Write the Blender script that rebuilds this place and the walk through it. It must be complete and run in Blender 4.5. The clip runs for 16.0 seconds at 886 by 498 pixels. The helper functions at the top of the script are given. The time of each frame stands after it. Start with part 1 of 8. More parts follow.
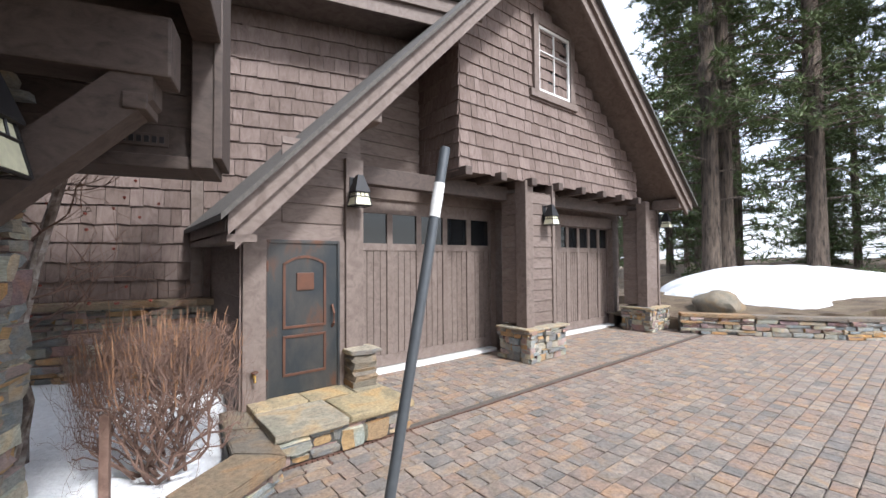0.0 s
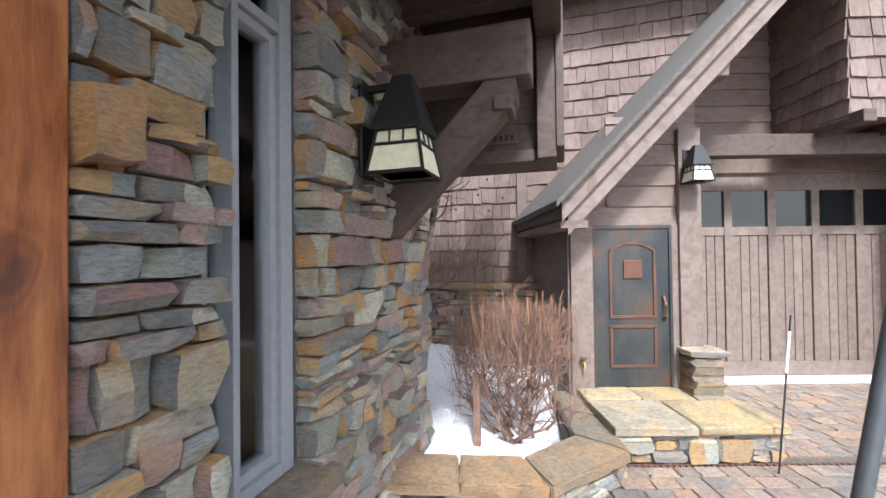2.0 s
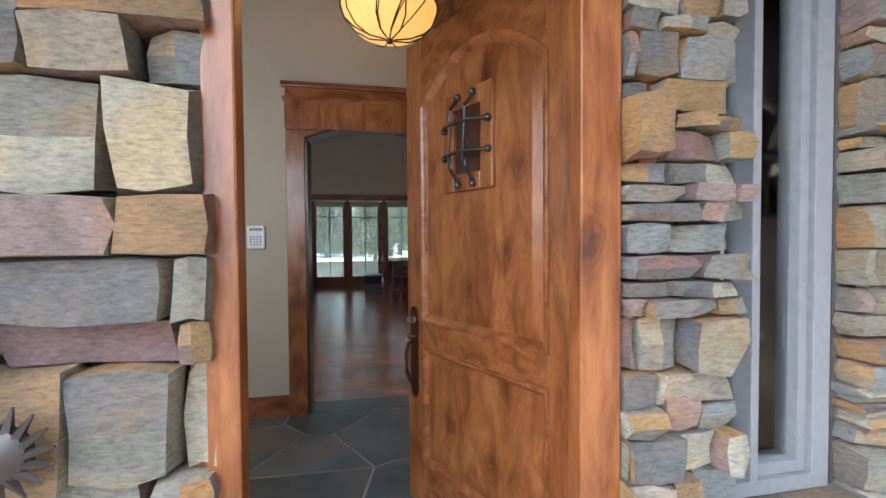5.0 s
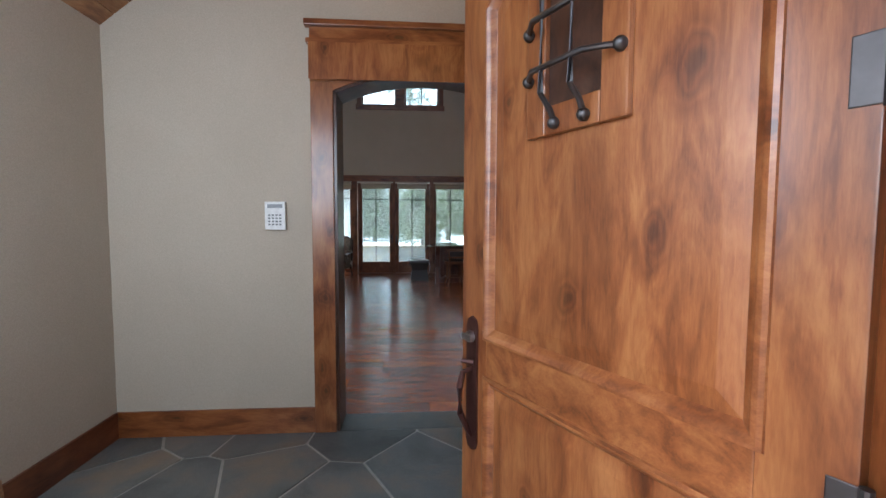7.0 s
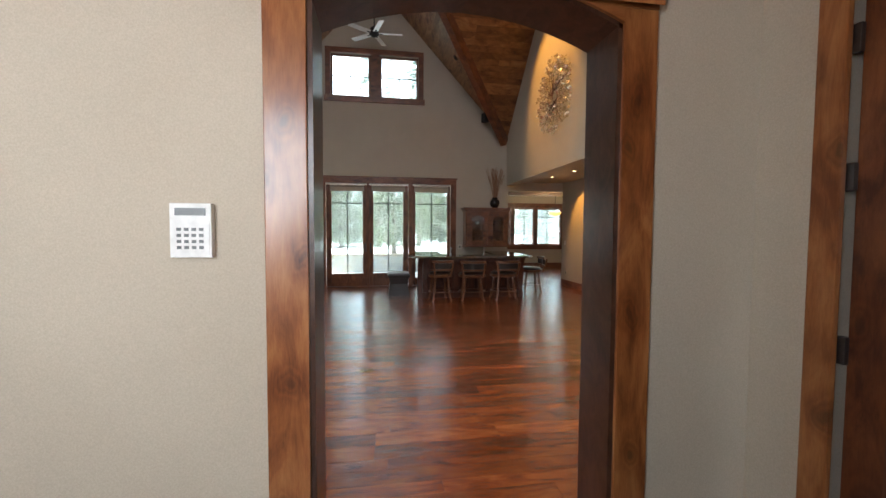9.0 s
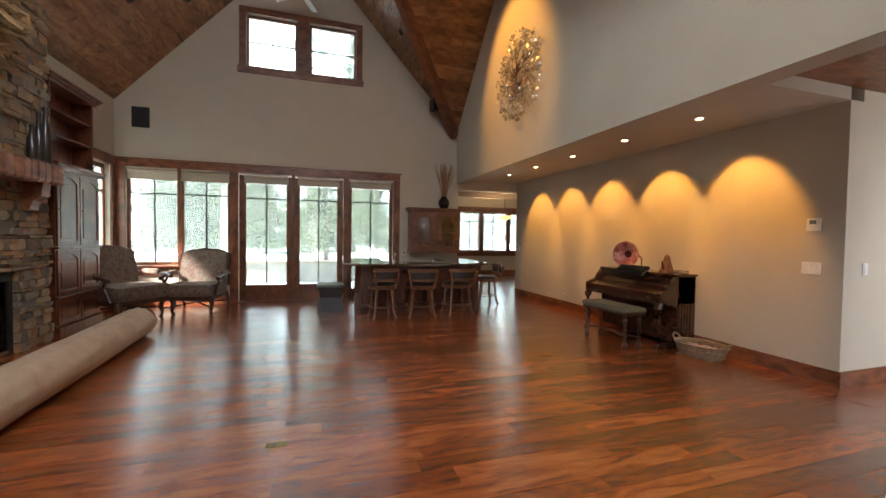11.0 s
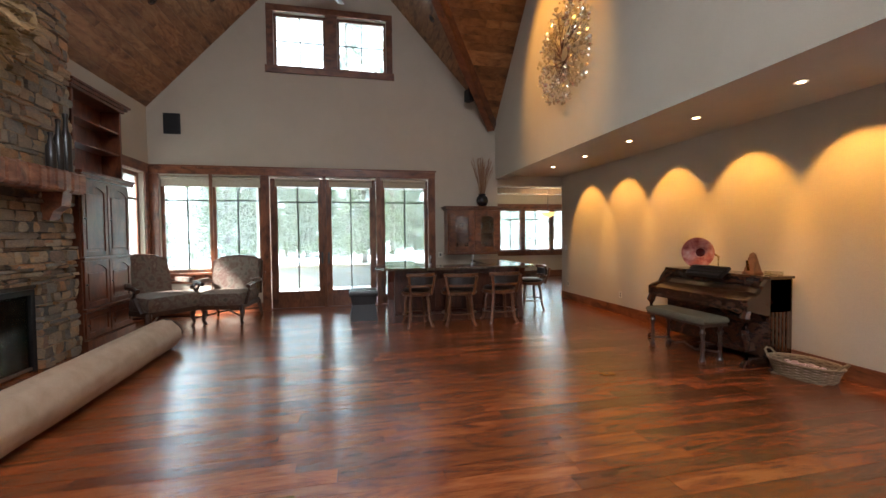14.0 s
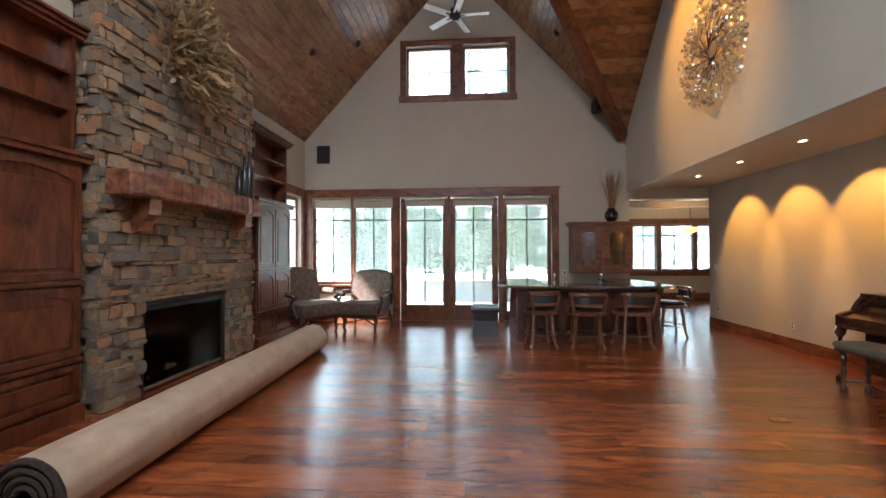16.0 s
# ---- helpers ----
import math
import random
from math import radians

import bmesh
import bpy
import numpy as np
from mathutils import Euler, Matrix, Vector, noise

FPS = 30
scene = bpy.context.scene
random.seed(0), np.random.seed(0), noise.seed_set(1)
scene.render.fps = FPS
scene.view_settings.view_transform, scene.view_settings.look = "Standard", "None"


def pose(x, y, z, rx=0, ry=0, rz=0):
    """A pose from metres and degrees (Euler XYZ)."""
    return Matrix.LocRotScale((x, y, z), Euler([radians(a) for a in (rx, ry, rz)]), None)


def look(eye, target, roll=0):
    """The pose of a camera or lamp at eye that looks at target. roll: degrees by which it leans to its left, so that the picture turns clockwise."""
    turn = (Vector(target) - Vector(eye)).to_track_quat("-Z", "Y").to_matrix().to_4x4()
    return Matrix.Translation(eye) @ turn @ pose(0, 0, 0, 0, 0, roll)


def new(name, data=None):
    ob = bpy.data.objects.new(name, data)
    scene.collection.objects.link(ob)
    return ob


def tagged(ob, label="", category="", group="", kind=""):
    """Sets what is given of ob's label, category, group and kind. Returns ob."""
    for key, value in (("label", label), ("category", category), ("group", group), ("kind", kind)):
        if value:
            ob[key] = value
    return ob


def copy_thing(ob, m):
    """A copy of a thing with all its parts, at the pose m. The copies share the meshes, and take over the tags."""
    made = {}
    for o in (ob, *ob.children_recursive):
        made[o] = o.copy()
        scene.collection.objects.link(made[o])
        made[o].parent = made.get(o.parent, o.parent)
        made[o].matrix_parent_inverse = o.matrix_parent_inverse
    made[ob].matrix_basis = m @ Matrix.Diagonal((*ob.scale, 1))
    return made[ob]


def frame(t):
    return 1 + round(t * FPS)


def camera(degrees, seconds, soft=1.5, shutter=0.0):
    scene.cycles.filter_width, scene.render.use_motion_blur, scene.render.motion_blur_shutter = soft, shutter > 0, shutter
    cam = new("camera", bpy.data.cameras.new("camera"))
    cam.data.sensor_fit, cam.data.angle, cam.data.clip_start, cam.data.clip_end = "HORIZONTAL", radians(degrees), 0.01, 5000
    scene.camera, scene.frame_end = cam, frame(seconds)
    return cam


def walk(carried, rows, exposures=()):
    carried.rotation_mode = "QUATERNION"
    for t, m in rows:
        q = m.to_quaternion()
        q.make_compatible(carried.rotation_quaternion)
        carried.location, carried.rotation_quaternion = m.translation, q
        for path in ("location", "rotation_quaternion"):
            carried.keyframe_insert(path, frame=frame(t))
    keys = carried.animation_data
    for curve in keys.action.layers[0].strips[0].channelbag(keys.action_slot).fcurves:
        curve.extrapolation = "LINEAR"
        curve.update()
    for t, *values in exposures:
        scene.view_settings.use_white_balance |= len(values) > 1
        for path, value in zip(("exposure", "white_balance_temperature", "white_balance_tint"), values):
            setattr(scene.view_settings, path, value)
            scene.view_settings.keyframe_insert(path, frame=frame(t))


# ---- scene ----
cam = camera(94.9, 16.0)
PATH = [
    (0, (0.959, 0.872, 1.551), (1.732, 2.715, 1.602), -0.4),
    (0.5, (0.893, 0.931, 1.535), (1.436, 2.856, 1.577), -0.8),
    (1, (0.8, 0.977, 1.524), (1.052, 2.961, 1.556), -1.0),
    (1.5, (0.686, 1.007, 1.508), (0.581, 3.004, 1.535), -1.0),
    (2, (0.647, 1.025, 1.503), (0.083, 2.943, 1.529), -0.7),
    (2.5, (0.695, 1.069, 1.514), (-0.369, 2.762, 1.529), -0.1),
    (3, (0.716, 1.051, 1.503), (-0.765, 2.395, 1.524), 0.2),
    (3.5, (0.706, 0.979, 1.503), (-1.049, 1.938, 1.514), 0.6),
    (4, (0.716, 0.928, 1.498), (-1.173, 1.586, 1.503), 0.5),
    (4.2, (0.73, 0.92, 1.496), (-1.186, 1.494, 1.497), 0.4),
    (6.3, (0.279, 0.933, 1.474), (-1.706, 1.15, 1.363), 0.1),
    (6.5, (0.175, 0.955, 1.456), (-1.813, 1.142, 1.346), 0.6),
    (7, (-0.085, 0.966, 1.463), (-2.076, 1.106, 1.344), 0.2),
    (7.5, (-0.384, 0.908, 1.459), (-2.378, 1.015, 1.359), 0.0),
    (8, (-0.744, 0.865, 1.452), (-2.738, 0.977, 1.34), 0.1),
    (8.5, (-1.072, 0.799, 1.495), (-3.06, 0.988, 1.383), -0.2),
    (9, (-1.375, 0.68, 1.528), (-3.349, 0.985, 1.432), 0.3),
    (11.3, (-2.98, 0.793, 1.437), (-4.867, 1.453, 1.369), 0.8),
    (11.5, (-3.071, 0.832, 1.446), (-4.945, 1.526, 1.372), 0.8),
    (12, (-3.272, 0.881, 1.455), (-5.12, 1.646, 1.4), 0.7),
    (12.5, (-3.361, 0.904, 1.456), (-5.205, 1.677, 1.404), 0.5),
    (13, (-3.403, 0.934, 1.454), (-5.269, 1.653, 1.398), 0.2),
    (13.5, (-3.416, 0.956, 1.459), (-5.324, 1.554, 1.396), -0.2),
    (14, (-3.417, 0.955, 1.464), (-5.37, 1.381, 1.402), -0.6),
    (14.5, (-3.43, 0.928, 1.462), (-5.415, 1.167, 1.409), -0.8),
    (15, (-3.426, 0.914, 1.453), (-5.425, 0.969, 1.418), -0.9),
    (15.5, (-3.417, 0.901, 1.452), (-5.415, 0.819, 1.439), -0.6),
    (16, (-3.421, 0.89, 1.45), (-5.415, 0.741, 1.478), -0.2),
]
EXPOSURES = [(0.0, 1.25, 6000, 10), (1.0, 1.45, 6000, 10), (2.0, 1.85, 5950, 10), (3.0, 2.4, 5800, 10), (4.2, 2.75, 5750, 10), (6.3, 2.75, 6350, 10), (7.0, 3.15, 5650, 10), (8.0, 3.5, 5050, 10), (9.0, 3.9, 6200, 10), (11.3, 4.15, 6450, 10), (13.0, 4.15, 6350, 10), (14.5, 4.25, 5950, 10), (16.0, 4.35, 5800, 10)]
walk(cam, [(t, look(eye, target, roll)) for t, eye, target, roll in PATH], EXPOSURES)

# ---- world and lights ----
world = bpy.data.worlds.new("sky")
scene.world = world
world.use_nodes = True
wn = world.node_tree
sky = wn.nodes.new("ShaderNodeTexSky")
sky.sky_type = "NISHITA"
sky.sun_disc = False
sky.sun_elevation, sky.sun_rotation = radians(46), radians(160)
sky.air_density, sky.dust_density, sky.ozone_density = 1.0, 3.0, 1.0
wn.nodes["Background"].inputs[1].default_value = 0.15
# thin bright cloud over the blue
cloud = wn.nodes.new("ShaderNodeMixRGB")
cloud.inputs[0].default_value = 0.6
cloud.inputs[2].default_value = (6.0, 6.15, 6.4, 1)
wn.links.new(sky.outputs[0], cloud.inputs[1])
wn.links.new(cloud.outputs[0], wn.nodes["Background"].inputs[0])


def lamp(name, kind, m, energy, color, **more):
    d = bpy.data.lights.new(name, kind)
    d.energy, d.color = energy, color
    if kind == "SUN":
        d.angle = more["angle"]
    elif kind == "SPOT":
        d.spot_size, d.spot_blend, d.shadow_soft_size = more["size"], more["blend"], 0.03
    else:
        d.shadow_soft_size = more.get("radius", 0.05)
    ob = new(name, d)
    ob.matrix_basis = m
    return ob


lamp("sun", "SUN", look((3, -8, 9), (0, 0, 0)), 2.3, (1.0, 0.97, 0.93), angle=radians(7))
WARM = (1.0, 0.47, 0.085)
# wall-washer cans over the piano wall
CANS = [(-6.37, 4.94), (-7.51, 4.92), (-8.7, 4.92), (-9.84, 4.9), (-10.95, 4.88)]
for cx, cy in CANS:
    lamp("downlight_bulb", "SPOT", look((cx, cy, 2.80), (cx, 5.72, 1.76)), 8, WARM, size=radians(62), blend=0.45)
lamp("art_spot_bulb", "SPOT", look((-9.3, 2.2, 6.2), (-9.3, 4.1, 4.5)), 30, WARM, size=radians(60), blend=0.6)
lamp("dining_bulb", "POINT", pose(-14.6, 6.6, 2.12), 9, (1.0, 0.74, 0.42), radius=0.06)
lamp("pendant_bulb", "POINT", pose(-1.9, 1.08, 2.90), 0.9, (1.0, 0.72, 0.36), radius=0.07)



def area_lamp(name, m, w, h, energy):
    """A rectangular area lamp of cool white light."""
    d = bpy.data.lights.new(name, "AREA")
    d.shape, d.size, d.size_y, d.energy, d.color = "RECTANGLE", w, h, energy, (0.93, 0.97, 1.0)
    new(name, d).matrix_basis = m


# added fill lamps behind the walker, with no window: great room, foyer
area_lamp("east_gable_daylight", look((-3.12, 0.6, 5.6), (-6.6, 0.4, 0.0)), 2.6, 1.5, 27)
area_lamp("foyer_window_daylight", look((-0.54, -0.35, 1.75), (-3.0, -0.1, 1.45)), 1.0, 1.6, 6.0)
# side hall window out of view, known from the lit corner
area_lamp("hall_window_daylight", look((-3.12, 7.4, 1.7), (-5.4, 7.0, 1.3)), 1.2, 1.5, 2.5)

# ---- materials ----


class Net:
    """A node material with short ways to add nodes."""

    def __init__(self, name):
        self.m = bpy.data.materials.new(name)
        self.m.use_nodes = True
        self.t = self.m.node_tree
        self.b = self.t.nodes["Principled BSDF"]

    def n(self, kind, **inputs):
        node = self.t.nodes.new("ShaderNode" + kind)
        for k, v in inputs.items():
            key = int(k[1:]) if k[0] == "i" and k[1:].isdigit() else k
            if isinstance(v, bpy.types.NodeSocket):
                self.t.links.new(v, node.inputs[key])
            else:
                node.inputs[key].default_value = v
        return node

    def link(self, a, b):
        self.t.links.new(a, self.b.inputs[b])

    def ramp(self, fac, stops):
        r = self.t.nodes.new("ShaderNodeValToRGB")
        el = r.color_ramp.elements
        while len(el) < len(stops):
            el.new(0.5)
        for e, (p, c) in zip(el, stops):
            e.position, e.color = p, (*c, 1)
        self.t.links.new(fac, r.inputs[0])
        return r.outputs[0]

    def place(self, stretch=(1, 1, 1), shift=True):
        p = self.n("NewGeometry").outputs["Position"]
        v = self.n("VectorMath", i0=p, i1=stretch)
        v.operation = "MULTIPLY"
        if not shift:
            return v.outputs[0]
        rnd = self.n("ObjectInfo").outputs["Random"]
        isl = self.n("NewGeometry").outputs["Random Per Island"]
        s = self.n("Math", i0=rnd, i1=isl)
        a = self.n("VectorMath", i0=s.outputs[0], i1=(37.0, 53.0, 71.0))
        a.operation = "MULTIPLY"
        return self.n("VectorMath", i0=v.outputs[0], i1=a.outputs[0]).outputs[0]

    def noise(self, v, scale, detail=5.0, rough=0.55, dist=0.0):
        return self.n("TexNoise", Vector=v, Scale=scale, Detail=detail, Roughness=rough, Distortion=dist).outputs[0]

    def mix(self, fac, a, b, how="MIX"):
        x = self.t.nodes.new("ShaderNodeMixRGB")
        x.blend_type = how
        for k, v in ((0, fac), (1, a), (2, b)):
            if isinstance(v, bpy.types.NodeSocket):
                self.t.links.new(v, x.inputs[k])
            else:
                x.inputs[k].default_value = v if k == 0 else (*v, 1)
        return x.outputs[0]

    def bump(self, h, strength, dist):
        self.link(self.n("Bump", Height=h, Strength=strength, Distance=dist).outputs[0], "Normal")

    def rnd(self):
        rnd = self.n("ObjectInfo").outputs["Random"]
        isl = self.n("NewGeometry").outputs["Random Per Island"]
        s = self.n("Math", i0=rnd, i1=isl)
        f = self.n("Math", i0=s.outputs[0])
        f.operation = "FRACT"
        return f.outputs[0]


def surface(name, stops, scale=6.0, rough=0.6, bump=0.2, dist=0.004, stretch=(1, 1, 1), vary=0.0, metal=0.0, fine=90.0, shift=True, detail=6.0):
    k = Net(name)
    v = k.place(stretch, shift)
    big = k.noise(v, scale, detail, 0.6, 0.3)
    col = k.ramp(big, stops)
    small = k.noise(v, fine, 4.0, 0.6)
    col = k.mix(0.25, col, k.ramp(small, [(0.3, (0.35, 0.35, 0.35)), (0.7, (1, 1, 1))]), "MULTIPLY")
    if vary:
        col = k.mix(1.0, col, k.ramp(k.rnd(), [(0.0, (1 - vary,) * 3), (1.0, (1.0, 1.0, 1.0))]), "MULTIPLY")
    k.link(col, "Base Color")
    k.b.inputs["Roughness"].default_value = rough
    k.b.inputs["Metallic"].default_value = metal
    h = k.n("Math", i0=big, i1=small)
    k.bump(h.outputs[0], bump, dist)
    return k.m


def timber(name, dark, mid, light, stretch, rough=0.4, vary=0.25, knots=True, coat=0.0, bump=0.15, scale=3.0, wave=0.0):
    """Wood: soft flowing figure and fine pores along the grain, with swirled dark knots."""
    k = Net(name)
    v = k.place(stretch)
    low = min(stretch)
    wide = tuple(low + (q - low) * 0.34 for q in stretch)
    pores = k.noise(v, scale * 5, 8.0, 0.7, 0.6)
    figure = k.noise(k.place(wide), scale * 0.75, 6.0, 0.58, 1.6)
    f = k.mix(0.7, pores, figure)
    col = k.ramp(f, [(0.36, dark), (0.48, mid), (0.62, light)])
    if knots:
        soft = tuple(0.5 + 0.5 * (q - low) / (max(stretch) - low) for q in stretch)
        kv = k.place(soft)
        warp = k.n("TexNoise", Vector=kv, Scale=9.0, Detail=3.0)
        off = k.n("VectorMath", i0=warp.outputs[1], i1=(0.09, 0.09, 0.09))
        off.operation = "MULTIPLY"
        kw = k.n("VectorMath", i0=kv, i1=off.outputs[0])
        sx = k.n("SeparateXYZ", Vector=kw.outputs[0])
        ux = k.n("Math", i0=sx.outputs[0], i1=0.62)
        ux.operation = "MULTIPLY"
        uy = k.n("Math", i0=sx.outputs[1], i1=0.79)
        uy.operation = "MULTIPLY"
        uu = k.n("Math", i0=ux.outputs[0], i1=uy.outputs[0])
        flat = k.n("CombineXYZ", X=uu.outputs[0], Y=sx.outputs[2])
        vor = k.n("TexVoronoi", Vector=flat.outputs[0], Scale=4.2)
        vor.voronoi_dimensions = "2D"
        col = k.mix(0.72, col, k.ramp(vor.outputs["Distance"], [(0.03, (0.10, 0.06, 0.04)), (0.07, (0.55, 0.42, 0.34)), (0.10, (0.38, 0.28, 0.22)), (0.14, (0.8, 0.74, 0.7)), (0.17, (0.66, 0.56, 0.5)), (0.26, (1, 1, 1))]), "MULTIPLY")
        stain = k.noise(kv, 2.2, 4.0, 0.6, 0.8)
        col = k.mix(0.45, col, k.ramp(stain, [(0.38, (0.42, 0.33, 0.27)), (0.56, (1, 1, 1))]), "MULTIPLY")
    if vary:
        col = k.mix(1.0, col, k.ramp(k.rnd(), [(0.0, (1 - vary, 1 - vary * 1.1, 1 - vary * 1.2)), (1.0, (1, 1, 1))]), "MULTIPLY")
    k.link(col, "Base Color")
    k.b.inputs["Roughness"].default_value = rough
    k.b.inputs["Coat Weight"].default_value = coat
    k.b.inputs["Coat Roughness"].default_value = 0.18
    if wave:
        w = k.noise(k.place((3.0, 0.8, 1.0), False), 4.0, 2.0, 0.5)
        m2 = k.n("Math", i0=w, i1=wave)
        m2.operation = "MULTIPLY"
        h = k.n("Math", i0=pores, i1=m2.outputs[0])
        nb_ = k.n("Bump", Height=h.outputs[0], Strength=bump, Distance=0.006).outputs[0]
        k.link(nb_, "Normal")
        k.link(nb_, "Coat Normal")
    else:
        k.bump(pores, bump, 0.002)
    return k.m


def stone_mat(name, tones, rough=0.85):
    k = Net(name)
    v = k.place()
    base = k.ramp(k.rnd(), [(i / len(tones), c) for i, c in enumerate(tones)])
    base.node.color_ramp.interpolation = "CONSTANT"
    patch = k.noise(v, 7.0, 6.0, 0.65, 0.8)
    col = k.mix(k.ramp(patch, [(0.45, (0, 0, 0)), (0.68, (0.4, 0.4, 0.4))]), base, (0.26, 0.20, 0.14))
    tint = k.ramp(k.noise(v, 3.2, 3.0, 0.5, 1.0), [(0.36, (0.72, 0.76, 0.78)), (0.5, (1, 1, 1)), (0.66, (1.22, 1.0, 0.74))])
    col = k.mix(0.8, col, tint, "MULTIPLY")
    fine = k.noise(k.place((1, 1, 3.5)), 34.0, 7.0, 0.75)
    col = k.mix(0.75, col, k.ramp(fine, [(0.3, (0.30, 0.29, 0.28)), (0.5, (0.85, 0.84, 0.83)), (0.68, (1.25, 1.23, 1.2))]), "MULTIPLY")
    k.link(col, "Base Color")
    k.b.inputs["Roughness"].default_value = rough
    h = k.n("Math", i0=patch, i1=fine)
    k.bump(h.outputs[0], 0.85, 0.022)
    return k.m


def plain(name, color, rough=0.5, metal=0.0, emit=0.0, emit_color=None):
    k = Net(name)
    n = k.noise(k.place((1, 1, 1), False), 30.0, 4.0)
    c0 = tuple(x * 0.82 for x in color)
    k.link(k.ramp(n, [(0.3, c0), (0.7, color)]), "Base Color")
    k.b.inputs["Roughness"].default_value = rough
    k.b.inputs["Metallic"].default_value = metal
    if emit:
        k.b.inputs["Emission Color"].default_value = (*(emit_color or color), 1)
        k.b.inputs["Emission Strength"].default_value = emit
    return k.m


def glass_mat(name, tint=(0.95, 0.98, 0.97), rough=0.0, haze=0.0):
    k = Net(name)
    tr = k.n("BsdfTransparent", Color=(*tint, 1))
    gl = k.n("BsdfGlossy", Roughness=rough)
    fr = k.n("Fresnel", IOR=1.45)
    mx = k.n("MixShader", i0=fr.outputs[0], i1=tr.outputs[0], i2=gl.outputs[0])
    # glare over the view, mixed into the glass as a translucent veil
    if haze:
        veil = k.n("BsdfTranslucent", Color=(0.8, 0.88, 0.86, 1))
        mx = k.n("MixShader", i0=haze, i1=mx.outputs[0], i2=veil.outputs[0])
    k.t.links.new(mx.outputs[0], k.t.nodes["Material Output"].inputs[0])
    return k.m


STONE = stone_mat("ledge_stone", [(0.425, 0.401, 0.342), (0.330, 0.330, 0.283), (0.425, 0.283, 0.153), (0.295, 0.325, 0.330), (0.389, 0.301, 0.283), (0.260, 0.177, 0.177), (0.520, 0.519, 0.425), (0.189, 0.201, 0.206), (0.472, 0.307, 0.142), (0.330, 0.354, 0.307), (0.236, 0.236, 0.230), (0.413, 0.366, 0.283), (0.354, 0.260, 0.236), (0.283, 0.283, 0.260)])
HEARTH_STONE = stone_mat("hearth_stone", [(0.366, 0.270, 0.177), (0.455, 0.310, 0.182), (0.265, 0.230, 0.187), (0.481, 0.265, 0.131), (0.405, 0.299, 0.192), (0.316, 0.201, 0.136), (0.531, 0.380, 0.233), (0.292, 0.247, 0.192), (0.202, 0.172, 0.142), (0.430, 0.333, 0.223)])
# near-black backing: the shade in gaps between pieces is put into its colour
MORTAR_SHADOW = surface("mortar_shadow", [(0.3, (0.05, 0.045, 0.04)), (0.7, (0.10, 0.09, 0.08))], 20, 0.95, 0.4)
FLAG = stone_mat("flagstone", [(0.42, 0.34, 0.20), (0.40, 0.34, 0.23), (0.45, 0.36, 0.22), (0.37, 0.33, 0.25)])
CAP = stone_mat("cap_stone", [(0.27, 0.20, 0.13), (0.22, 0.19, 0.145), (0.31, 0.21, 0.12), (0.19, 0.165, 0.135)])
PAVER = stone_mat("paver", [(0.28, 0.222, 0.188), (0.255, 0.218, 0.192), (0.30, 0.228, 0.185), (0.215, 0.192, 0.176), (0.285, 0.242, 0.208), (0.26, 0.20, 0.17), (0.315, 0.265, 0.225)])
JOINT = surface("joint_sand", [(0.3, (0.07, 0.06, 0.05)), (0.7, (0.14, 0.12, 0.10))], 30, 0.95, 0.5)
SIDING = timber("stained_siding", (0.115, 0.085, 0.072), (0.155, 0.117, 0.100), (0.19, 0.15, 0.13), (2, 2, 14), 0.75, 0.2, False, bump=0.25)
SHINGLE = timber("stained_shingle", (0.12, 0.086, 0.074), (0.17, 0.125, 0.108), (0.21, 0.16, 0.142), (14, 14, 2), 0.8, 0.3, False, bump=0.35)
TRIM_OUT = timber("brown_trim", (0.115, 0.085, 0.07), (0.15, 0.115, 0.098), (0.185, 0.145, 0.125), (3, 3, 3), 0.7, 0.12, False, bump=0.2)
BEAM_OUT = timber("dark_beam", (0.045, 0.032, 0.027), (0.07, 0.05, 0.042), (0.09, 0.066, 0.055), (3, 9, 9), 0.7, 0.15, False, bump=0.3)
ROOFING = surface("roof_shingle", [(0.3, (0.06, 0.055, 0.05)), (0.7, (0.12, 0.11, 0.10))], 40, 0.9, 0.5)
PAINT = surface("wall_paint", [(0.3, (0.47, 0.41, 0.325)), (0.7, (0.51, 0.45, 0.36))], 1.5, 0.85, 0.08, 0.002, fine=160, shift=False)
ALDER = timber("knotty_alder", (0.165, 0.047, 0.013), (0.285, 0.098, 0.029), (0.40, 0.165, 0.055), (9, 9, 0.9), 0.34, 0.15, True, 0.35, 0.1)
ALDER_H = timber("knotty_alder_rail", (0.15, 0.042, 0.012), (0.265, 0.088, 0.026), (0.37, 0.148, 0.048), (9, 0.9, 9), 0.34, 0.15, True, 0.35, 0.1)
TRIM_IN = timber("red_alder_trim", (0.08, 0.024, 0.010), (0.17, 0.055, 0.022), (0.25, 0.09, 0.035), (7, 7, 1.2), 0.4, 0.15, True, 0.25, 0.1)
TRIM_H = timber("red_alder_header", (0.08, 0.024, 0.010), (0.17, 0.055, 0.022), (0.25, 0.09, 0.035), (7, 1.2, 7), 0.4, 0.15, True, 0.25, 0.1)
TRIM_X = timber("red_alder_base", (0.08, 0.024, 0.010), (0.17, 0.055, 0.022), (0.25, 0.09, 0.035), (1.2, 7, 7), 0.4, 0.15, True, 0.25, 0.1)
CHERRY = timber("cherry_cabinet", (0.065, 0.016, 0.007), (0.14, 0.037, 0.015), (0.21, 0.065, 0.026), (7, 7, 0.9), 0.33, 0.12, True, 0.35, 0.1)
DARKWOOD = timber("dark_walnut", (0.018, 0.008, 0.005), (0.045, 0.018, 0.010), (0.075, 0.033, 0.018), (6, 6, 2), 0.35, 0.1, False, 0.3)
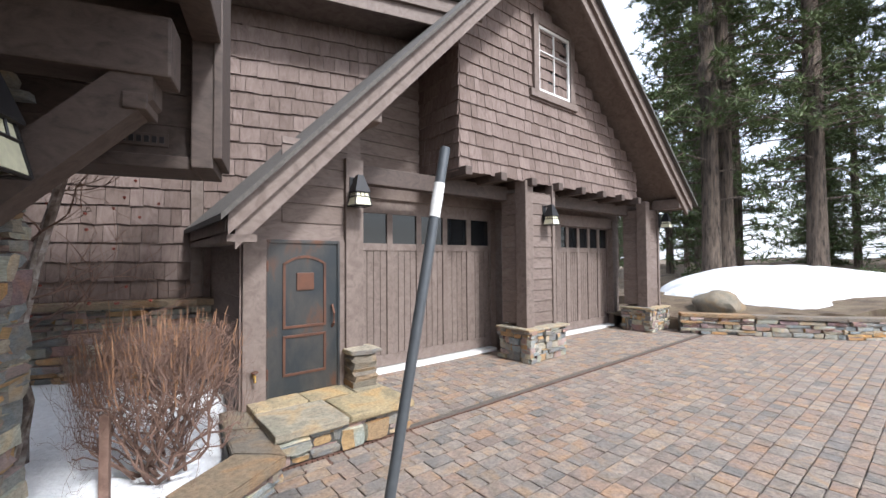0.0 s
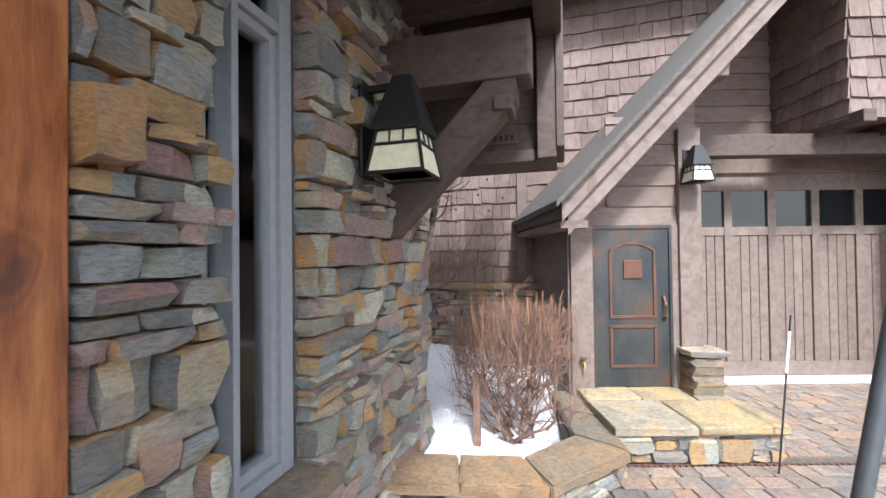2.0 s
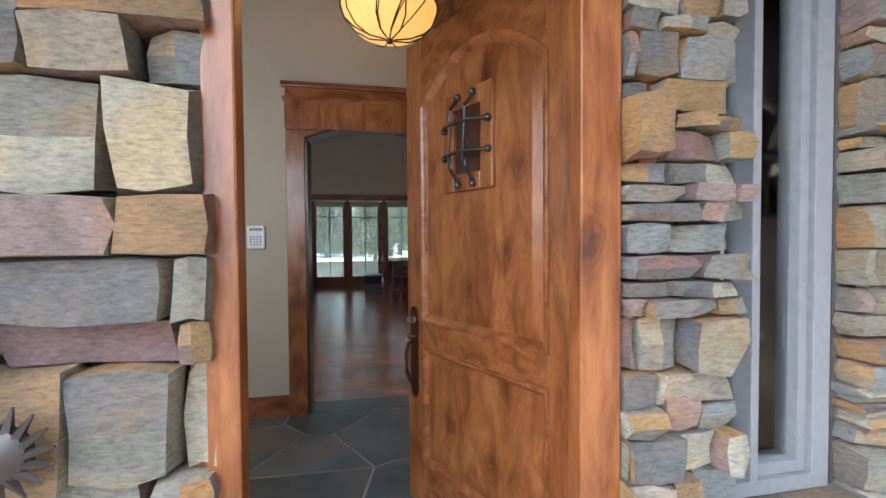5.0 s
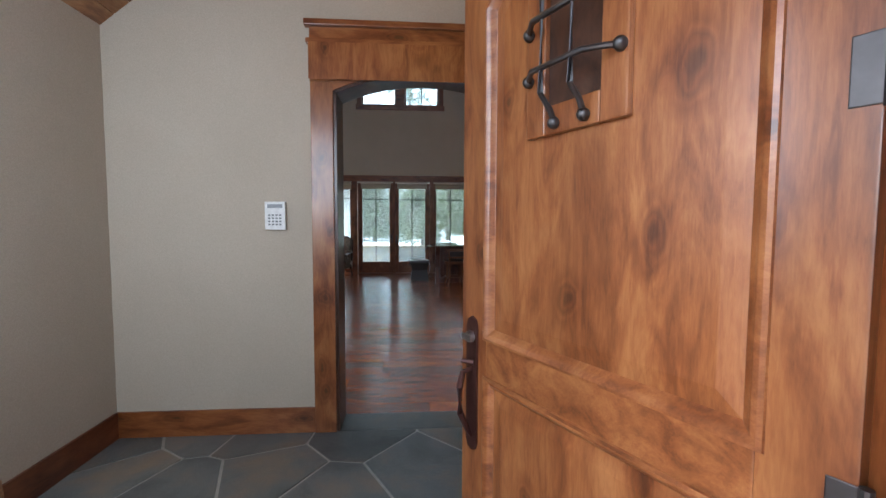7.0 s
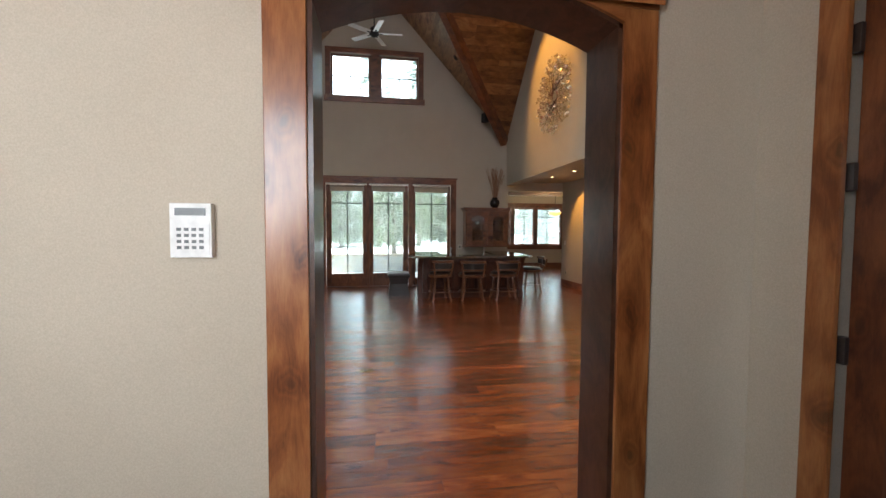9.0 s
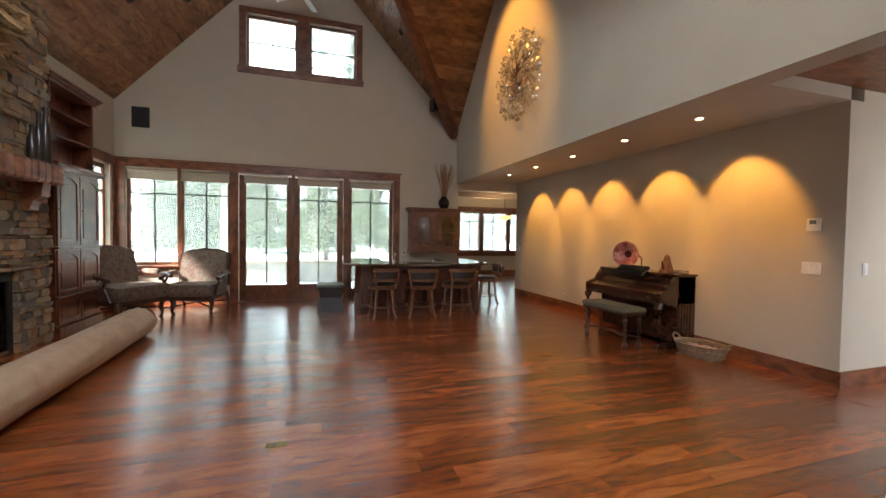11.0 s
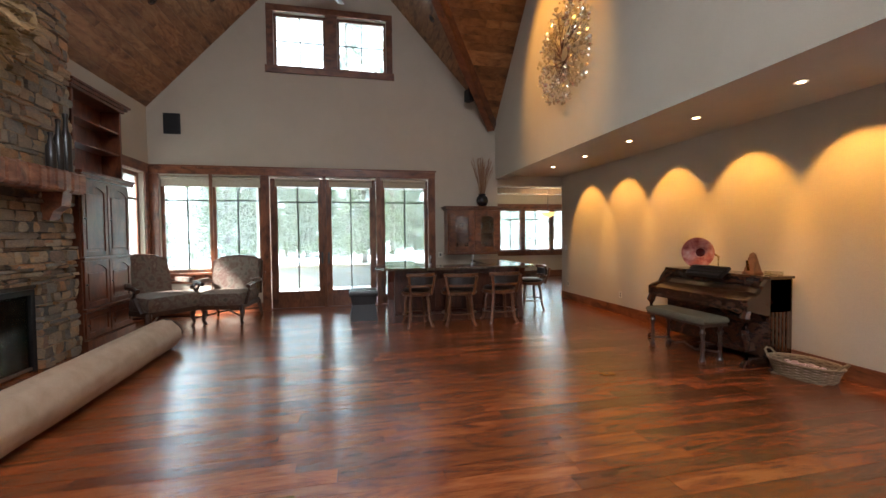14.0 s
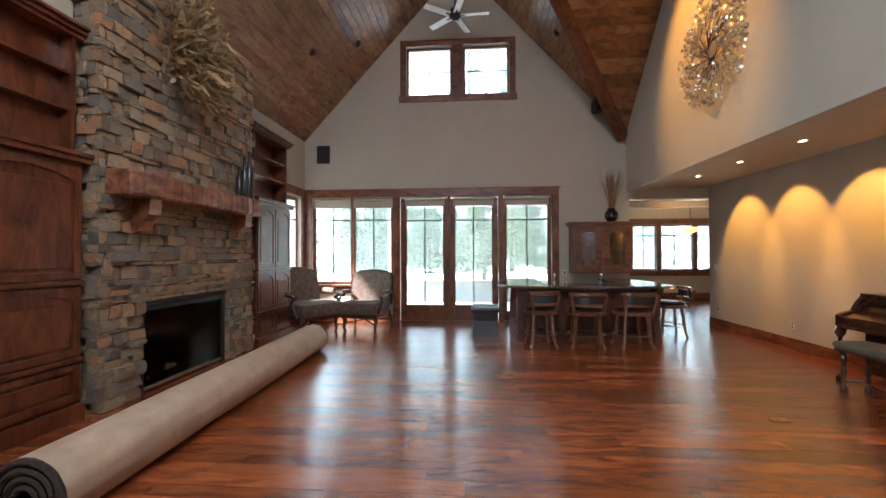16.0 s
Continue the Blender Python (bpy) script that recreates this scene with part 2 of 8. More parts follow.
PLANK = timber("floor_plank", (0.17, 0.034, 0.010), (0.34, 0.080, 0.022), (0.48, 0.145, 0.042), (7, 0.7, 7), 0.22, 0.55, False, 0.9, 0.32, 3.0, 2.8)
CEILING_WOOD = timber("ceiling_plank", (0.20, 0.085, 0.033), (0.36, 0.17, 0.07), (0.48, 0.27, 0.13), (1.2, 7, 7), 0.45, 0.38, True, 0.15, 0.1)
# orange light on the cross slope is put into this plank colour
CEILING_WOOD_Y = timber("ceiling_plank_cross", (0.18, 0.07, 0.025), (0.32, 0.135, 0.048), (0.42, 0.20, 0.08), (7, 1.2, 1.2), 0.45, 0.45, True, 0.15, 0.1)
SLATE = surface("slate_flag", [(0.3, (0.08, 0.088, 0.09)), (0.5, (0.155, 0.168, 0.165)), (0.72, (0.27, 0.205, 0.14))], 2.2, 0.28, 0.35, 0.008, vary=0.4)
GROUT = plain("grout", (0.42, 0.41, 0.38), 0.9)
IRON = plain("wrought_iron", (0.10, 0.095, 0.095), 0.38, 0.85)
STEEL = plain("brushed_steel", (0.4, 0.4, 0.42), 0.3, 1.0)
BLACK = plain("black_metal", (0.02, 0.02, 0.022), 0.5, 0.3)
CLAD = plain("window_cladding", (0.24, 0.255, 0.275), 0.4)
WHITE = plain("white_plastic", (0.75, 0.75, 0.73), 0.4)
GLASS = glass_mat("clear_glass")
# glare haze and a dimming tint for the bright outdoors are put into this glass
HAZE_GLASS = glass_mat("hazed_tinted_glass", (0.76, 0.83, 0.81), 0.0, 0.12)
SNOW = surface("snow", [(0.3, (0.78, 0.80, 0.83)), (0.7, (0.86, 0.87, 0.89))], 3, 0.7, 0.5, 0.05, fine=30, shift=False)
EARTH = surface("forest_floor", [(0.3, (0.07, 0.05, 0.033)), (0.5, (0.14, 0.10, 0.065)), (0.7, (0.20, 0.16, 0.10))], 2.0, 0.95, 0.6, 0.05, shift=False)
BARK = surface("pine_bark", [(0.35, (0.04, 0.03, 0.024)), (0.5, (0.14, 0.105, 0.08)), (0.7, (0.22, 0.165, 0.125))], 4, 0.95, 1.0, 0.05, (3, 3, 0.5))
NEEDLE = surface("pine_needles", [(0.3, (0.07, 0.105, 0.035)), (0.6, (0.115, 0.15, 0.05)), (0.8, (0.18, 0.20, 0.08))], 2, 0.7, 0.2, vary=0.3)
TWIG = surface("bare_twig", [(0.3, (0.10, 0.055, 0.04)), (0.7, (0.23, 0.145, 0.11))], 12, 0.85, 0.4)
TWIG_TIP = surface("rusty_twig_tip", [(0.3, (0.20, 0.10, 0.055)), (0.7, (0.36, 0.20, 0.11))], 12, 0.85, 0.4)

# ---- helpers for shapes ----
RNG = random.Random(7)


def bx(bm, x0, x1, y0, y1, z0, z1, bev=0.0, m=None):
    mm = Matrix.Translation(((x0 + x1) / 2, (y0 + y1) / 2, (z0 + z1) / 2)) @ Matrix.Diagonal((abs(x1 - x0), abs(y1 - y0), abs(z1 - z0), 1))
    g = bmesh.ops.create_cube(bm, size=1.0, matrix=(m @ mm) if m else mm)
    if bev:
        edges = {e for v in g["verts"] for e in v.link_edges}
        bmesh.ops.bevel(bm, geom=list(edges), offset=bev, segments=2, profile=0.6, affect="EDGES")


def box(*a, **k):
    bm = bmesh.new()
    bx(bm, *a, **k)
    return bm


def cyl(bm, p, q, r0, r1=None, seg=12, caps=True):
    p, q = Vector(p), Vector(q)
    d = q - p
    m = Matrix.Translation((p + q) / 2) @ d.to_track_quat("Z", "Y").to_matrix().to_4x4()
    bmesh.ops.create_cone(bm, cap_ends=caps, segments=seg, radius1=r0, radius2=r0 if r1 is None else r1, depth=d.length, matrix=m)


def tube(bm, pts, radii, seg=8):
    """A bent round bar through pts."""
    rings = []
    pts = [Vector(p) for p in pts]
    for i, p in enumerate(pts):
        d = (pts[min(i + 1, len(pts) - 1)] - pts[max(i - 1, 0)]).normalized()
        q = d.to_track_quat("Z", "Y")
        r = radii[i] if isinstance(radii, (list, tuple)) else radii
        rings.append([bm.verts.new(p + q @ Vector((r * math.cos(a), r * math.sin(a), 0))) for a in (2 * math.pi * j / seg for j in range(seg))])
    for a, b in zip(rings, rings[1:]):
        for j in range(seg):
            bm.faces.new((a[j], a[(j + 1) % seg], b[(j + 1) % seg], b[j]))
    bm.faces.new(rings[0][::-1])
    bm.faces.new(rings[-1])


def lathe(bm, prof, seg=24, m=None):
    """A turned shape from (radius, height) pairs."""
    rings = []
    for r, z in prof:
        rings.append([bm.verts.new((m or Matrix()) @ Vector((r * math.cos(2 * math.pi * j / seg), r * math.sin(2 * math.pi * j / seg), z))) for j in range(seg)])
    for a, b in zip(rings, rings[1:]):
        for j in range(seg):
            bm.faces.new((a[j], a[(j + 1) % seg], b[(j + 1) % seg], b[j]))
    for ring in (rings[0][::-1], rings[-1]):
        bm.faces.new(ring)


def prism(bm, poly, axis, a, b):
    """A flat outline pushed along an axis: x takes (y, z) pairs, y takes (x, z), z takes (x, y)."""
    def at(p, d):
        return {"x": (d, p[0], p[1]), "y": (p[0], d, p[1]), "z": (p[0], p[1], d)}[axis]
    lo = [bm.verts.new(at(p, a)) for p in poly]
    hi = [bm.verts.new(at(p, b)) for p in poly]
    bm.faces.new(lo[::-1])
    bm.faces.new(hi)
    n = len(poly)
    for i in range(n):
        bm.faces.new((lo[i], lo[(i + 1) % n], hi[(i + 1) % n], hi[i]))


def finish(bm, name, mat, smooth=False):
    bmesh.ops.recalc_face_normals(bm, faces=bm.faces)
    me = bpy.data.meshes.new(name)
    bm.to_mesh(me)
    bm.free()
    me.materials.append(mat)
    if smooth:
        me.polygons.foreach_set("use_smooth", [True] * len(me.polygons))
        me.set_sharp_from_angle(angle=radians(40))
    return me


def part(name, bm, mat, parent, label="", smooth=False, m=None):
    ob = new(name, finish(bm, name, mat, smooth))
    ob.parent = parent
    if m is not None:
        ob.matrix_basis = m
    if label:
        ob["label"] = label
    return ob


def solid(name, bm, mat, label="", category="", kind="", group="", smooth=False, m=None):
    ob = new(name, finish(bm, name, mat, smooth))
    if m is not None:
        ob.matrix_basis = m
    return tagged(ob, label, category, group, kind)


def thing(name, label, category, m=None, group="", kind=""):
    ob = new(name)
    ob.empty_display_size = 0.1
    if m is not None:
        ob.matrix_basis = m
    return tagged(ob, label, category, group, kind)


def piece(name, me, parent, m):
    ob = new(name, me)
    ob.parent = parent
    ob.matrix_basis = m
    return ob


def setting(name, label, category, boxes, mat):
    bm = bmesh.new()
    for b in boxes:
        bx(bm, *b)
    return solid(name, bm, mat, label, category, "structure")


# ---- great room shell ----
XW, YN, YS, YP = -12.2, 4.1, -2.85, 5.72      # west wall, upper north wall, south wall, piano wall
ZR, YC = 7.75, 0.61                           # main ridge
ZE = 3.97                                     # eaves
SL = (ZR - ZE) / (YN - YC)
XE = -3.17                                    # back of the wall that holds the arch
T = 0.25

floor_slab = setting("floor_subfloor", "dark subfloor below the wooden planks", "floor", [(XW - T, -2.95, YS - 0.3, 10.5, -0.12, -0.022), (-17.4, XW - T, 3.5, 10.5, -0.12, -0.022)], MORTAR_SHADOW)


def gable_wall(name, label, axis, at0, at1, outline, holes, mat):
    """A wall with a gable outline, built of strips round its rectangular holes."""
    bm = bmesh.new()
    edges = sorted({p[0] for p in outline} | {h[0] for h in holes} | {h[1] for h in holes})

    def top(y):
        for (ya, za), (yb, zb) in zip(outline, outline[1:]):
            if ya <= y <= yb:
                return za + (zb - za) * (y - ya) / (yb - ya)
        return outline[0][1]
    for a, b in zip(edges, edges[1:]):
        mid = (a + b) / 2
        cuts = sorted((h[2], h[3]) for h in holes if h[0] <= mid <= h[1])
        lo = 0.0
        for z0, z1 in cuts:
            if z0 > lo:
                prism(bm, [(a, lo), (b, lo), (b, z0), (a, z0)], axis, at0, at1)
            lo = z1
        prism(bm, [(a, lo), (b, lo), (b, top(b)), (a, top(a))], axis, at0, at1)
    return solid(name, bm, mat, label, "wall", "structure")


WEST_HOLES = [(-2.68, -0.86, 0.80, 2.70), (-0.72, 1.44, 0.0, 2.70), (1.52, 2.56, 0.0, 2.70), (-0.56, 0.44, 4.92, 6.0), (0.68, 1.68, 4.92, 6.0)]
gable_wall("wall_west", "tan painted gable wall with French doors and upper windows", "x", XW - T, XW, [(YS, ZE), (YC, ZR), (YN + 0.05, ZE)], WEST_HOLES, PAINT)
gable_wall("wall_south", "tan painted wall behind the stone fireplace", "y", YS - T, YS, [(XW - T, ZE + 0.1), (XE + 0.2, ZE + 0.1)], [(-12.0, -10.85, 0.8, 2.70)], PAINT)
# cross gable wall over the piano alcove
XC = XW + (ZR - ZE) / 1.03
XD = XC + (XC - XW)
nb = bmesh.new()
prism(nb, [(XW, 2.75), (XE, 2.75), (XE, ZE), (XC + (ZR - ZE) / 1.03, ZE), (XC, ZR), (XW, ZE)], "y", YN, YN + T)
solid("wall_north_upper", nb, PAINT, "pale painted gable wall above the piano alcove", "wall", "structure")
setting("wall_piano", "tan wall washed by warm recessed lights", "wall", [(-12.15, -5.4, YP, YP + 0.2, 0, 2.83)], PAINT)
setting("wall_piano_return", "tan wall turning into a side hall", "wall", [(-5.62, -5.4, YP + 0.2, 9.0, 0, 3.1)], PAINT)
setting("ceiling_alcove", "flat painted soffit with recessed downlights", "ceiling", [(XW, -5.4, YN + T, YP, 2.83, 3.0)], PAINT)
setting("wall_header", "painted header over the opening to the dining room", "wall", [(XW - T, XW, YN + 0.05, YP + 0.4, 2.60, 4.0)], PAINT)
setting("ceiling_hall", "dark ceiling of the side hall", "ceiling", [(-5.4, -2.9, YN + T, 9.2, 2.95, 3.1)], CEILING_WOOD_Y)
setting("wall_hall", "painted wall at the end of the side hall", "wall", [(-5.6, -2.7, 9.0, 9.2, 0, 3.0)], PAINT)

# sloping wooden ceilings, each one mesh of boards
def plank_slope(name, label, corner, along, up, ua, ub, va, vb, width, mat, keep=None):
    """Boards laid along one direction and stacked up a slope."""
    verts, faces = [], []
    along, up, corner = Vector(along).normalized(), Vector(up).normalized(), Vector(corner)
    nrm = along.cross(up)
    if nrm.z < 0:
        nrm = -nrm
    v = va
    while v < vb - 1e-4:
        w = min(v + width, vb)
        s = ua + RNG.uniform(-2.5, 0)
        while s < ub:
            e = s + RNG.uniform(2.2, 4.2)
            a, b = max(s, ua), min(e, ub)
            if keep:
                lo, hi = keep((v + w) / 2)
                a, b = max(a, lo), min(b, hi)
            if b - a > 0.03:
                i = len(verts)
                for h, g in ((0.0, 0.003), (0.006, 0.0008), (0.02, -0.004)):
                    for q, r in ((a + g / 3, v + g), (b - g / 3, v + g), (b - g / 3, w - g), (a + g / 3, w - g)):
                        verts.append(corner + along * q + up * r + nrm * h)
                faces += [[i + j for j in f] for f in ((0, 1, 2, 3), (11, 10, 9, 8), (0, 4, 5, 1), (1, 5, 6, 2), (2, 6, 7, 3), (3, 7, 4, 0), (4, 8, 9, 5), (5, 9, 10, 6), (6, 10, 11, 7), (7, 11, 8, 4))]
            s = e
        v = w
    me = bpy.data.meshes.new(name)
    me.from_pydata([tuple(p) for p in verts], [], faces)
    me.materials.append(mat)
    bm = bmesh.new()
    bm.from_mesh(me)
    bmesh.ops.recalc_face_normals(bm, faces=bm.faces)
    bm.to_mesh(me)
    bm.free()
    return tagged(new(name, me), label, "ceiling", "", "structure")


LEN = math.hypot(YN - YC, ZR - ZE)
plank_slope("ceiling_south_slope", "knotty pine plank ceiling sloping up to the ridge", (XW, YS, ZE), (1, 0, 0), (0, YC - YS, ZR - ZE), 0, XE - XW + 0.2, 0, math.hypot(YC - YS, ZR - ZE), 0.14, CEILING_WOOD)
K = (ZR - ZE) / 1.03 / LEN
plank_slope("ceiling_north_slope", "knotty pine plank ceiling beside the valley beam", (XW, YN, ZE), (1, 0, 0), (0, YC - YN, ZR - ZE), 0, XE - XW + 0.2, 0, LEN, 0.14, CEILING_WOOD, lambda v: (0, v * K))
plank_slope("ceiling_cross_slope", "plank ceiling rising behind the valley beam, tinted with orange light", (XW, YN + 0.02, ZE), (0, -1, 0), (XC - XW, 0, ZR - ZE), 0, YN - YC, 0, math.hypot(XC - XW, ZR - ZE), 0.14, CEILING_WOOD_Y, lambda v: (0, v / math.hypot(XC - XW, ZR - ZE) * (YN - YC)))
XD = XC + (XC - XW)
plank_slope("ceiling_cross_slope_east", "plank ceiling falling away from the cross ridge, tinted with orange light", (XD, YN + 0.02, ZE), (0, -1, 0), (XC - XD, 0, ZR - ZE), 0, YN - YC, 0, math.hypot(XC - XW, ZR - ZE), 0.14, CEILING_WOOD_Y, lambda v: (0, v / math.hypot(XC - XW, ZR - ZE) * (YN - YC)))
plank_slope("ceiling_north_slope_east", "knotty pine plank ceiling near the entry", (XD, YN, ZE), (1, 0, 0), (0, YC - YN, ZR - ZE), -XD + XC, XE - XD + 0.2, 0, LEN, 0.14, CEILING_WOOD, lambda v: (-v * K, 99))
roof = bmesh.new()
prism(roof, [(YS - 0.6, ZE - 0.2), (YC, ZR + 0.35), (YC, ZR + 0.7), (YS - 0.6, ZE + 0.15)], "x", XW - 1.2, XE + 0.3)
prism(roof, [(YC, ZR + 0.35), (YN + 0.6, ZE - 0.2), (YN + 0.6, ZE + 0.15), (YC, ZR + 0.7)], "x", XD + 0.1, XE + 0.3)
# flat lid and end triangle, added out of view to keep sky light out
bx(roof, XW - 1.2, XD + 0.3, YC, YN + 0.6, ZR + 0.35, ZR + 0.6)
prism(roof, [(YC, ZR + 0.02), (YN + 0.3, ZE), (YN + 0.3, ZR + 0.35), (YC, ZR + 0.35)], "x", XW - T, XW - 0.01)
solid("roof_main", roof, ROOFING, "dark shingled roof over the great room with added light-blocking lid", "roof", "structure")
setting("roof_alcove", "flat roof over the piano alcove and hall", "roof", [(XW, -2.7, YN + T, 10.6, 3.12, 3.3), (-17.8, XW - T, 3.3, 10.6, 3.12, 3.3)], ROOFING)


def valley(name, p, q, w, h):
    bm = bmesh.new()
    p, q = Vector(p), Vector(q)
    d = q - p
    m = Matrix.Translation(p) @ d.to_track_quat("Y", "Z").to_matrix().to_4x4()
    bx(bm, -w / 2, w / 2, 0, d.length, -h, 0.05, 0.01, m)
    solid(name, bm, TRIM_H, "dark red timber valley beam under the plank ceiling", "beam", "structure")


valley("valley_beam", (XW + 0.02, YN - 0.05, ZE - 0.02), (XC, YC, ZR), 0.16, 0.20)
valley("valley_beam_east", (XD, YN - 0.05, ZE - 0.02), (XC, YC, ZR), 0.16, 0.20)
bm = bmesh.new()
bx(bm, XW, XE, YC - 0.1, YC + 0.1, ZR - 0.22, ZR + 0.02, 0.01)
solid("ridge_beam", bm, TRIM_X, "dark red timber ridge beam", "beam", "structure")

# ---- wall with the arched opening, foyer ----
AX0, AX1 = -3.17, -2.94
OY0, OY1, SP, AR = 0.42, 1.65, 2.36, 2.50


def arch_pts(y0, y1, zs, zt, n=14):
    c, half = (y0 + y1) / 2, (y1 - y0) / 2
    return [(c + half * math.cos(math.pi * i / n), zs + (zt - zs) * (1 - math.cos(math.pi * i / n) ** 2)) for i in range(n + 1)]


bm = bmesh.new()
prism(bm, [(-1.06, 0), (OY0, 0), (OY0, 4.3), (-1.06, 4.3)], "x", AX0, AX1)
prism(bm, [(OY1, 0), (2.31, 0), (2.31, 4.3), (OY1, 4.3)], "x", AX0, AX1)
prism(bm, [(OY1, 4.3), (OY0, 4.3)] + [(y, z) for y, z in arch_pts(OY0, OY1, SP, AR)][::-1], "x", AX0, AX1)
bx(bm, AX0, AX1, -3.2, -1.06, 0, 8.0)
bx(bm, AX0, AX1, 2.31, 4.6, 0, 8.0)
bx(bm, AX0, AX1, -1.06, 2.31, 4.3, 8.0)
solid("wall_arch", bm, PAINT, "pale plaster wall with an arched opening", "wall", "structure")
setting("wall_foyer_south", "pale plaster side wall of the foyer", "wall", [(AX1, -0.44, -1.26, -1.06, 0, 4.3)], PAINT)
setting("wall_foyer_north", "pale plaster side wall with a wooden closet door", "wall", [(AX1, -2.62, 2.31, 2.5, 0, 4.3), (-1.72, -0.82, 2.31, 2.5, 0, 4.3), (-2.62, -1.72, 2.31, 2.5, 2.45, 4.3)], PAINT)
plank_slope("ceiling_foyer_south", "knotty plank ceiling of the foyer", (AX1, -1.06, 2.74), (1, 0, 0), (0, 1.69, 1.35), 0, 2.5, 0, math.hypot(1.69, 1.35), 0.12, CEILING_WOOD)
plank_slope("ceiling_foyer_north", "knotty plank ceiling of the foyer", (AX1, 2.31, 2.74), (1, 0, 0), (0, -1.68, 1.35), 0, 2.5, 0, math.hypot(1.68, 1.35), 0.12, CEILING_WOOD)
# unseen slab, carried past the foyer to shut sky light out of the cavity
setting("roof_foyer", "flat roof over the foyer, widened to block sky light", "roof", [(AX1, -0.4, -1.3, 3.9, 4.35, 4.5)], ROOFING)
setting("floor_foyer_bed", "pale grout bed of the slate floor", "floor", [(AX0, -0.45, -1.1, 2.35, -0.12, -0.006)], GROUT)

bm = bmesh.new()
for y0, y1 in ((OY0 - 0.15, OY0), (OY1, OY1 + 0.15)):
    bx(bm, AX1 + 0.0, AX1 + 0.025, y0, y1, 0, 2.42, 0.004)
prism(bm, [(OY1 + 0.15, 2.421), (OY1 + 0.15, 2.66), (OY0 - 0.15, 2.66), (OY0 - 0.15, 2.421)] , "x", AX1 + 0.06, AX1 + 0.061)
solid("trim_arch_sides", bm, ALDER, "knotty alder casing beside the arched opening", "trim", "structure")
bm = bmesh.new()
prism(bm, [(OY1 + 0.15, 2.42), (OY1 + 0.15, 2.66), (OY0 - 0.15, 2.66), (OY0 - 0.15, 2.42), (OY0, 2.42)] + arch_pts(OY0, OY1, SP, AR)[::-1] + [(OY1, 2.42)], "x", AX1, AX1 + 0.028)
bx(bm, AX1, AX1 + 0.05, OY0 - 0.17, OY1 + 0.17, 2.66, 2.69, 0.004)
bx(bm, AX1, AX1 + 0.03, OY0 - 0.15, OY1 + 0.15, 2.69, 2.77, 0.004)
bx(bm, AX1, AX1 + 0.06, OY0 - 0.18, OY1 + 0.18, 2.77, 2.81, 0.006)
solid("trim_arch_head", bm, ALDER_H, "knotty alder arched head casing with a stepped crown", "trim", "structure")
bm = bmesh.new()
for y0, y1 in ((OY0 - 0.002, OY0 + 0.02), (OY1 - 0.02, OY1 + 0.002)):
    bx(bm, AX0 - 0.01, AX1 + 0.012, y0, y1, 0, SP + 0.005)
ap = arch_pts(OY0, OY1, SP, AR)
for (ya, za), (yb, zb) in zip(ap, ap[1:]):
    prism(bm, [(ya, za), (yb, zb), (yb, zb - 0.02), (ya, za - 0.02)], "x", AX0 - 0.01, AX1 + 0.012)
solid("trim_arch_jamb", bm, DARKWOOD, "dark stained jamb lining of the arch", "trim", "structure")

# ---- windows and French doors of the west wall ----


def sash(parent, name, y0, y1, z0, z1, x, bars_y=(), bars_z=(), w=0.06, mat=None, d=0.05):
    """A glazed leaf in a wall that faces x: frame, bars and pane."""
    mat = mat or TRIM_IN
    bm = bmesh.new()
    bx(bm, x - d / 2, x + d / 2, y0, y0 + w, z0, z1, 0.004)
    bx(bm, x - d / 2, x + d / 2, y1 - w, y1, z0, z1, 0.004)
    bx(bm, x - d / 2, x + d / 2, y0 + w, y1 - w, z1 - w, z1, 0.004)
    bx(bm, x - d / 2, x + d / 2, y0 + w, y1 - w, z0, z0 + w * (2.6 if z0 < 0.1 else 1.0), 0.004)
    f = part(name, bm, mat, parent)
    zb = z0 + w * (2.6 if z0 < 0.1 else 1.0)
    for b in bars_y:
        part("glazing_bar", box(x - 0.012, x + 0.012, b - 0.011, b + 0.011, zb, z1 - w), BLACK, f)
    for b in bars_z:
        part("glazing_bar", box(x - 0.011, x + 0.011, y0 + w, y1 - w, b - 0.011, b + 0.011), BLACK, f)
    g = part("pane", box(x - 0.004, x + 0.004, y0 + w - 0.005, y1 - w + 0.005, zb - 0.005, z1 - w + 0.005), HAZE_GLASS, f)
    g.visible_shadow = False
    return f


BLIND = plain("roller_blind", (0.42, 0.36, 0.27), 0.8)
XG = XW - 0.10
w1 = thing("window_1", "pair of wood-framed casement windows with divided lights", "window", kind="structure")
sash(w1, "window_frame", -2.68, -1.77, 0.80, 2.70, XG, (-2.22,), (2.22,))
sash(w1, "window_frame", -1.77, -0.86, 0.80, 2.70, XG, (-1.31,), (2.22,))
part("window_sill", box(XW - 0.1, XW + 0.05, -2.75, -0.80, 0.76, 0.80, 0.005), TRIM_H, w1)
for y in (-2.0, -1.1):
    part("window_latch", box(XG + 0.03, XG + 0.05, y - 0.05, y + 0.05, 0.83, 0.845, 0.003), IRON, w1)
d1 = thing("door_1", "pair of closed wood French doors with glass", "door", kind="structure")
for y0, y1, hy in ((-0.70, 0.36, 0.30), (0.37, 1.42, 0.43)):
    leaf = sash(d1, "door_leaf", y0, y1, 0.02, 2.68, XG, ((y0 + y1) / 2,), (2.20,), 0.13)
    part("door_handle", box(XG + 0.03, XG + 0.055, hy - 0.02, hy + 0.02, 0.92, 1.16, 0.008), IRON, leaf)
w2 = thing("window_2", "tall fixed wood-framed window beside the French doors", "window", kind="structure")
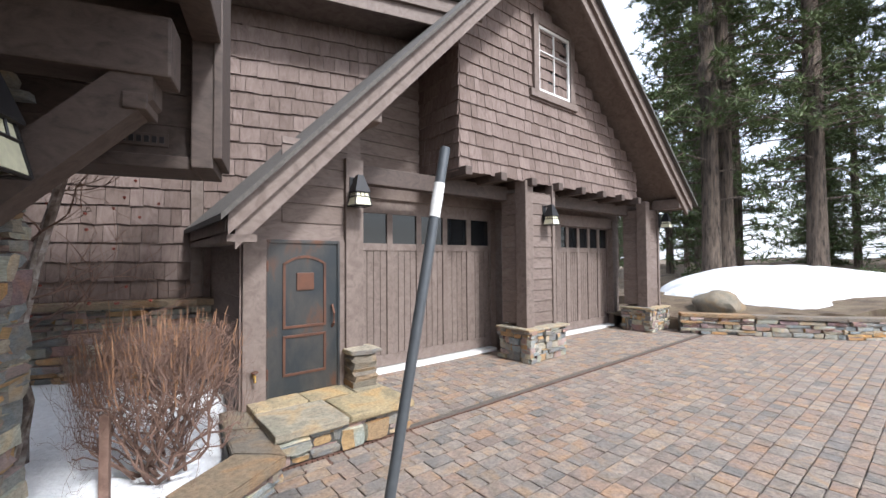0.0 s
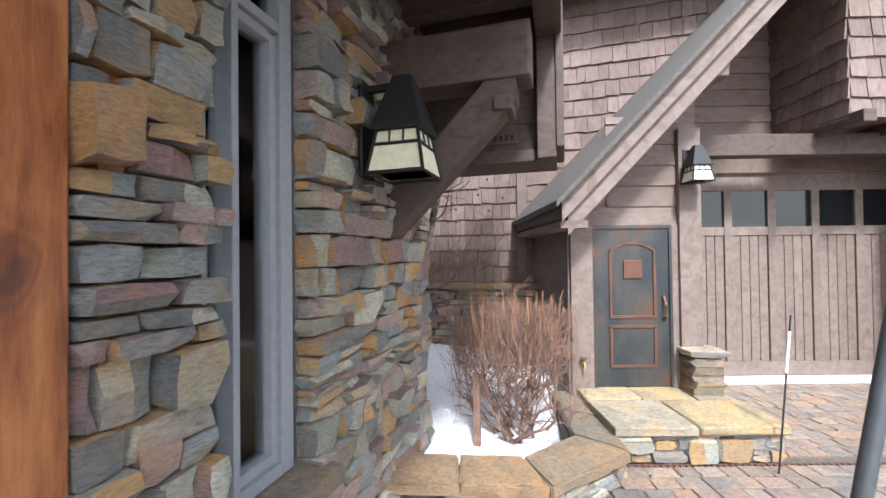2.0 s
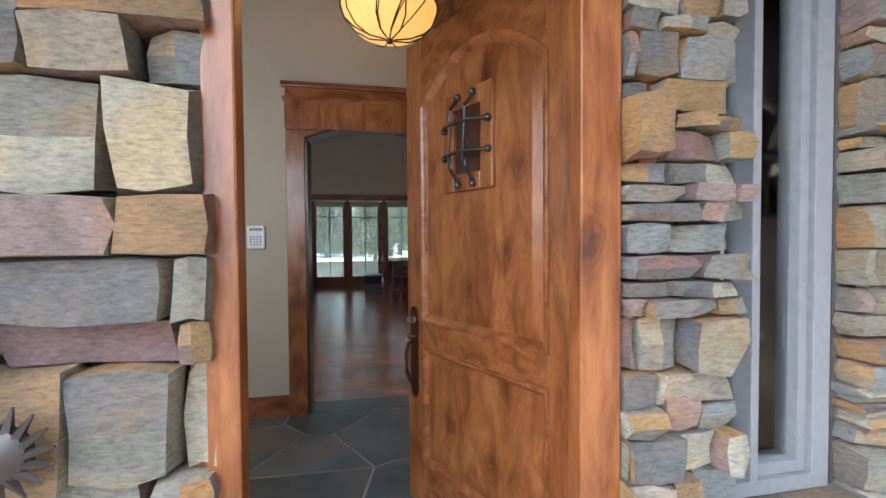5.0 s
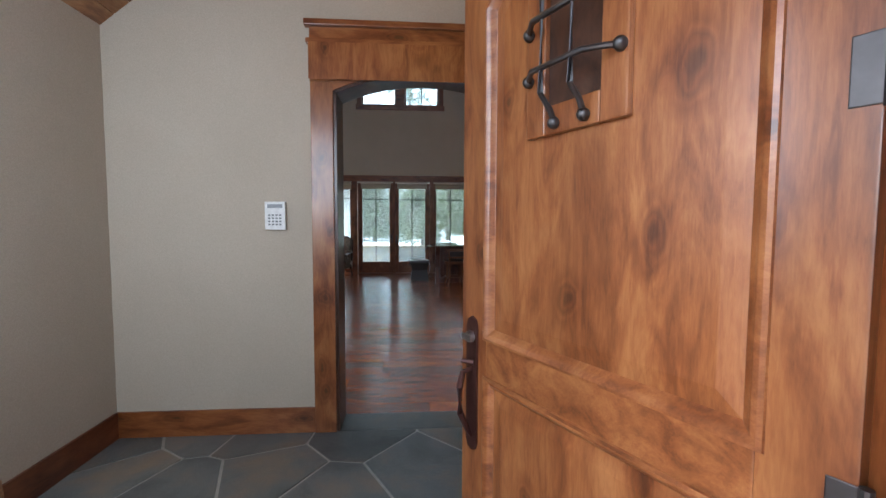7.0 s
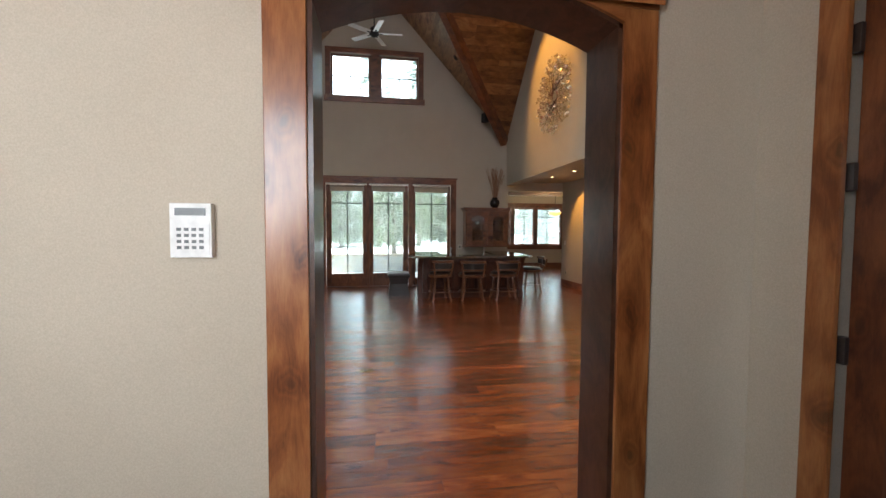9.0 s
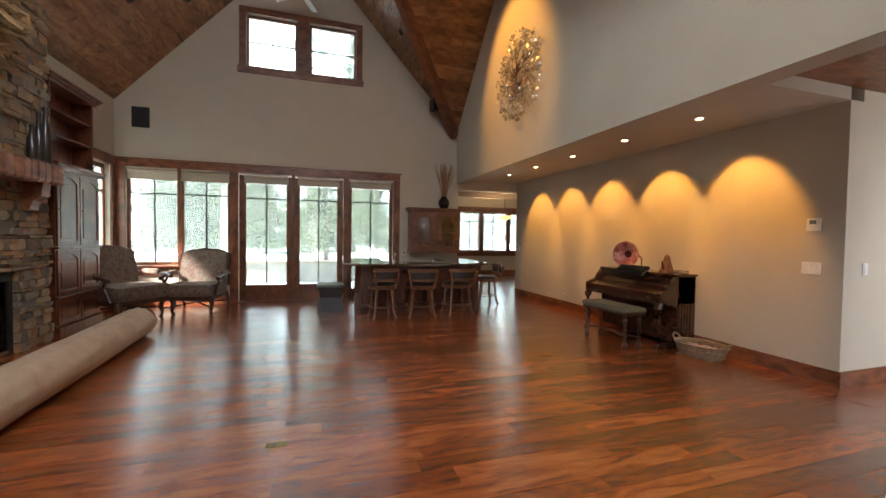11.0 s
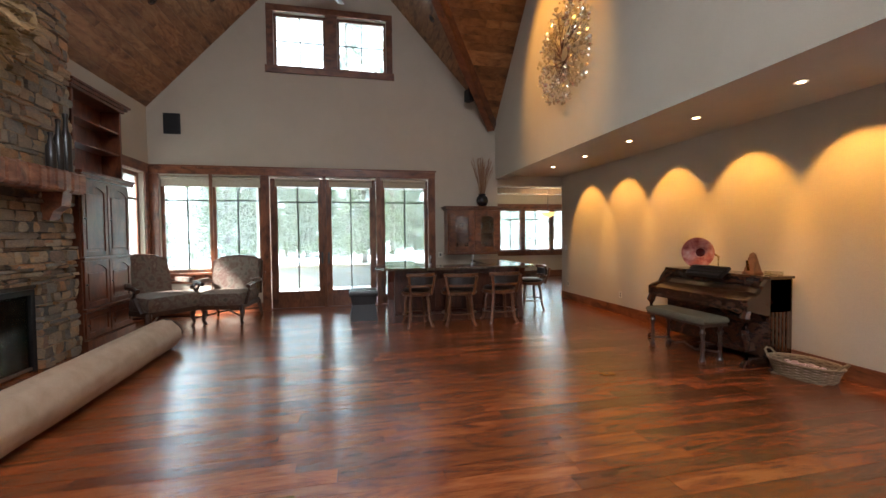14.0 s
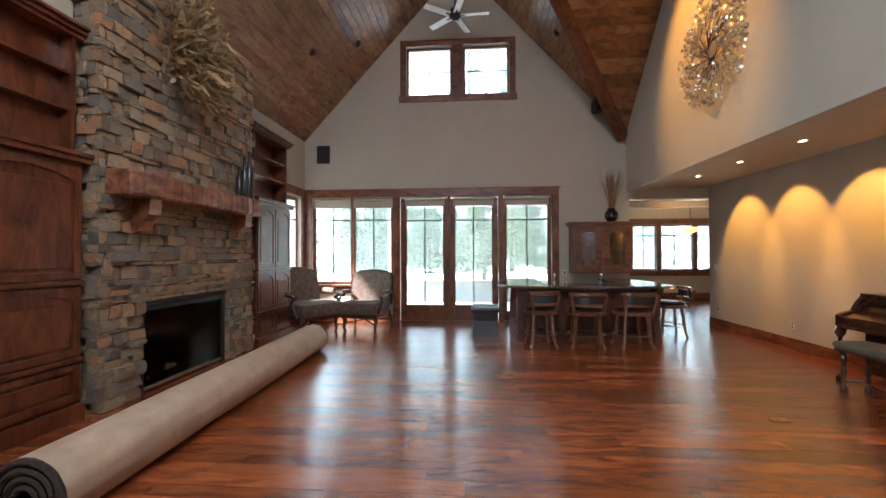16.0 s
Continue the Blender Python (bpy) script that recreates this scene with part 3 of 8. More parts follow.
sash(w2, "window_frame", 1.53, 2.55, 0.02, 2.68, XG, (2.04,), (2.20,), 0.08)
part("threshold", box(XW - T, XW, -0.72, 1.44, -0.02, 0.024, 0.004), TRIM_H, d1)
part("threshold", box(XW - T, XW, 1.52, 2.56, -0.02, 0.024, 0.004), TRIM_H, w2)
w3 = thing("window_3", "pair of high gable windows with divided lights", "window", kind="structure")
for y0 in (-0.56, 0.68):
    sash(w3, "window_frame", y0, y0 + 1.0, 4.92, 6.0, XG, (y0 + 0.5,), (5.46,), 0.05)
w4 = thing("window_4", "wood-framed side window in the corner", "window", kind="structure")
bm = bmesh.new()
for x0, x1, z0, z1 in ((-12.0, -11.93, 0.8, 2.7), (-10.92, -10.85, 0.8, 2.7), (-11.93, -10.92, 2.63, 2.7), (-11.93, -10.92, 0.8, 0.87), (-11.43, -11.40, 0.87, 2.63), (-11.93, -10.92, 2.2, 2.23)):
    bx(bm, x0, x1, YS - 0.13, YS - 0.08, z0, z1)
part("window_frame", bm, TRIM_IN, w4)
g = part("pane", box(-11.94, -10.91, YS - 0.109, YS - 0.101, 0.86, 2.64), HAZE_GLASS, w4)
g.visible_shadow = False

for y0, y1, z0, z1 in ((-2.66, -0.88, 2.50, 2.69), (-0.60, 0.27, 2.53, 2.69), (0.46, 1.34, 2.53, 2.69), (1.58, 2.50, 2.53, 2.69)):
    b = thing("roller_blind", "rolled-up tan fabric blind above a window", "blind", group="window blinds")
    part("fabric", box(XG + 0.05, XG + 0.058, y0, y1, z0, z1 - 0.06), BLIND, b)
    bm = bmesh.new()
    cyl(bm, (XG + 0.065, y0, z1 - 0.035), (XG + 0.065, y1, z1 - 0.035), 0.033)
    part("roll", bm, BLIND, b)
    part("bottom_bar", box(XG + 0.045, XG + 0.063, y0, y1, z0 - 0.015, z0, 0.003), BLIND, b)

bm = bmesh.new()
bx(bm, XW, XW + 0.045, YS + 0.0, 2.70, 2.72, 2.86, 0.004)
bx(bm, XW, XW + 0.06, YS + 0.0, 2.73, 2.86, 2.89, 0.004)
solid("trim_header_west", bm, TRIM_H, "long red alder header over doors and windows", "trim", "structure")
bm = bmesh.new()
for y0, y1, z0 in ((YS, -2.68, 0), (-0.86, -0.70, 0), (1.42, 1.53, 0), (2.55, 2.70, 0)):
    bx(bm, XW, XW + 0.03, y0, y1, z0, 2.72, 0.004)
bx(bm, XW, XW + 0.02, -2.68, -0.86, 0.60, 0.76, 0.004)
bx(bm, XW, XW + 0.025, -1.80, -1.74, 0.80, 2.72, 0.004)
bx(bm, XW, XW + 0.025, 0.34, 0.40, 0.0, 2.72, 0.004)
solid("trim_casing_west", bm, TRIM_IN, "red alder casings between doors and windows", "trim", "structure")
bm = bmesh.new()
bx(bm, -12.1, XW + 0.06 + 9.0 - 7.4, YS, YS + 0.045, 2.72, 2.89, 0.004)
bx(bm, -12.1, -10.75, YS, YS + 0.03, 0.66, 0.80, 0.004)
for x0 in (-12.14, -10.85):
    bx(bm, x0, x0 + 0.12, YS, YS + 0.03, 0.0, 2.72, 0.004)
solid("trim_casing_south", bm, TRIM_X, "red alder casing round the corner window", "trim", "structure")
bm = bmesh.new()
for y0, y1 in ((-0.69, -0.56), (0.44, 0.68), (1.68, 1.81)):
    bx(bm, XW, XW + 0.03, y0, y1, 4.85, 6.05, 0.004)
bx(bm, XW, XW + 0.035, -0.69, 1.81, 6.0, 6.13, 0.004)
bx(bm, XW, XW + 0.045, -0.72, 1.84, 4.78, 4.92, 0.004)
solid("trim_gable_windows", bm, TRIM_H, "dark red alder casing of the gable windows", "trim", "structure")
bm = bmesh.new()
bx(bm, XW, XW + 0.018, 2.70, YN + 0.02, 0, 0.16, 0.003)
bx(bm, XW, XW + 0.018, -2.68, -0.86, 0, 0.16, 0.003)
solid("baseboard_west", bm, TRIM_H, "red alder baseboard", "baseboard", "structure")
bm = bmesh.new()
bx(bm, -12.15, -5.4, YP - 0.018, YP, 0, 0.165, 0.003)
bx(bm, XW, -3.4, YS, YS + 0.018, 0, 0.165, 0.003)
solid("baseboard_piano_wall", bm, TRIM_X, "tall red alder baseboard along the piano wall", "baseboard", "structure")
bm = bmesh.new()
bx(bm, -5.4, -5.382, YP - 0.018, 9.0, 0, 0.165, 0.003)
solid("baseboard_return", bm, TRIM_H, "red alder baseboard of the hall corner", "baseboard", "structure")
bm = bmesh.new()
bx(bm, AX1, AX1 + 0.018, -1.06, OY0 - 0.15, 0, 0.18, 0.004)
bx(bm, AX1, AX1 + 0.018, OY1 + 0.15, 2.31, 0, 0.18, 0.004)
solid("baseboard_foyer", bm, ALDER_H, "knotty alder baseboard of the foyer", "baseboard", "structure")
bm = bmesh.new()
bx(bm, AX1 + 0.018, -0.78, -1.06, -1.042, 0, 0.18, 0.004)
solid("baseboard_foyer_side", bm, TRIM_X, "red alder baseboard along the foyer side wall", "baseboard", "structure")

# dining room behind the opening
setting("wall_dining_west", "cream dining room wall under a row of windows", "wall", [(-17.4, -17.2, 3.5, 10.5, 0, 0.9), (-17.4, -17.2, 3.5, 10.5, 2.42, 3.1), (-17.4, -17.2, 3.5, 5.0, 0.9, 2.42), (-17.4, -17.2, 9.3, 10.5, 0.9, 2.42)], PAINT)
setting("wall_dining_south", "cream dining room side wall", "wall", [(-17.2, XW - T, 3.5, 3.7, 0, 3.1)], PAINT)
setting("wall_dining_north", "cream dining room end wall", "wall", [(-17.4, -11.9, 10.3, 10.5, 0, 3.1), (-12.15, -11.95, YP + 0.2, 10.3, 0, 3.1)], PAINT)
setting("ceiling_dining", "pale dining room ceiling", "ceiling", [(-17.4, XW - T, 3.5, 10.5, 2.95, 3.1)], PAINT)
bm = bmesh.new()
for x in (-13.6, -15.2):
    bx(bm, x - 0.09, x + 0.09, 3.7, 10.3, 2.74, 2.95, 0.01)
solid("ceiling_beams_dining", bm, BEAM_OUT, "dark timber beams across the dining ceiling", "beam", "structure")
w5 = thing("window_5", "row of dining room windows with divided lights", "window", kind="structure")
for y0 in (5.0, 5.98, 6.96, 8.1):
    sash(w5, "window_frame", y0 + 0.03, y0 + (1.1 if y0 > 6.9 else 0.92), 0.9, 2.42, -17.3, (y0 + 0.5,), (2.05,), 0.06)
bm = bmesh.new()
bx(bm, -17.2, -17.15, 4.9, 9.4, 2.42, 2.60, 0.004)
bx(bm, -17.2, -17.15, 4.9, 9.4, 0.74, 0.90, 0.004)
for y in (5.94, 6.92, 8.06):
    bx(bm, -17.2, -17.16, y - 0.07, y + 0.07, 0.9, 2.42, 0.004)
bx(bm, -17.2, -17.175, 3.7, 10.3, 0, 0.19, 0.004)
solid("trim_dining", bm, TRIM_H, "red alder trim round the dining windows", "trim", "structure")

# ---- entry wall of the house ----
XF, XB = -0.42, -0.75          # back of the stone, inner face
DY0, DY1, DZ = 0.57, 1.70, 2.60
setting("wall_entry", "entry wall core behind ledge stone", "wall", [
    (-0.50, XF, -4.0, DY0 - 0.06, 0, 5.0), (XB, XF, DY0 - 0.06, DY1 + 0.06, DZ + 0.06, 5.0), (XB, XF, DY1 + 0.06, 2.02, 0, 5.0), (XB, XF, 2.02, 2.46, 0, 0.655), (XB, XF, 2.02, 2.46, 3.2, 5.0), (XB, XF, 2.46, 3.85, 0, 5.0)], MORTAR_SHADOW)
setting("wall_entry_side", "end wall of the entry block", "wall", [(-2.9, XF, 3.55, 3.84, 0, 5.0)], SIDING)
bm = bmesh.new()
bx(bm, -0.49, -0.38, DY0 - 0.06, DY0, 0, DZ, 0.004)
bx(bm, XB - 0.02, -0.38, DY1, DY1 + 0.06, 0, DZ, 0.004)
bx(bm, XB - 0.02, -0.38, DY0 - 0.06, DY1 + 0.06, DZ, DZ + 0.06, 0.004)
bx(bm, -0.42, -0.35, 0.55, 0.625, 0, DZ + 0.1, 0.006)
bx(bm, -0.42, -0.35, 1.50, 1.625, 0, DZ + 0.1, 0.006)
solid("trim_front_door_frame", bm, ALDER, "stained alder frame of the front door", "trim", "structure")

# front door, standing open
DW = 1.13
hinge = Vector((-0.655, 1.69, 0))
dm = Matrix.Translation(hinge) @ Matrix.Rotation(math.atan2(-0.451, -0.892), 4, "Z")
fd = thing("front_door", "open knotty alder entry door with an arched panel and iron speakeasy grille", "door", dm)
# local: x along the leaf, y outward face negative/positive; outside face at +y side turned to the street
FY0, FY1 = -0.028, 0.028
bm = bmesh.new()
bx(bm, 0.01, 0.15, FY0, FY1, 0.012, 2.57, 0.003)
part("stile", bm, ALDER, fd)
bm = bmesh.new()
bx(bm, DW - 0.15, DW, FY0, FY1, 0.012, 2.57, 0.003)
part("stile", bm, ALDER, fd)
bm = bmesh.new()
bx(bm, 0.15, DW - 0.15, FY0, FY1, 0.012, 0.27, 0.003)
part("bottom_rail", bm, ALDER_H, fd)
bm = bmesh.new()
bx(bm, 0.15, DW - 0.15, FY0, FY1, 0.90, 1.06, 0.003)
part("lock_rail", bm, ALDER_H, fd)
bm = bmesh.new()
prism(bm, [(0.15, 2.57), (0.15, 2.20)] + [(x, z) for x, z in arch_pts(0.15, DW - 0.15, 2.20, 2.40)][::-1] + [(DW - 0.15, 2.57)], "y", FY0, FY1)
part("top_rail", bm, ALDER_H, fd)


def raised_field(bm, outer, inner, y0, y1):
    """A panel field whose edge slopes from its rim up to a flat middle, on both faces."""
    for sg in (1, -1):
        lo = [bm.verts.new((x, sg * y0, z)) for x, z in outer]
        hi = [bm.verts.new((x, sg * y1, z)) for x, z in inner]
        bm.faces.new(hi)
        for i in range(len(lo)):
            j = (i + 1) % len(lo)
            bm.faces.new((lo[i], lo[j], hi[j], hi[i]))


def arched_field(d, z0, zs, zt):
    return [(0.15 + d, z0 + d), (DW - 0.15 - d, z0 + d)] + arch_pts(0.15 + d, DW - 0.15 - d, zs - d * 0.6, zt - d)


bm = bmesh.new()
raised_field(bm, arched_field(0.0, 1.06, 2.20, 2.41), arched_field(0.075, 1.06, 2.20, 2.41), 0.006, 0.019)
part("upper_panel", bm, ALDER, fd)
bm = bmesh.new()
raised_field(bm, [(0.15, 0.27), (DW - 0.15, 0.27), (DW - 0.15, 0.90), (0.15, 0.90)], [(0.225, 0.345), (DW - 0.225, 0.345), (DW - 0.225, 0.825), (0.225, 0.825)], 0.006, 0.019)
part("lower_panel", bm, ALDER, fd)


def moulding_run(pts):
    """A rounded bead that follows a closed outline on both faces of the leaf."""
    bm = bmesh.new()
    n = len(pts)
    c = (sum(p[0] for p in pts) / n, sum(p[1] for p in pts) / n)
    for sg in (1, -1):
        rings = []
        for x, z in pts:
            dx, dz = (c[0] - x), (c[1] - z)
            kx, kz = (1 if dx > 0 else -1) * min(1, abs(dx) * 6), (1 if dz > 0 else -1) * min(1, abs(dz) * 6)
            rings.append([bm.verts.new((x + kx * q, sg * h, z + kz * q)) for q, h in ((-0.016, 0.026), (-0.013, 0.034), (-0.004, 0.037), (0.006, 0.033), (0.014, 0.022), (0.024, 0.016), (0.03, 0.008))])
        for i in range(n):
            p, q = rings[i], rings[(i + 1) % n]
            for j in range(6):
                bm.faces.new((p[j], q[j], q[j + 1], p[j + 1]))
    return bm


part("panel_moulding", moulding_run(arched_field(0.0, 1.06, 2.20, 2.40)), ALDER_H, fd, "rounded alder moulding", smooth=True)
part("panel_moulding", moulding_run([(0.15, 0.27), (DW - 0.15, 0.27), (DW - 0.15, 0.90), (0.15, 0.90)]), ALDER_H, fd, "rounded alder moulding", smooth=True)
SIDE = 1.0
GC, GZ = 0.60, 1.955
GS = Matrix.Translation((GC, 0, GZ)) @ Matrix.Diagonal((0.86, 1, 0.9, 1)) @ Matrix.Translation((-GC, 0, -GZ))            # grille centre
bm = bmesh.new()
for x0, x1, z0, z1 in ((GC - 0.20, GC - 0.11, GZ - 0.26, GZ + 0.26), (GC + 0.11, GC + 0.20, GZ - 0.26, GZ + 0.26), (GC - 0.11, GC + 0.11, GZ + 0.17, GZ + 0.26), (GC - 0.11, GC + 0.11, GZ - 0.26, GZ - 0.17)):
    bx(bm, x0, x1, SIDE * 0.018, SIDE * 0.040, z0, z1, 0.006)
part("speakeasy_frame", bm, ALDER, fd, m=GS)
part("speakeasy_door", box(GC - 0.11, GC + 0.11, SIDE * 0.019, SIDE * 0.023, GZ - 0.17, GZ + 0.17), DARKWOOD, fd, m=GS)
grille = part("grille", box(GC - 0.005, GC + 0.005, SIDE * 0.04, SIDE * 0.046, GZ - 0.005, GZ + 0.005), IRON, fd, m=GS)
for dx in (-0.06, 0.06):
    bm = bmesh.new()
    tube(bm, [(GC + dx, 0.045, GZ - 0.23), (GC + dx, 0.065, GZ - 0.19), (GC + dx, 0.10, GZ - 0.15), (GC + dx, 0.10, GZ + 0.15), (GC + dx, 0.065, GZ + 0.19), (GC + dx, 0.045, GZ + 0.23)], 0.009)
    for z in (-0.23, 0.23):
        bmesh.ops.create_uvsphere(bm, u_segments=10, v_segments=6, radius=0.02, matrix=Matrix.Translation((GC + dx, 0.048, GZ + z)))
    part("bar", bm, IRON, grille, smooth=True)
for dz in (-0.075, 0.075):
    bm = bmesh.new()
    tube(bm, [(GC - 0.18, 0.045, GZ + dz), (GC - 0.15, 0.07, GZ + dz), (GC - 0.10, 0.10, GZ + dz), (GC + 0.10, 0.10, GZ + dz), (GC + 0.15, 0.07, GZ + dz), (GC + 0.18, 0.045, GZ + dz)], 0.009)
    for x in (-0.18, 0.18):
        bmesh.ops.create_uvsphere(bm, u_segments=10, v_segments=6, radius=0.02, matrix=Matrix.Translation((GC + x, 0.048, GZ + dz)))
    part("bar", bm, IRON, grille, smooth=True)
BRONZE = plain("oiled_bronze", (0.075, 0.028, 0.022), 0.4, 0.6)
HZ = 0.86
bm = bmesh.new()
prism(bm, [(DW - 0.072 + q * 0.033, HZ + z) for q, z in ((-1, -0.22), (-0.7, -0.245), (0, -0.255), (0.7, -0.245), (1, -0.22), (1, 0.22), (0.7, 0.25), (0, 0.262), (-0.7, 0.25), (-1, 0.22))], "y", 0.026, 0.037)
hs = part("handle_plate", bm, BRONZE, fd)
bm = bmesh.new()
tube(bm, [(DW - 0.072, 0.034, HZ + 0.06), (DW - 0.072, 0.075, HZ + 0.055), (DW - 0.072, 0.09, HZ), (DW - 0.072, 0.085, HZ - 0.10), (DW - 0.072, 0.055, HZ - 0.17), (DW - 0.072, 0.036, HZ - 0.20)], [0.009, 0.011, 0.013, 0.013, 0.010, 0.007])
part("grip", bm, BRONZE, hs, smooth=True)
bm = bmesh.new()
tube(bm, [(DW - 0.09, 0.04, HZ + 0.09), (DW - 0.06, 0.075, HZ + 0.095)], [0.012, 0.008])
part("thumb_latch", bm, BRONZE, hs, smooth=True)
bm = bmesh.new()
cyl(bm, (DW - 0.072, 0.03, HZ + 0.185), (DW - 0.072, 0.055, HZ + 0.185), 0.024, 0.02, 16)
bx(bm, DW - 0.105, DW - 0.045, 0.055, 0.066, HZ + 0.173, HZ + 0.197, 0.004)
part("deadbolt", bm, STEEL, hs, smooth=True)
for z in (0.28, 1.0, 1.70, 2.38):
    bm = bmesh.new()
    cyl(bm, (0.0, 0.036, z - 0.06), (0.0, 0.036, z + 0.06), 0.010, None, 10)
    bx(bm, 0.0, 0.05, 0.027, 0.031, z - 0.055, z + 0.055, 0.002)
    part("hinge", bm, IRON, fd)

# sidelight window between the stones
sl = thing("window_6", "narrow grey-clad sidelight window set in ledge stone", "window", kind="structure")
bm = bmesh.new()
SX0, SX1 = -0.50, -0.40
for y0, y1, z0, z1 in ((2.00, 2.016, 0.66, 3.2), (2.36, 2.43, 0.66, 3.2), (2.016, 2.36, 0.66, 0.71), (2.016, 2.36, 3.13, 3.2), (2.016, 2.36, 2.37, 2.41)):
    bx(bm, SX0, SX1, y0, y1, z0, z1, 0.004)
for y0, y1, z0, z1 in ((2.325, 2.36, 0.71, 2.36), (2.016, 2.325, 0.71, 0.75), (2.016, 2.325, 2.33, 2.369)):
    bx(bm, SX0 + 0.02, SX1 - 0.02, y0, y1, z0, z1, 0.003)
part("window_frame", bm, CLAD, sl)
part("mullion", box(SX0 + 0.015, SX1 + 0.004, 2.115, 2.145, 0.71, 3.13, 0.004), CLAD, sl)
part("pane", box(-0.464, -0.456, 2.016, 2.33, 0.74, 2.335), GLASS, sl).visible_shadow = False
part("pane", box(-0.464, -0.456, 2.016, 2.36, 2.41, 3.13), GLASS, sl).visible_shadow = False
solid("sill_sidelight", box(-0.50, -0.22, 1.96, 2.52, 0.58, 0.655, 0.012), CAP, "grey stone sill of the sidelight", "sill", "structure")
setting("porch_slab", "grey stone porch slab at the front door", "pavement", [(-0.75, 0.5, -4.0, 3.2, -0.15, -0.012)], CAP)

# ---- garage wing, turned sixteen degrees ----
GM = Matrix.Translation((0.9, 4.98, 0)) @ Matrix.Rotation(radians(16), 4, "Z")


def lap(bm, u0, u1, v, z0, z1, h=0.17, th=0.02, cut=None):
    """Lapped boards on a wall that faces the drive."""
    z = z0
    while z < z1 - 0.01:
        t = min(z + h, z1)
        a, b = (u0, u1) if cut is None else cut(z, u0, u1)
        if b - a > 0.03:
            prism(bm, [(v - th, z), (v - th * 0.35, t - 0.002), (v + 0.01, t - 0.002), (v + 0.01, z)], "x", a, b)
        z = t


def gar(name, bm, mat, label="", category="", kind="structure"):
    return solid(name, bm, mat, label, category, kind, m=GM)


# gable face above, lower wall, side wall
PEAK_U, PEAK_Z = 3.85, 6.15
SLL, SLR = (PEAK_Z - 1.75) / (PEAK_U + 0.35), (PEAK_Z - 2.60) / (8.35 - PEAK_U)


def roof_z(u):
    return PEAK_Z - (PEAK_U - u) * SLL if u < PEAK_U else PEAK_Z - (u - PEAK_U) * SLR


bm = bmesh.new()
prism(bm, [(-0.2, 0.0), (0.02, 0.0), (0.02, 1.72), (0.71, 1.72), (0.71, 0), (0.98, 0), (0.98, 3.0), (-0.2, 1.85)], "y", 0.02, 0.25)
prism(bm, [(0.98, 2.45), (4.0, 2.45), (4.0, roof_z(4.0) - 0.05), (PEAK_U, PEAK_Z - 0.05), (0.98, 2.95)], "y", 1.02, 1.2)
prism(bm, [(4.0, 2.45), (8.3, 2.45), (8.3, 2.55), (4.0, roof_z(4.0) - 0.05)], "y", 1.02, 1.2)
prism(bm, [(4.0, 0), (5.85, 0), (5.85, 2.45), (4.0, 2.45)], "y", 1.02, 1.2)
prism(bm, [(7.85, 0), (8.3, 0), (8.3, 2.45), (7.85, 2.45)], "y", 1.02, 1.2)
gar("wall_garage_core", bm, SIDING, "brown garage wall behind the siding", "wall")
bm = bmesh.new()
lap(bm, 0.15, 0.82, 0.02, 1.92, 2.75, 0.19)
lap(bm, -0.2, 0.95, 0.02, 1.75, 1.92, 0.19)
lap(bm, 0.98, 2.7, 1.02, 2.62, 4.3, 0.19, cut=lambda z, a, b: (max(a, PEAK_U - (PEAK_Z - z) / SLL), b))
lap(bm, 4.05, 5.85, 1.02, 0.1, 2.4, 0.17)
lap(bm, 7.9, 8.3, 1.02, 0.1, 2.4, 0.17)
gar("siding_garage", bm, SIDING, "brown stained lap siding of the garage", "siding")
bm = bmesh.new()
bx(bm, -0.2, -0.0, -0.03, 0.05, 0.0, 1.75, 0.006)
bx(bm, 0.0, 0.015, -0.015, 0.05, 0.25, 1.75, 0.003)
bx(bm, 0.72, 0.80, -0.015, 0.05, 0.25, 1.75, 0.003)
bx(bm, 0.78, 0.98, -0.05, 1.02, 0.25, 2.62, 0.008)
bx(bm, 0.98, 4.0, 0.98, 1.06, 2.40, 2.62, 0.006)
bx(bm, 3.98, 4.12, 0.90, 1.06, 0.0, 2.40, 0.006)
bx(bm, 5.70, 5.86, 0.9, 1.06, 0.0, 2.40, 0.006)
bx(bm, 5.7, 8.0, 0.92, 1.06, 2.22, 2.45, 0.006)
bx(bm, 7.84, 8.0, 0.9, 1.06, 0.0, 2.40, 0.006)
gar("trim_garage", bm, TRIM_OUT, "brown boards framing the garage openings", "trim")
bm = bmesh.new()
prism(bm, [(0.02, 0), (2.2, 0), (2.2, 2.3), (0.02, 1.85)], "x", -0.20, -0.12)
z = 0.0
while z < 1.8:
    prism(bm, [(0, z), (2.0, z), (2.0, z + 0.2), (0, z + 0.2)], "x", -0.22, -0.205)
    z += 0.205
gar("wall_garage_side", bm, SIDING, "brown board side wall of the garage", "wall")
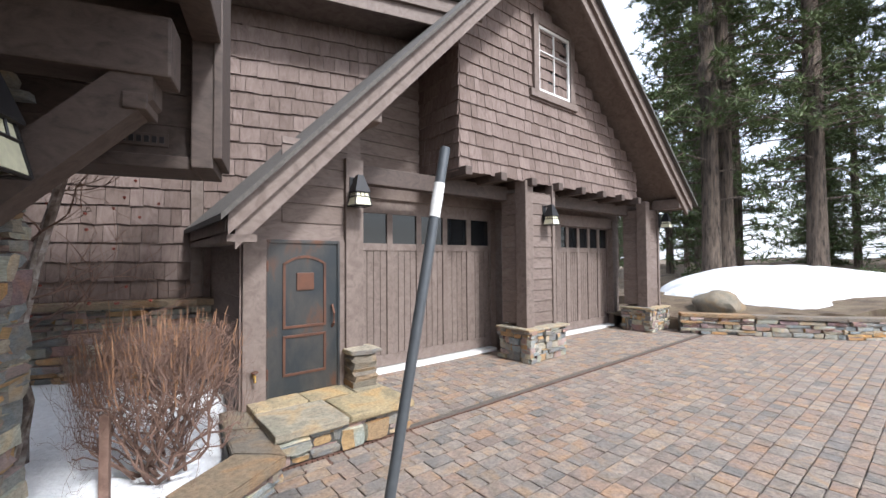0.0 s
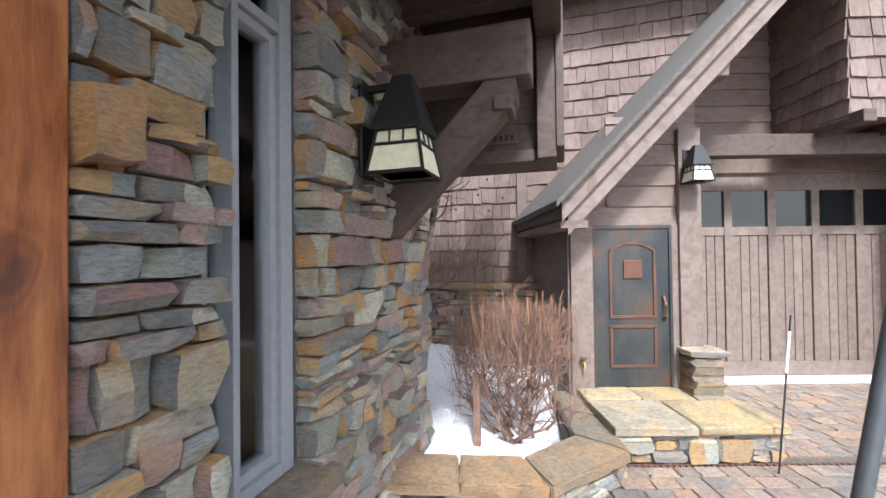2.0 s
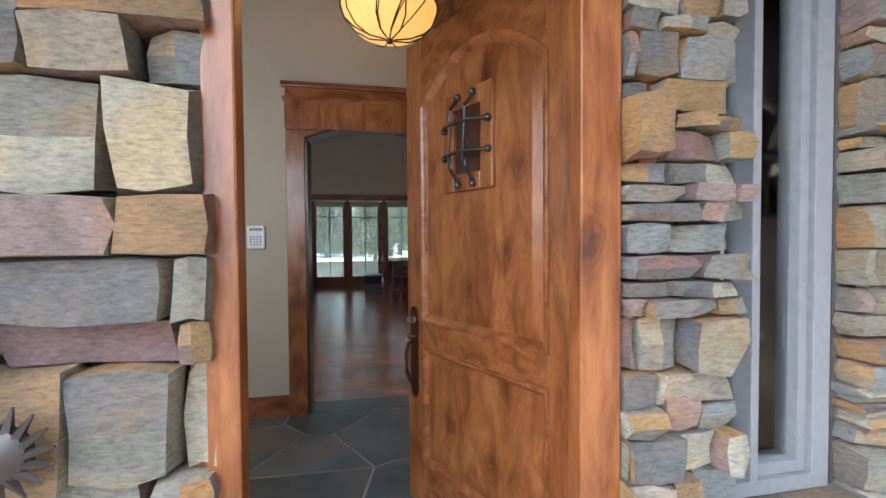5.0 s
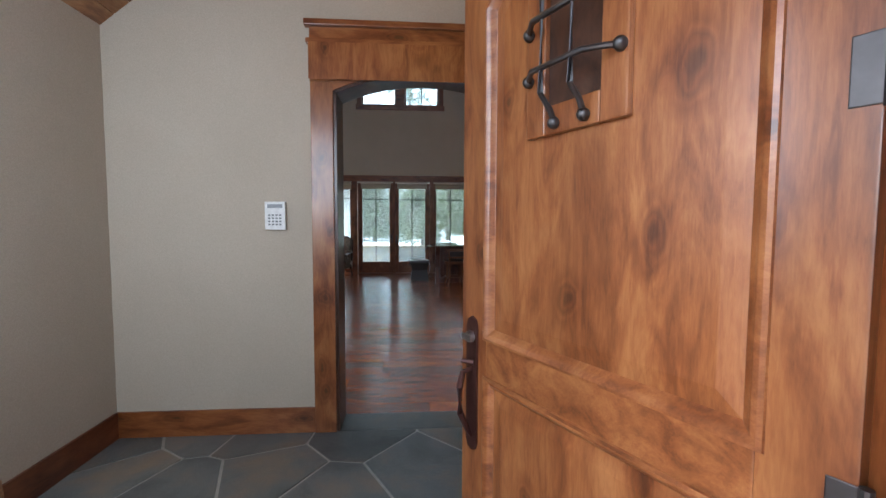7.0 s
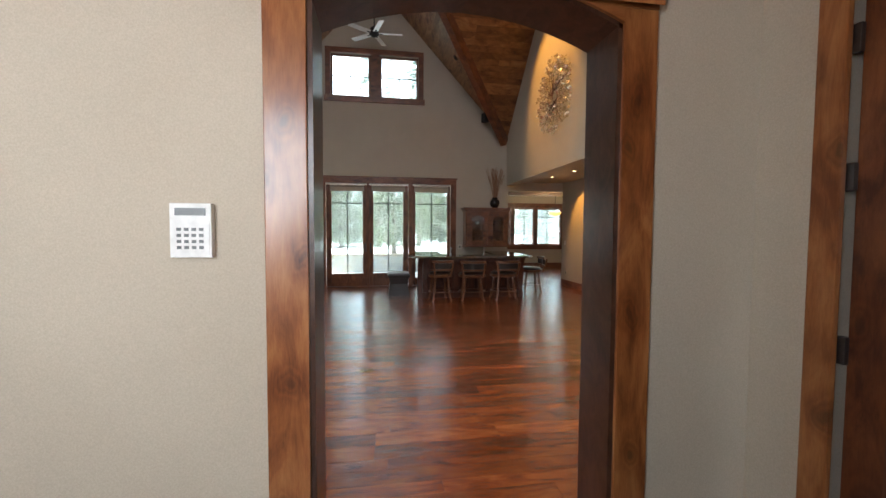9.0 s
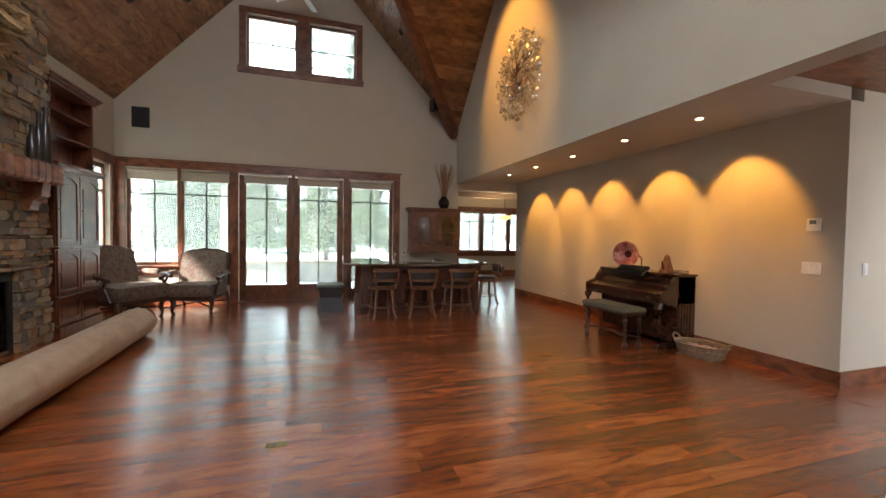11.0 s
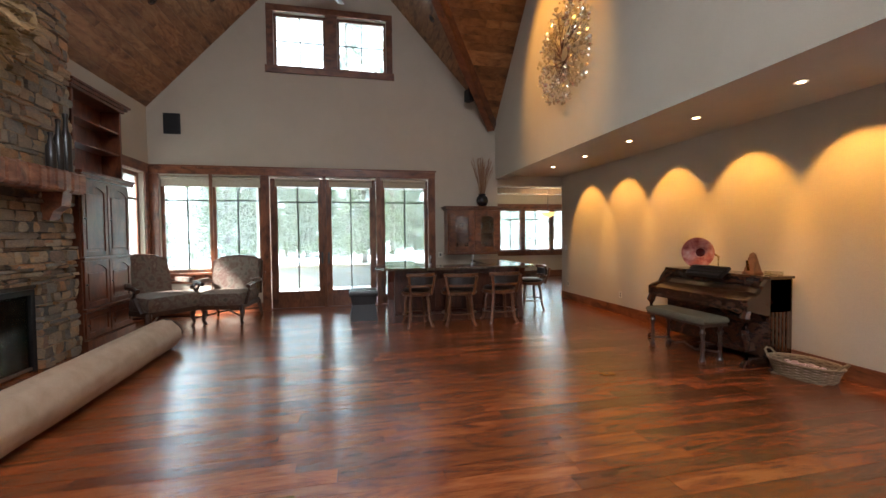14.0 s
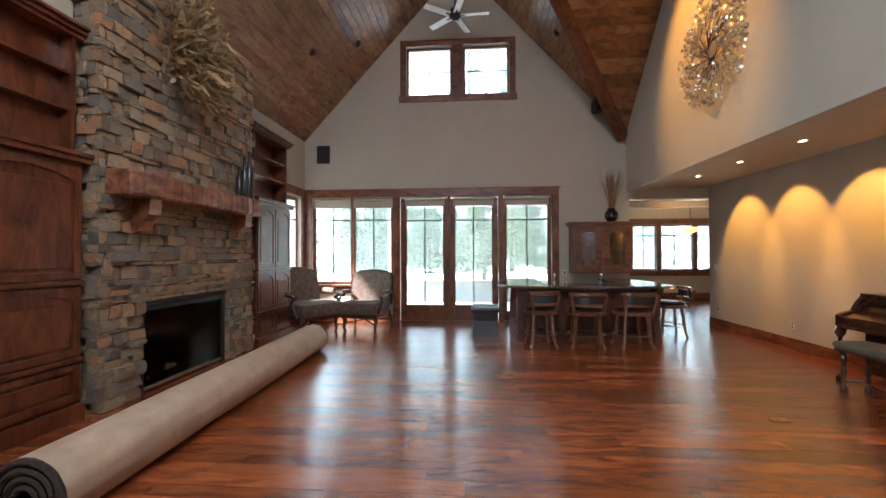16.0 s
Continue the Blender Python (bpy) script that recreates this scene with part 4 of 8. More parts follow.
# columns
for u0, u1, name in ((3.75, 4.5, "garage_column"), (7.65, 8.3, "garage_column")):
    col = thing(name, "brown timber column with lap siding on a ledge stone base", "column", GM, group="garage columns")
    bm = bmesh.new()
    lap(bm, u0 + 0.18, u1 - 0.02, 0.10, 0.55, 2.6, 0.17)
    bx(bm, u0 + 0.17, u1 - 0.03, 0.1, 0.55, 0.5, 2.6)
    part("siding", bm, SIDING, col)
    bm = bmesh.new()
    bx(bm, u0, u0 + 0.18, 0.04, 0.25, 0.5, 2.75, 0.008)
    bx(bm, u1 - 0.06, u1 + 0.02, 0.06, 0.2, 0.5, 2.75, 0.008)
    part("corner_post", bm, TRIM_OUT, col)
    bm = bmesh.new()
    z = 0.55
    while z < 2.5:
        prism(bm, [(0.25, z), (0.56, z), (0.56, z + 0.165), (0.25, z + 0.165)], "x", u0 + 0.03, u0 + 0.165)
        z += 0.17
    part("side_boards", bm, SIDING, col)
# bay with shingles
bm = bmesh.new()
prism(bm, [(2.5, 2.78), (7.35, 2.78), (7.35, 3.25), (PEAK_U, PEAK_Z - 0.1), (2.5, 4.65)], "y", 0.12, 1.05)
gar("wall_bay", bm, SIDING, "projecting garage bay under the gable", "wall")
bm = bmesh.new()
bx(bm, 0.98, 8.3, 0.45, 0.62, 2.48, 2.70, 0.01)
gar("beam_bay", bm, BEAM_OUT, "dark timber beam below the bay", "beam")
for i in range(8):
    u = 2.52 + i * 0.67
    solid("bay_joist", box(u - 0.06, u + 0.06, -0.05, 1.0, 2.66, 2.78, 0.012), BEAM_OUT, "brown timber joist end carrying the shingled bay", "joist", "", "bay joists", m=GM)
# rakes
def rake(bm, u0, z0, u1, z1, v0, v1, d):
    prism(bm, [(u0, z0), (u1, z1), (u1, z1 - d), (u0, z0 - d)], "y", v0, v1)


def rk(u, up=0.0):
    return roof_z(u) + up


bm = bmesh.new()
rake(bm, -0.42, rk(-0.42, 0.24), PEAK_U, rk(PEAK_U, 0.24), -0.55, -0.50, 0.17)
rake(bm, -0.36, rk(-0.36, 0.09), PEAK_U, rk(PEAK_U, 0.09), -0.50, -0.45, 0.19)
rake(bm, PEAK_U, rk(PEAK_U, 0.24), 8.5, rk(8.5, 0.24), -0.55, -0.50, 0.17)
rake(bm, PEAK_U, rk(PEAK_U, 0.09), 8.4, rk(8.4, 0.09), -0.50, -0.45, 0.19)
gar("rake_boards", bm, TRIM_OUT, "stepped brown rake boards of the gable", "trim")
bm = bmesh.new()
rake(bm, -0.48, rk(-0.48, 0.29), PEAK_U, rk(PEAK_U, 0.29), -0.62, 8.0, 0.05)
rake(bm, PEAK_U, rk(PEAK_U, 0.29), 8.6, rk(8.6, 0.29), -0.62, 8.0, 0.05)
gar("roof_garage", bm, ROOFING, "grey asphalt shingle roof of the garage", "roof")
bm = bmesh.new()
rake(bm, -0.42, rk(-0.42, 0.2), PEAK_U, rk(PEAK_U, 0.2), -0.45, 2.5, 0.1)
rake(bm, PEAK_U, rk(PEAK_U, 0.2), 8.5, rk(8.5, 0.2), -0.45, 1.2, 0.1)
bx(bm, -0.42, -0.2, -0.5, 2.0, 1.70, 1.76)
gar("soffit_garage", bm, TRIM_OUT, "brown boarded soffit under the gable overhang", "soffit")
for u in (0.88, 8.2):
    solid("gable_bracket", box(u - 0.1, u + 0.1, -0.45, 0.1, roof_z(u) - 0.12, roof_z(u) + 0.08, 0.015), TRIM_OUT, "short brown timber block under the gable overhang", "bracket", "", "gable brackets", m=GM)
setting("roof_second", "second roof behind the garage gable", "roof", [(6.5, 11.2, 9.5, 14, 4.6, 4.75)], ROOFING)

# garage doors
DARKGLASS = plain("dark_window_glass", (0.012, 0.014, 0.016), 0.04)
for u0, u1, n, nm in ((1.45, 3.98, 5, "door_2"), (5.86, 7.84, 5, "door_3")):
    gd = thing(nm, "closed brown panelled garage door with a row of small windows", "garage door", GM, kind="structure")
    part("door_slab", box(u0 - 0.5, u1, 1.06, 1.10, 0.06, 2.40), TRIM_OUT, gd)
    bm = bmesh.new()
    bx(bm, u0 - 0.5, u1, 1.02, 1.05, 0.06, 0.22, 0.004)
    bx(bm, u0 - 0.5, u1, 1.02, 1.05, 1.68, 1.78, 0.004)
    bx(bm, u0 - 0.5, u1, 1.02, 1.05, 2.20, 2.40, 0.004)
    part("rail", bm, TRIM_OUT, gd)
    w = (u1 - u0) / n
    for i in range(n + 1):
        part("muntin", box(u0 + i * w - 0.045, u0 + i * w + 0.045, 1.015, 1.045, 0.22, 2.20, 0.004), TRIM_OUT, gd)
    for i in range(n):
        part("pane", box(u0 + i * w + 0.04, u0 + (i + 1) * w - 0.04, 1.040, 1.048, 1.76, 2.22), DARKGLASS, gd)
        for j in range(4):
            a = u0 + i * w + 0.045 + j * (w - 0.09) / 4
            part("board", box(a + 0.004, a + (w - 0.09) / 4 - 0.004, 1.035, 1.052, 0.22, 1.68, 0.004), TRIM_OUT, gd)
    part("threshold", box(u0 - 0.5, u1, 0.88, 1.08, 0.0, 0.05, 0.006), WHITE, gd, "pale concrete threshold")

# small copper-clad door
COPPER = surface("aged_copper", [(0.36, (0.028, 0.034, 0.038)), (0.52, (0.055, 0.053, 0.05)), (0.62, (0.11, 0.05, 0.028)), (0.75, (0.18, 0.07, 0.032))], 2.0, 0.42, 0.25, 0.003, (1.6, 1.6, 0.7), metal=0.3, shift=False)
COPPER_TRIM = surface("rusty_copper", [(0.3, (0.07, 0.036, 0.026)), (0.7, (0.15, 0.062, 0.034))], 5, 0.5, 0.3, 0.003, metal=0.3)
sd = thing("door_4", "closed patinated copper-clad small door with arched panel", "door", GM, kind="structure")
part("leaf", box(0.015, 0.72, 0.0, 0.04, 0.275, 1.735, 0.006), COPPER, sd)
bm = bmesh.new()
for u0, u1, z0, z1 in ((0.0, 0.03, 0.27, 1.75), (0.70, 0.73, 0.27, 1.75), (0.03, 0.70, 1.715, 1.75)):
    bx(bm, u0, u1, -0.015, 0.02, z0, z1, 0.003)
part("door_frame", bm, COPPER, sd)
bm = bmesh.new()
for u0, u1, z0, z1 in ((0.155, 0.18, 0.92, 1.52), (0.555, 0.58, 0.92, 1.52), (0.155, 0.58, 0.90, 0.925), (0.155, 0.18, 0.46, 0.83), (0.555, 0.58, 0.46, 0.83), (0.155, 0.58, 0.45, 0.475), (0.155, 0.58, 0.81, 0.835)):
    bx(bm, u0, u1, -0.012, 0.01, z0, z1, 0.003)
ap2 = arch_pts(0.155, 0.58, 1.52, 1.60)
for (ya, za), (yb, zb) in zip(ap2, ap2[1:]):
    prism(bm, [(ya, za), (yb, zb), (yb, zb - 0.025), (ya, za - 0.025)], "y", -0.012, 0.01)
part("moulding", bm, COPPER_TRIM, sd)
part("badge", box(0.285, 0.455, -0.015, 0.01, 1.26, 1.43, 0.006), COPPER_TRIM, sd)
bm = bmesh.new()
tube(bm, [(0.645, -0.01, 0.88), (0.645, -0.05, 0.92), (0.645, -0.055, 1.02), (0.645, -0.01, 1.10)], 0.012)
part("pull_handle", bm, COPPER_TRIM, sd, smooth=True)
for z in (0.5, 1.5):
    part("hinge", box(0.0, 0.02, -0.03, -0.012, z - 0.05, z + 0.05, 0.003), COPPER_TRIM, sd)

# gable window
gw = thing("window_7", "white-barred window with a brown frame high in the gable", "window", GM, kind="structure")
bm = bmesh.new()
for u0, u1, z0, z1 in ((4.0, 4.12, 4.2, 5.42), (4.98, 5.1, 4.2, 5.42), (4.12, 4.98, 5.30, 5.42), (3.92, 5.18, 4.10, 4.22)):
    bx(bm, u0, u1, 0.03, 0.13, z0, z1, 0.006)
part("window_frame", bm, TRIM_OUT, gw)
bm = bmesh.new()
for u0, u1, z0, z1 in ((4.12, 4.17, 4.22, 5.30), (4.93, 4.98, 4.22, 5.30), (4.17, 4.93, 5.25, 5.30), (4.17, 4.93, 4.22, 4.27), (4.54, 4.56, 4.27, 5.25), (4.17, 4.93, 4.88, 4.90)):
    bx(bm, u0, u1, 0.06, 0.115, z0, z1, 0.003)
part("sash", bm, WHITE, gw)
part("pane", box(4.16, 4.94, 0.095, 0.11, 4.26, 5.26), DARKGLASS, gw)

# shingled wall of the main house behind the planting bed
YH = 6.3
bm = bmesh.new()
prism(bm, [(-4.0, 0), (0.55, 0), (0.55, 2.1), (3.25, 4.9), (-4.0, 4.9)], "y", YH + 0.03, YH + 0.3)
solid("wall_shingled", bm, SIDING, "house wall under brown cedar shingles", "wall", "structure")
bm = bmesh.new()
bx(bm, -4.0, 3.4, YH - 0.55, YH - 0.5, 4.62, 4.86, 0.008)
bx(bm, -4.0, 3.6, YH - 0.6, YH - 0.55, 4.80, 4.98, 0.008)
bx(bm, -4.0, 3.2, YH - 0.5, YH + 0.1, 4.66, 4.70)
bx(bm, 0.1, 0.22, YH - 0.06, YH + 0.03, 1.15, 4.66, 0.006)
solid("fascia_shingled_wall", bm, TRIM_OUT, "brown fascia and soffit above the shingled wall", "fascia", "structure")
setting("roof_wing", "roof above the shingled wall", "roof", [(-4.0, 3.6, YH - 0.65, YH + 6, 4.98, 5.05)], ROOFING)

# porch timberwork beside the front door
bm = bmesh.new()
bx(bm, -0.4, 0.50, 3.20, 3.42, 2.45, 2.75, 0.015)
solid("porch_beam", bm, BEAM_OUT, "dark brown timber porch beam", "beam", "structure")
bm = bmesh.new()
prism(bm, [(-0.32, 1.60), (-0.32, 1.86), (0.26, 2.46), (0.42, 2.46), (0.42, 2.34)], "y", 3.22, 3.40)
bx(bm, 0.30, 0.40, 3.20, 3.42, 2.28, 2.36, 0.008)
solid("porch_brace", bm, BEAM_OUT, "brown diagonal timber brace under the porch beam", "brace", "structure")
bm = bmesh.new()
z = 2.20
while z < 4.4:
    bx(bm, -0.42, 0.52, 3.86, 3.90, z, z + 0.196)
    z += 0.2
solid("porch_gable_boards", bm, BEAM_OUT, "dark brown boarded end of the porch roof", "siding", "structure")
bm = bmesh.new()
bx(bm, 0.50, 0.62, 3.72, 4.2, 2.12, 4.6, 0.008)
bx(bm, 0.62, 0.67, 3.70, 4.2, 2.18, 4.6, 0.008)
bx(bm, -0.42, 0.50, 3.80, 4.2, 2.12, 2.20, 0.008)
solid("porch_fascia", bm, BEAM_OUT, "dark brown corner fascia of the porch roof", "fascia", "structure")
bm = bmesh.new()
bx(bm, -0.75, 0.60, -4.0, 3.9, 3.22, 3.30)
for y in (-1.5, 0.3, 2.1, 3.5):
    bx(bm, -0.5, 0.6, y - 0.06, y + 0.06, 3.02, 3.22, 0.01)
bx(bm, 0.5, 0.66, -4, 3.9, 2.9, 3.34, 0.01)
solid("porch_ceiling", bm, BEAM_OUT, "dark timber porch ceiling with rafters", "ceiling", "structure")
vent = thing("soffit_vent", "small dark slotted vent in the porch gable boards", "vent")
part("frame", box(0.02, 0.36, 3.845, 3.862, 2.26, 2.34, 0.003), BEAM_OUT, vent)
for i in range(8):
    part("slot", box(0.04 + i * 0.039, 0.065 + i * 0.039, 3.84, 3.848, 2.28, 2.32), BLACK, vent)

# ground
bm = bmesh.new()
bmesh.ops.create_grid(bm, x_segments=2, y_segments=2, size=400, matrix=Matrix.Translation((0, 0, -0.18)))
solid("ground", bm, EARTH, "pine forest ground reaching the horizon", "ground", "structure")
solid("driveway_bed", box(-0.3, 14, -14, 9, -0.17, -0.02), JOINT, "sand bed of the paved driveway", "road", "structure")

# ---- great room: fireplace wall ----
FY = -2.5                       # face of the fireplace
FX0, FX1 = -9.50, -6.88
fp = thing("fireplace", "floor-to-ceiling ledge stone fireplace with a dark firebox", "fireplace")
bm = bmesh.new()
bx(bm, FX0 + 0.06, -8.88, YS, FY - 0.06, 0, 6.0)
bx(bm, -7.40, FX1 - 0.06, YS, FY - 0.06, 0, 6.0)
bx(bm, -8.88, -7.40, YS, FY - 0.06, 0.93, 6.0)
part("core", bm, MORTAR_SHADOW, fp)
# sooty brick, its brown brightened to stand in for the fire glass reflection
SOOT_REFLECTION = surface("sooty_firebrick_reflection", [(0.3, (0.10, 0.065, 0.045)), (0.7, (0.28, 0.18, 0.12))], 6, 0.9, 0.4)
bm = bmesh.new()
bx(bm, -8.88, -7.40, YS - 0.28, YS - 0.24, 0, 0.93)
bx(bm, -8.88, -8.84, YS - 0.24, FY - 0.08, 0, 0.93)
bx(bm, -7.44, -7.40, YS - 0.24, FY - 0.08, 0, 0.93)
bx(bm, -8.84, -7.44, YS - 0.24, FY - 0.08, 0.02, 0.05)
part("firebox", bm, SOOT_REFLECTION, fp)
bm = bmesh.new()
for x0, x1, z0, z1 in ((-8.86, -8.80, 0.0, 0.92), (-7.47, -7.42, 0.0, 0.92), (-8.80, -7.47, 0.86, 0.92)):
    bx(bm, x0, x1, FY - 0.12, FY - 0.07, z0, z1, 0.004)
part("firebox_frame", bm, BLACK, fp)
part("fire_glass", box(-8.82, -7.45, FY - 0.10, FY - 0.095, 0.02, 0.88), GLASS, fp)
for i, (x, y, r) in enumerate(((-8.4, -2.72, 0.06), (-8.1, -2.78, 0.07), (-7.8, -2.70, 0.055), (-8.05, -2.68, 0.05))):
    bm = bmesh.new()
    cyl(bm, (x - 0.25, y, 0.11 + 0.04 * (i % 2)), (x + 0.25, y + 0.06, 0.14 + 0.05 * (i % 2)), r, r * 0.8, 10)
    part("log", bm, BARK, fp)

MANTEL = timber("hewn_mantel", (0.11, 0.036, 0.017), (0.25, 0.09, 0.042), (0.38, 0.16, 0.08), (1.2, 6, 6), 0.5, 0.1, True, 0.1, 0.5)
mt = thing("mantel", "rough-hewn reddish timber mantel beam on two corbels", "mantel")
bm = bmesh.new()
hewn = random.Random(17)
rings, x = [], -9.28
while x < -6.95:
    w = hewn.uniform(0.10, 0.17)
    for q, cut in ((0.0, 0.02), (0.02, 0.0), (w - 0.02, 0.0), (w, 0.02)):
        y1, z0, z1 = FY + 0.24 - cut * 0.8 + hewn.uniform(-0.006, 0.006), 2.02 + cut * 0.5, 2.27 - cut * 0.5 + hewn.uniform(-0.004, 0.004)
        rings.append([bm.verts.new((x + q, *p)) for p in ((FY - 0.02, z0), (y1 - 0.02, z0), (y1, z0 + 0.025), (y1 + hewn.uniform(-0.006, 0.006), 2.14), (y1, z1 - 0.025), (y1 - 0.025, z1), (FY - 0.02, z1))])
    x += w
for p, q in zip(rings, rings[1:]):
    for j in range(7):
        bm.faces.new((p[j], p[(j + 1) % 7], q[(j + 1) % 7], q[j]))
bm.faces.new(rings[0][::-1])
bm.faces.new(rings[-1])
part("beam", bm, MANTEL, mt)
for x in (-9.0, -7.3):
    bm = bmesh.new()
    prism(bm, [(FY - 0.02, 1.70), (FY + 0.06, 1.70), (FY + 0.10, 1.80), (FY + 0.18, 1.86), (FY + 0.20, 2.02), (FY - 0.02, 2.02)], "x", x - 0.08, x + 0.08)
    part("corbel", bm, MANTEL, mt)
for x, h, r in ((-8.92, 0.42, 0.05), (-9.05, 0.60, 0.048), (-9.18, 0.70, 0.052)):
    bm = bmesh.new()
    lathe(bm, [(r, 0), (r * 1.05, h * 0.1), (r, h * 0.62), (r * 0.55, h * 0.72), (r * 0.42, h * 0.9), (r * 0.6, h * 0.97), (r * 0.5, h)], 16, Matrix.Translation((x, FY + 0.10, 2.275)))
    solid("bottle_vase", bm, plain("dark_ceramic", (0.02, 0.015, 0.013), 0.3), "tall slim dark ceramic bottle on the mantel", "vase", "", "bottles on the mantel", True)

# dried flower wreath
STRAW = surface("dried_straw", [(0.3, (0.36, 0.22, 0.095)), (0.7, (0.66, 0.46, 0.23))], 14, 0.9, 0.3, vary=0.5)
bm = bmesh.new()
rw = random.Random(3)
for i in range(1700):
    a, t = rw.uniform(0, 2 * math.pi), rw.gauss(0, 0.12)
    rr = 0.25 + t
    lump = 0.5 + 0.5 * math.sin(a * 5 + 1.3)
    c = Vector((math.cos(a) * rr, 0.07 + abs(rw.gauss(0, 0.07 + 0.06 * lump)), math.sin(a) * rr * 1.35))
    d = Vector((math.cos(a) + rw.uniform(-1, 1), rw.uniform(-0.1, 1.2), math.sin(a) + rw.uniform(-1.2, 0.8))).normalized() * rw.uniform(0.06, 0.16)
    s = d.cross(Vector((rw.uniform(-1, 1), 1, rw.uniform(-1, 1)))).normalized() * rw.uniform(0.008, 0.022)
    k = Vector((rw.uniform(-0.04, 0.04), rw.uniform(0, 0.05), rw.uniform(-0.04, 0.04)))
    vs = [bm.verts.new(c + p) for p in (-s, s, d * 0.5 + s * 1.4 + k, d + k * 2, d * 0.5 - s + k)]
    bm.faces.new(vs)
wr = thing("dried_wreath", "shaggy wreath of dried straw-coloured flowers hung on stone", "wreath", pose(-7.92, FY + 0.03, 3.80))
part("blooms", bm, STRAW, wr)
bm = bmesh.new()
tube(bm, [(0.25 * math.cos(a), 0.05, 0.33 * math.sin(a)) for a in (i * math.pi / 12 for i in range(25))], 0.03, 6)
part("twig_ring", bm, TWIG, wr)


def arched_panel(parent, x0, x1, z0, z1, y, arched, mat=None):
    """A raised panel door that faces the room."""
    mat = mat or CHERRY
    bm = bmesh.new()
    w = 0.06
    bx(bm, x0, x0 + w, y, y + 0.022, z0, z1, 0.003)
    bx(bm, x1 - w, x1, y, y + 0.022, z0, z1, 0.003)
    bx(bm, x0 + w, x1 - w, y, y + 0.022, z0, z0 + w, 0.003)
    if arched:
        prism(bm, [(x0 + w, z1)] + [(a, b) for a, b in arch_pts(x0 + w, x1 - w, z1 - 0.13, z1 - 0.05)][::-1] + [(x1 - w, z1)], "y", y, y + 0.022)
    else:
        bx(bm, x0 + w, x1 - w, y, y + 0.022, z1 - w, z1, 0.003)
    bx(bm, x0 + w, x1 - w, y + 0.0, y + 0.006, z0 + w, z1 - 0.05)
    bx(bm, x0 + w + 0.03, x1 - w - 0.03, y + 0.002, y + 0.018, z0 + w + 0.03, z1 - 0.16 if arched else z1 - w - 0.03, 0.010)
    d = part("door", bm, mat, parent)
    bm = bmesh.new()
    cyl(bm, (x1 - 0.03, y + 0.02, z0 + (z1 - z0) * 0.5), (x1 - 0.03, y + 0.045, z0 + (z1 - z0) * 0.5), 0.006, 0.013, 10)
    part("knob", bm, IRON, d)
    return d


def wall_cabinet(name, label, x0, x1, yf):
    c = thing(name, label, "cabinet", group="built-in cabinets")
    yb = YS + 0.02
    bm = bmesh.new()
    bx(bm, x0, x1, yb, yf, 0.0, 2.28, 0.004)
    part("body", bm, CHERRY, c)
    for z, o, h in ((2.28, 0.04, 0.05), (2.33, 0.06, 0.04), (0.0, 0.025, 0.14), (1.20, 0.02, 0.035), (0.52, 0.02, 0.035)):
        part("moulding", box(x0 - (o if z > 2 else 0.0), x1 + (o if z > 2 else 0.0), yb, yf + 0.024 + o, z, z + h, 0.006), CHERRY, c)
    xm = (x0 + x1) / 2
    for a, b in ((x0 + 0.03, xm - 0.01), (xm + 0.01, x1 - 0.03)):
        arched_panel(c, a, b, 0.17, 0.50, yf, False)
        arched_panel(c, a, b, 0.57, 1.18, yf, True)
        arched_panel(c, a, b, 1.25, 2.24, yf, True)
    up = yf - 0.05
    bm = bmesh.new()
    for a, b in ((x0 + 0.02, x0 + 0.06), (x1 - 0.06, x1 - 0.02)):
        bx(bm, a, b, yb, up, 2.37, 3.42, 0.003)
    bx(bm, x0 + 0.06, x1 - 0.06, yb, yb + 0.02, 2.37, 3.42)
    part("hutch", bm, CHERRY, c)
    for z in (2.75, 3.08):
        part("shelf", box(x0 + 0.06, x1 - 0.06, yb + 0.02, up - 0.02, z, z + 0.025, 0.003), CHERRY, c)
    bm = bmesh.new()
    for z, o, h in ((3.42, 0.03, 0.04), (3.46, 0.06, 0.04), (3.50, 0.09, 0.03)):
        bx(bm, x0 - o, x1 + o, yb, up + o, z, z + h, 0.006)
    part("crown", bm, CHERRY, c)
    return c


wall_cabinet("built_in_cabinet", "dark cherry built-in cabinet with arched doors and open hutch", -10.72, -9.54, FY)
wall_cabinet("built_in_cabinet", "dark cherry built-in cabinet with open shelves beside the fireplace", -6.84, -5.0, FY - 0.14)

# rolled carpet
CARPET = surface("rolled_carpet_back", [(0.3, (0.47, 0.33, 0.22)), (0.7, (0.60, 0.44, 0.31))], 5, 0.95, 0.5, 0.004, fine=220, shift=False)
CARPET_PILE = surface("carpet_pile", [(0.3, (0.02, 0.015, 0.012)), (0.7, (0.09, 0.065, 0.05))], 20, 0.98, 0.8, 0.01)
RA, RB = Vector((-9.45, -1.53, 0)), Vector((-5.36, -1.42, 0))
RD = (RB - RA)
rm = Matrix.Translation(RA) @ Matrix.Rotation(math.atan2(RD.y, RD.x), 4, "Z")
rug = thing("rolled_carpet", "long rolled-up beige carpet lying on the wood floor", "carpet", rm)
bm = bmesh.new()
n, R = 40, 0.207
rings = []
rr = random.Random(5)
for i in range(25):
    x = RD.length * i / 24
    rings.append([bm.verts.new((x, math.cos(2 * math.pi * j / n) * (R + 0.008 * math.sin(x * 3.1 + j)), R * 0.97 + math.sin(2 * math.pi * j / n) * (R * 0.97 + 0.006 * math.sin(x * 2.3 + 2 * j)))) for j in range(n)])
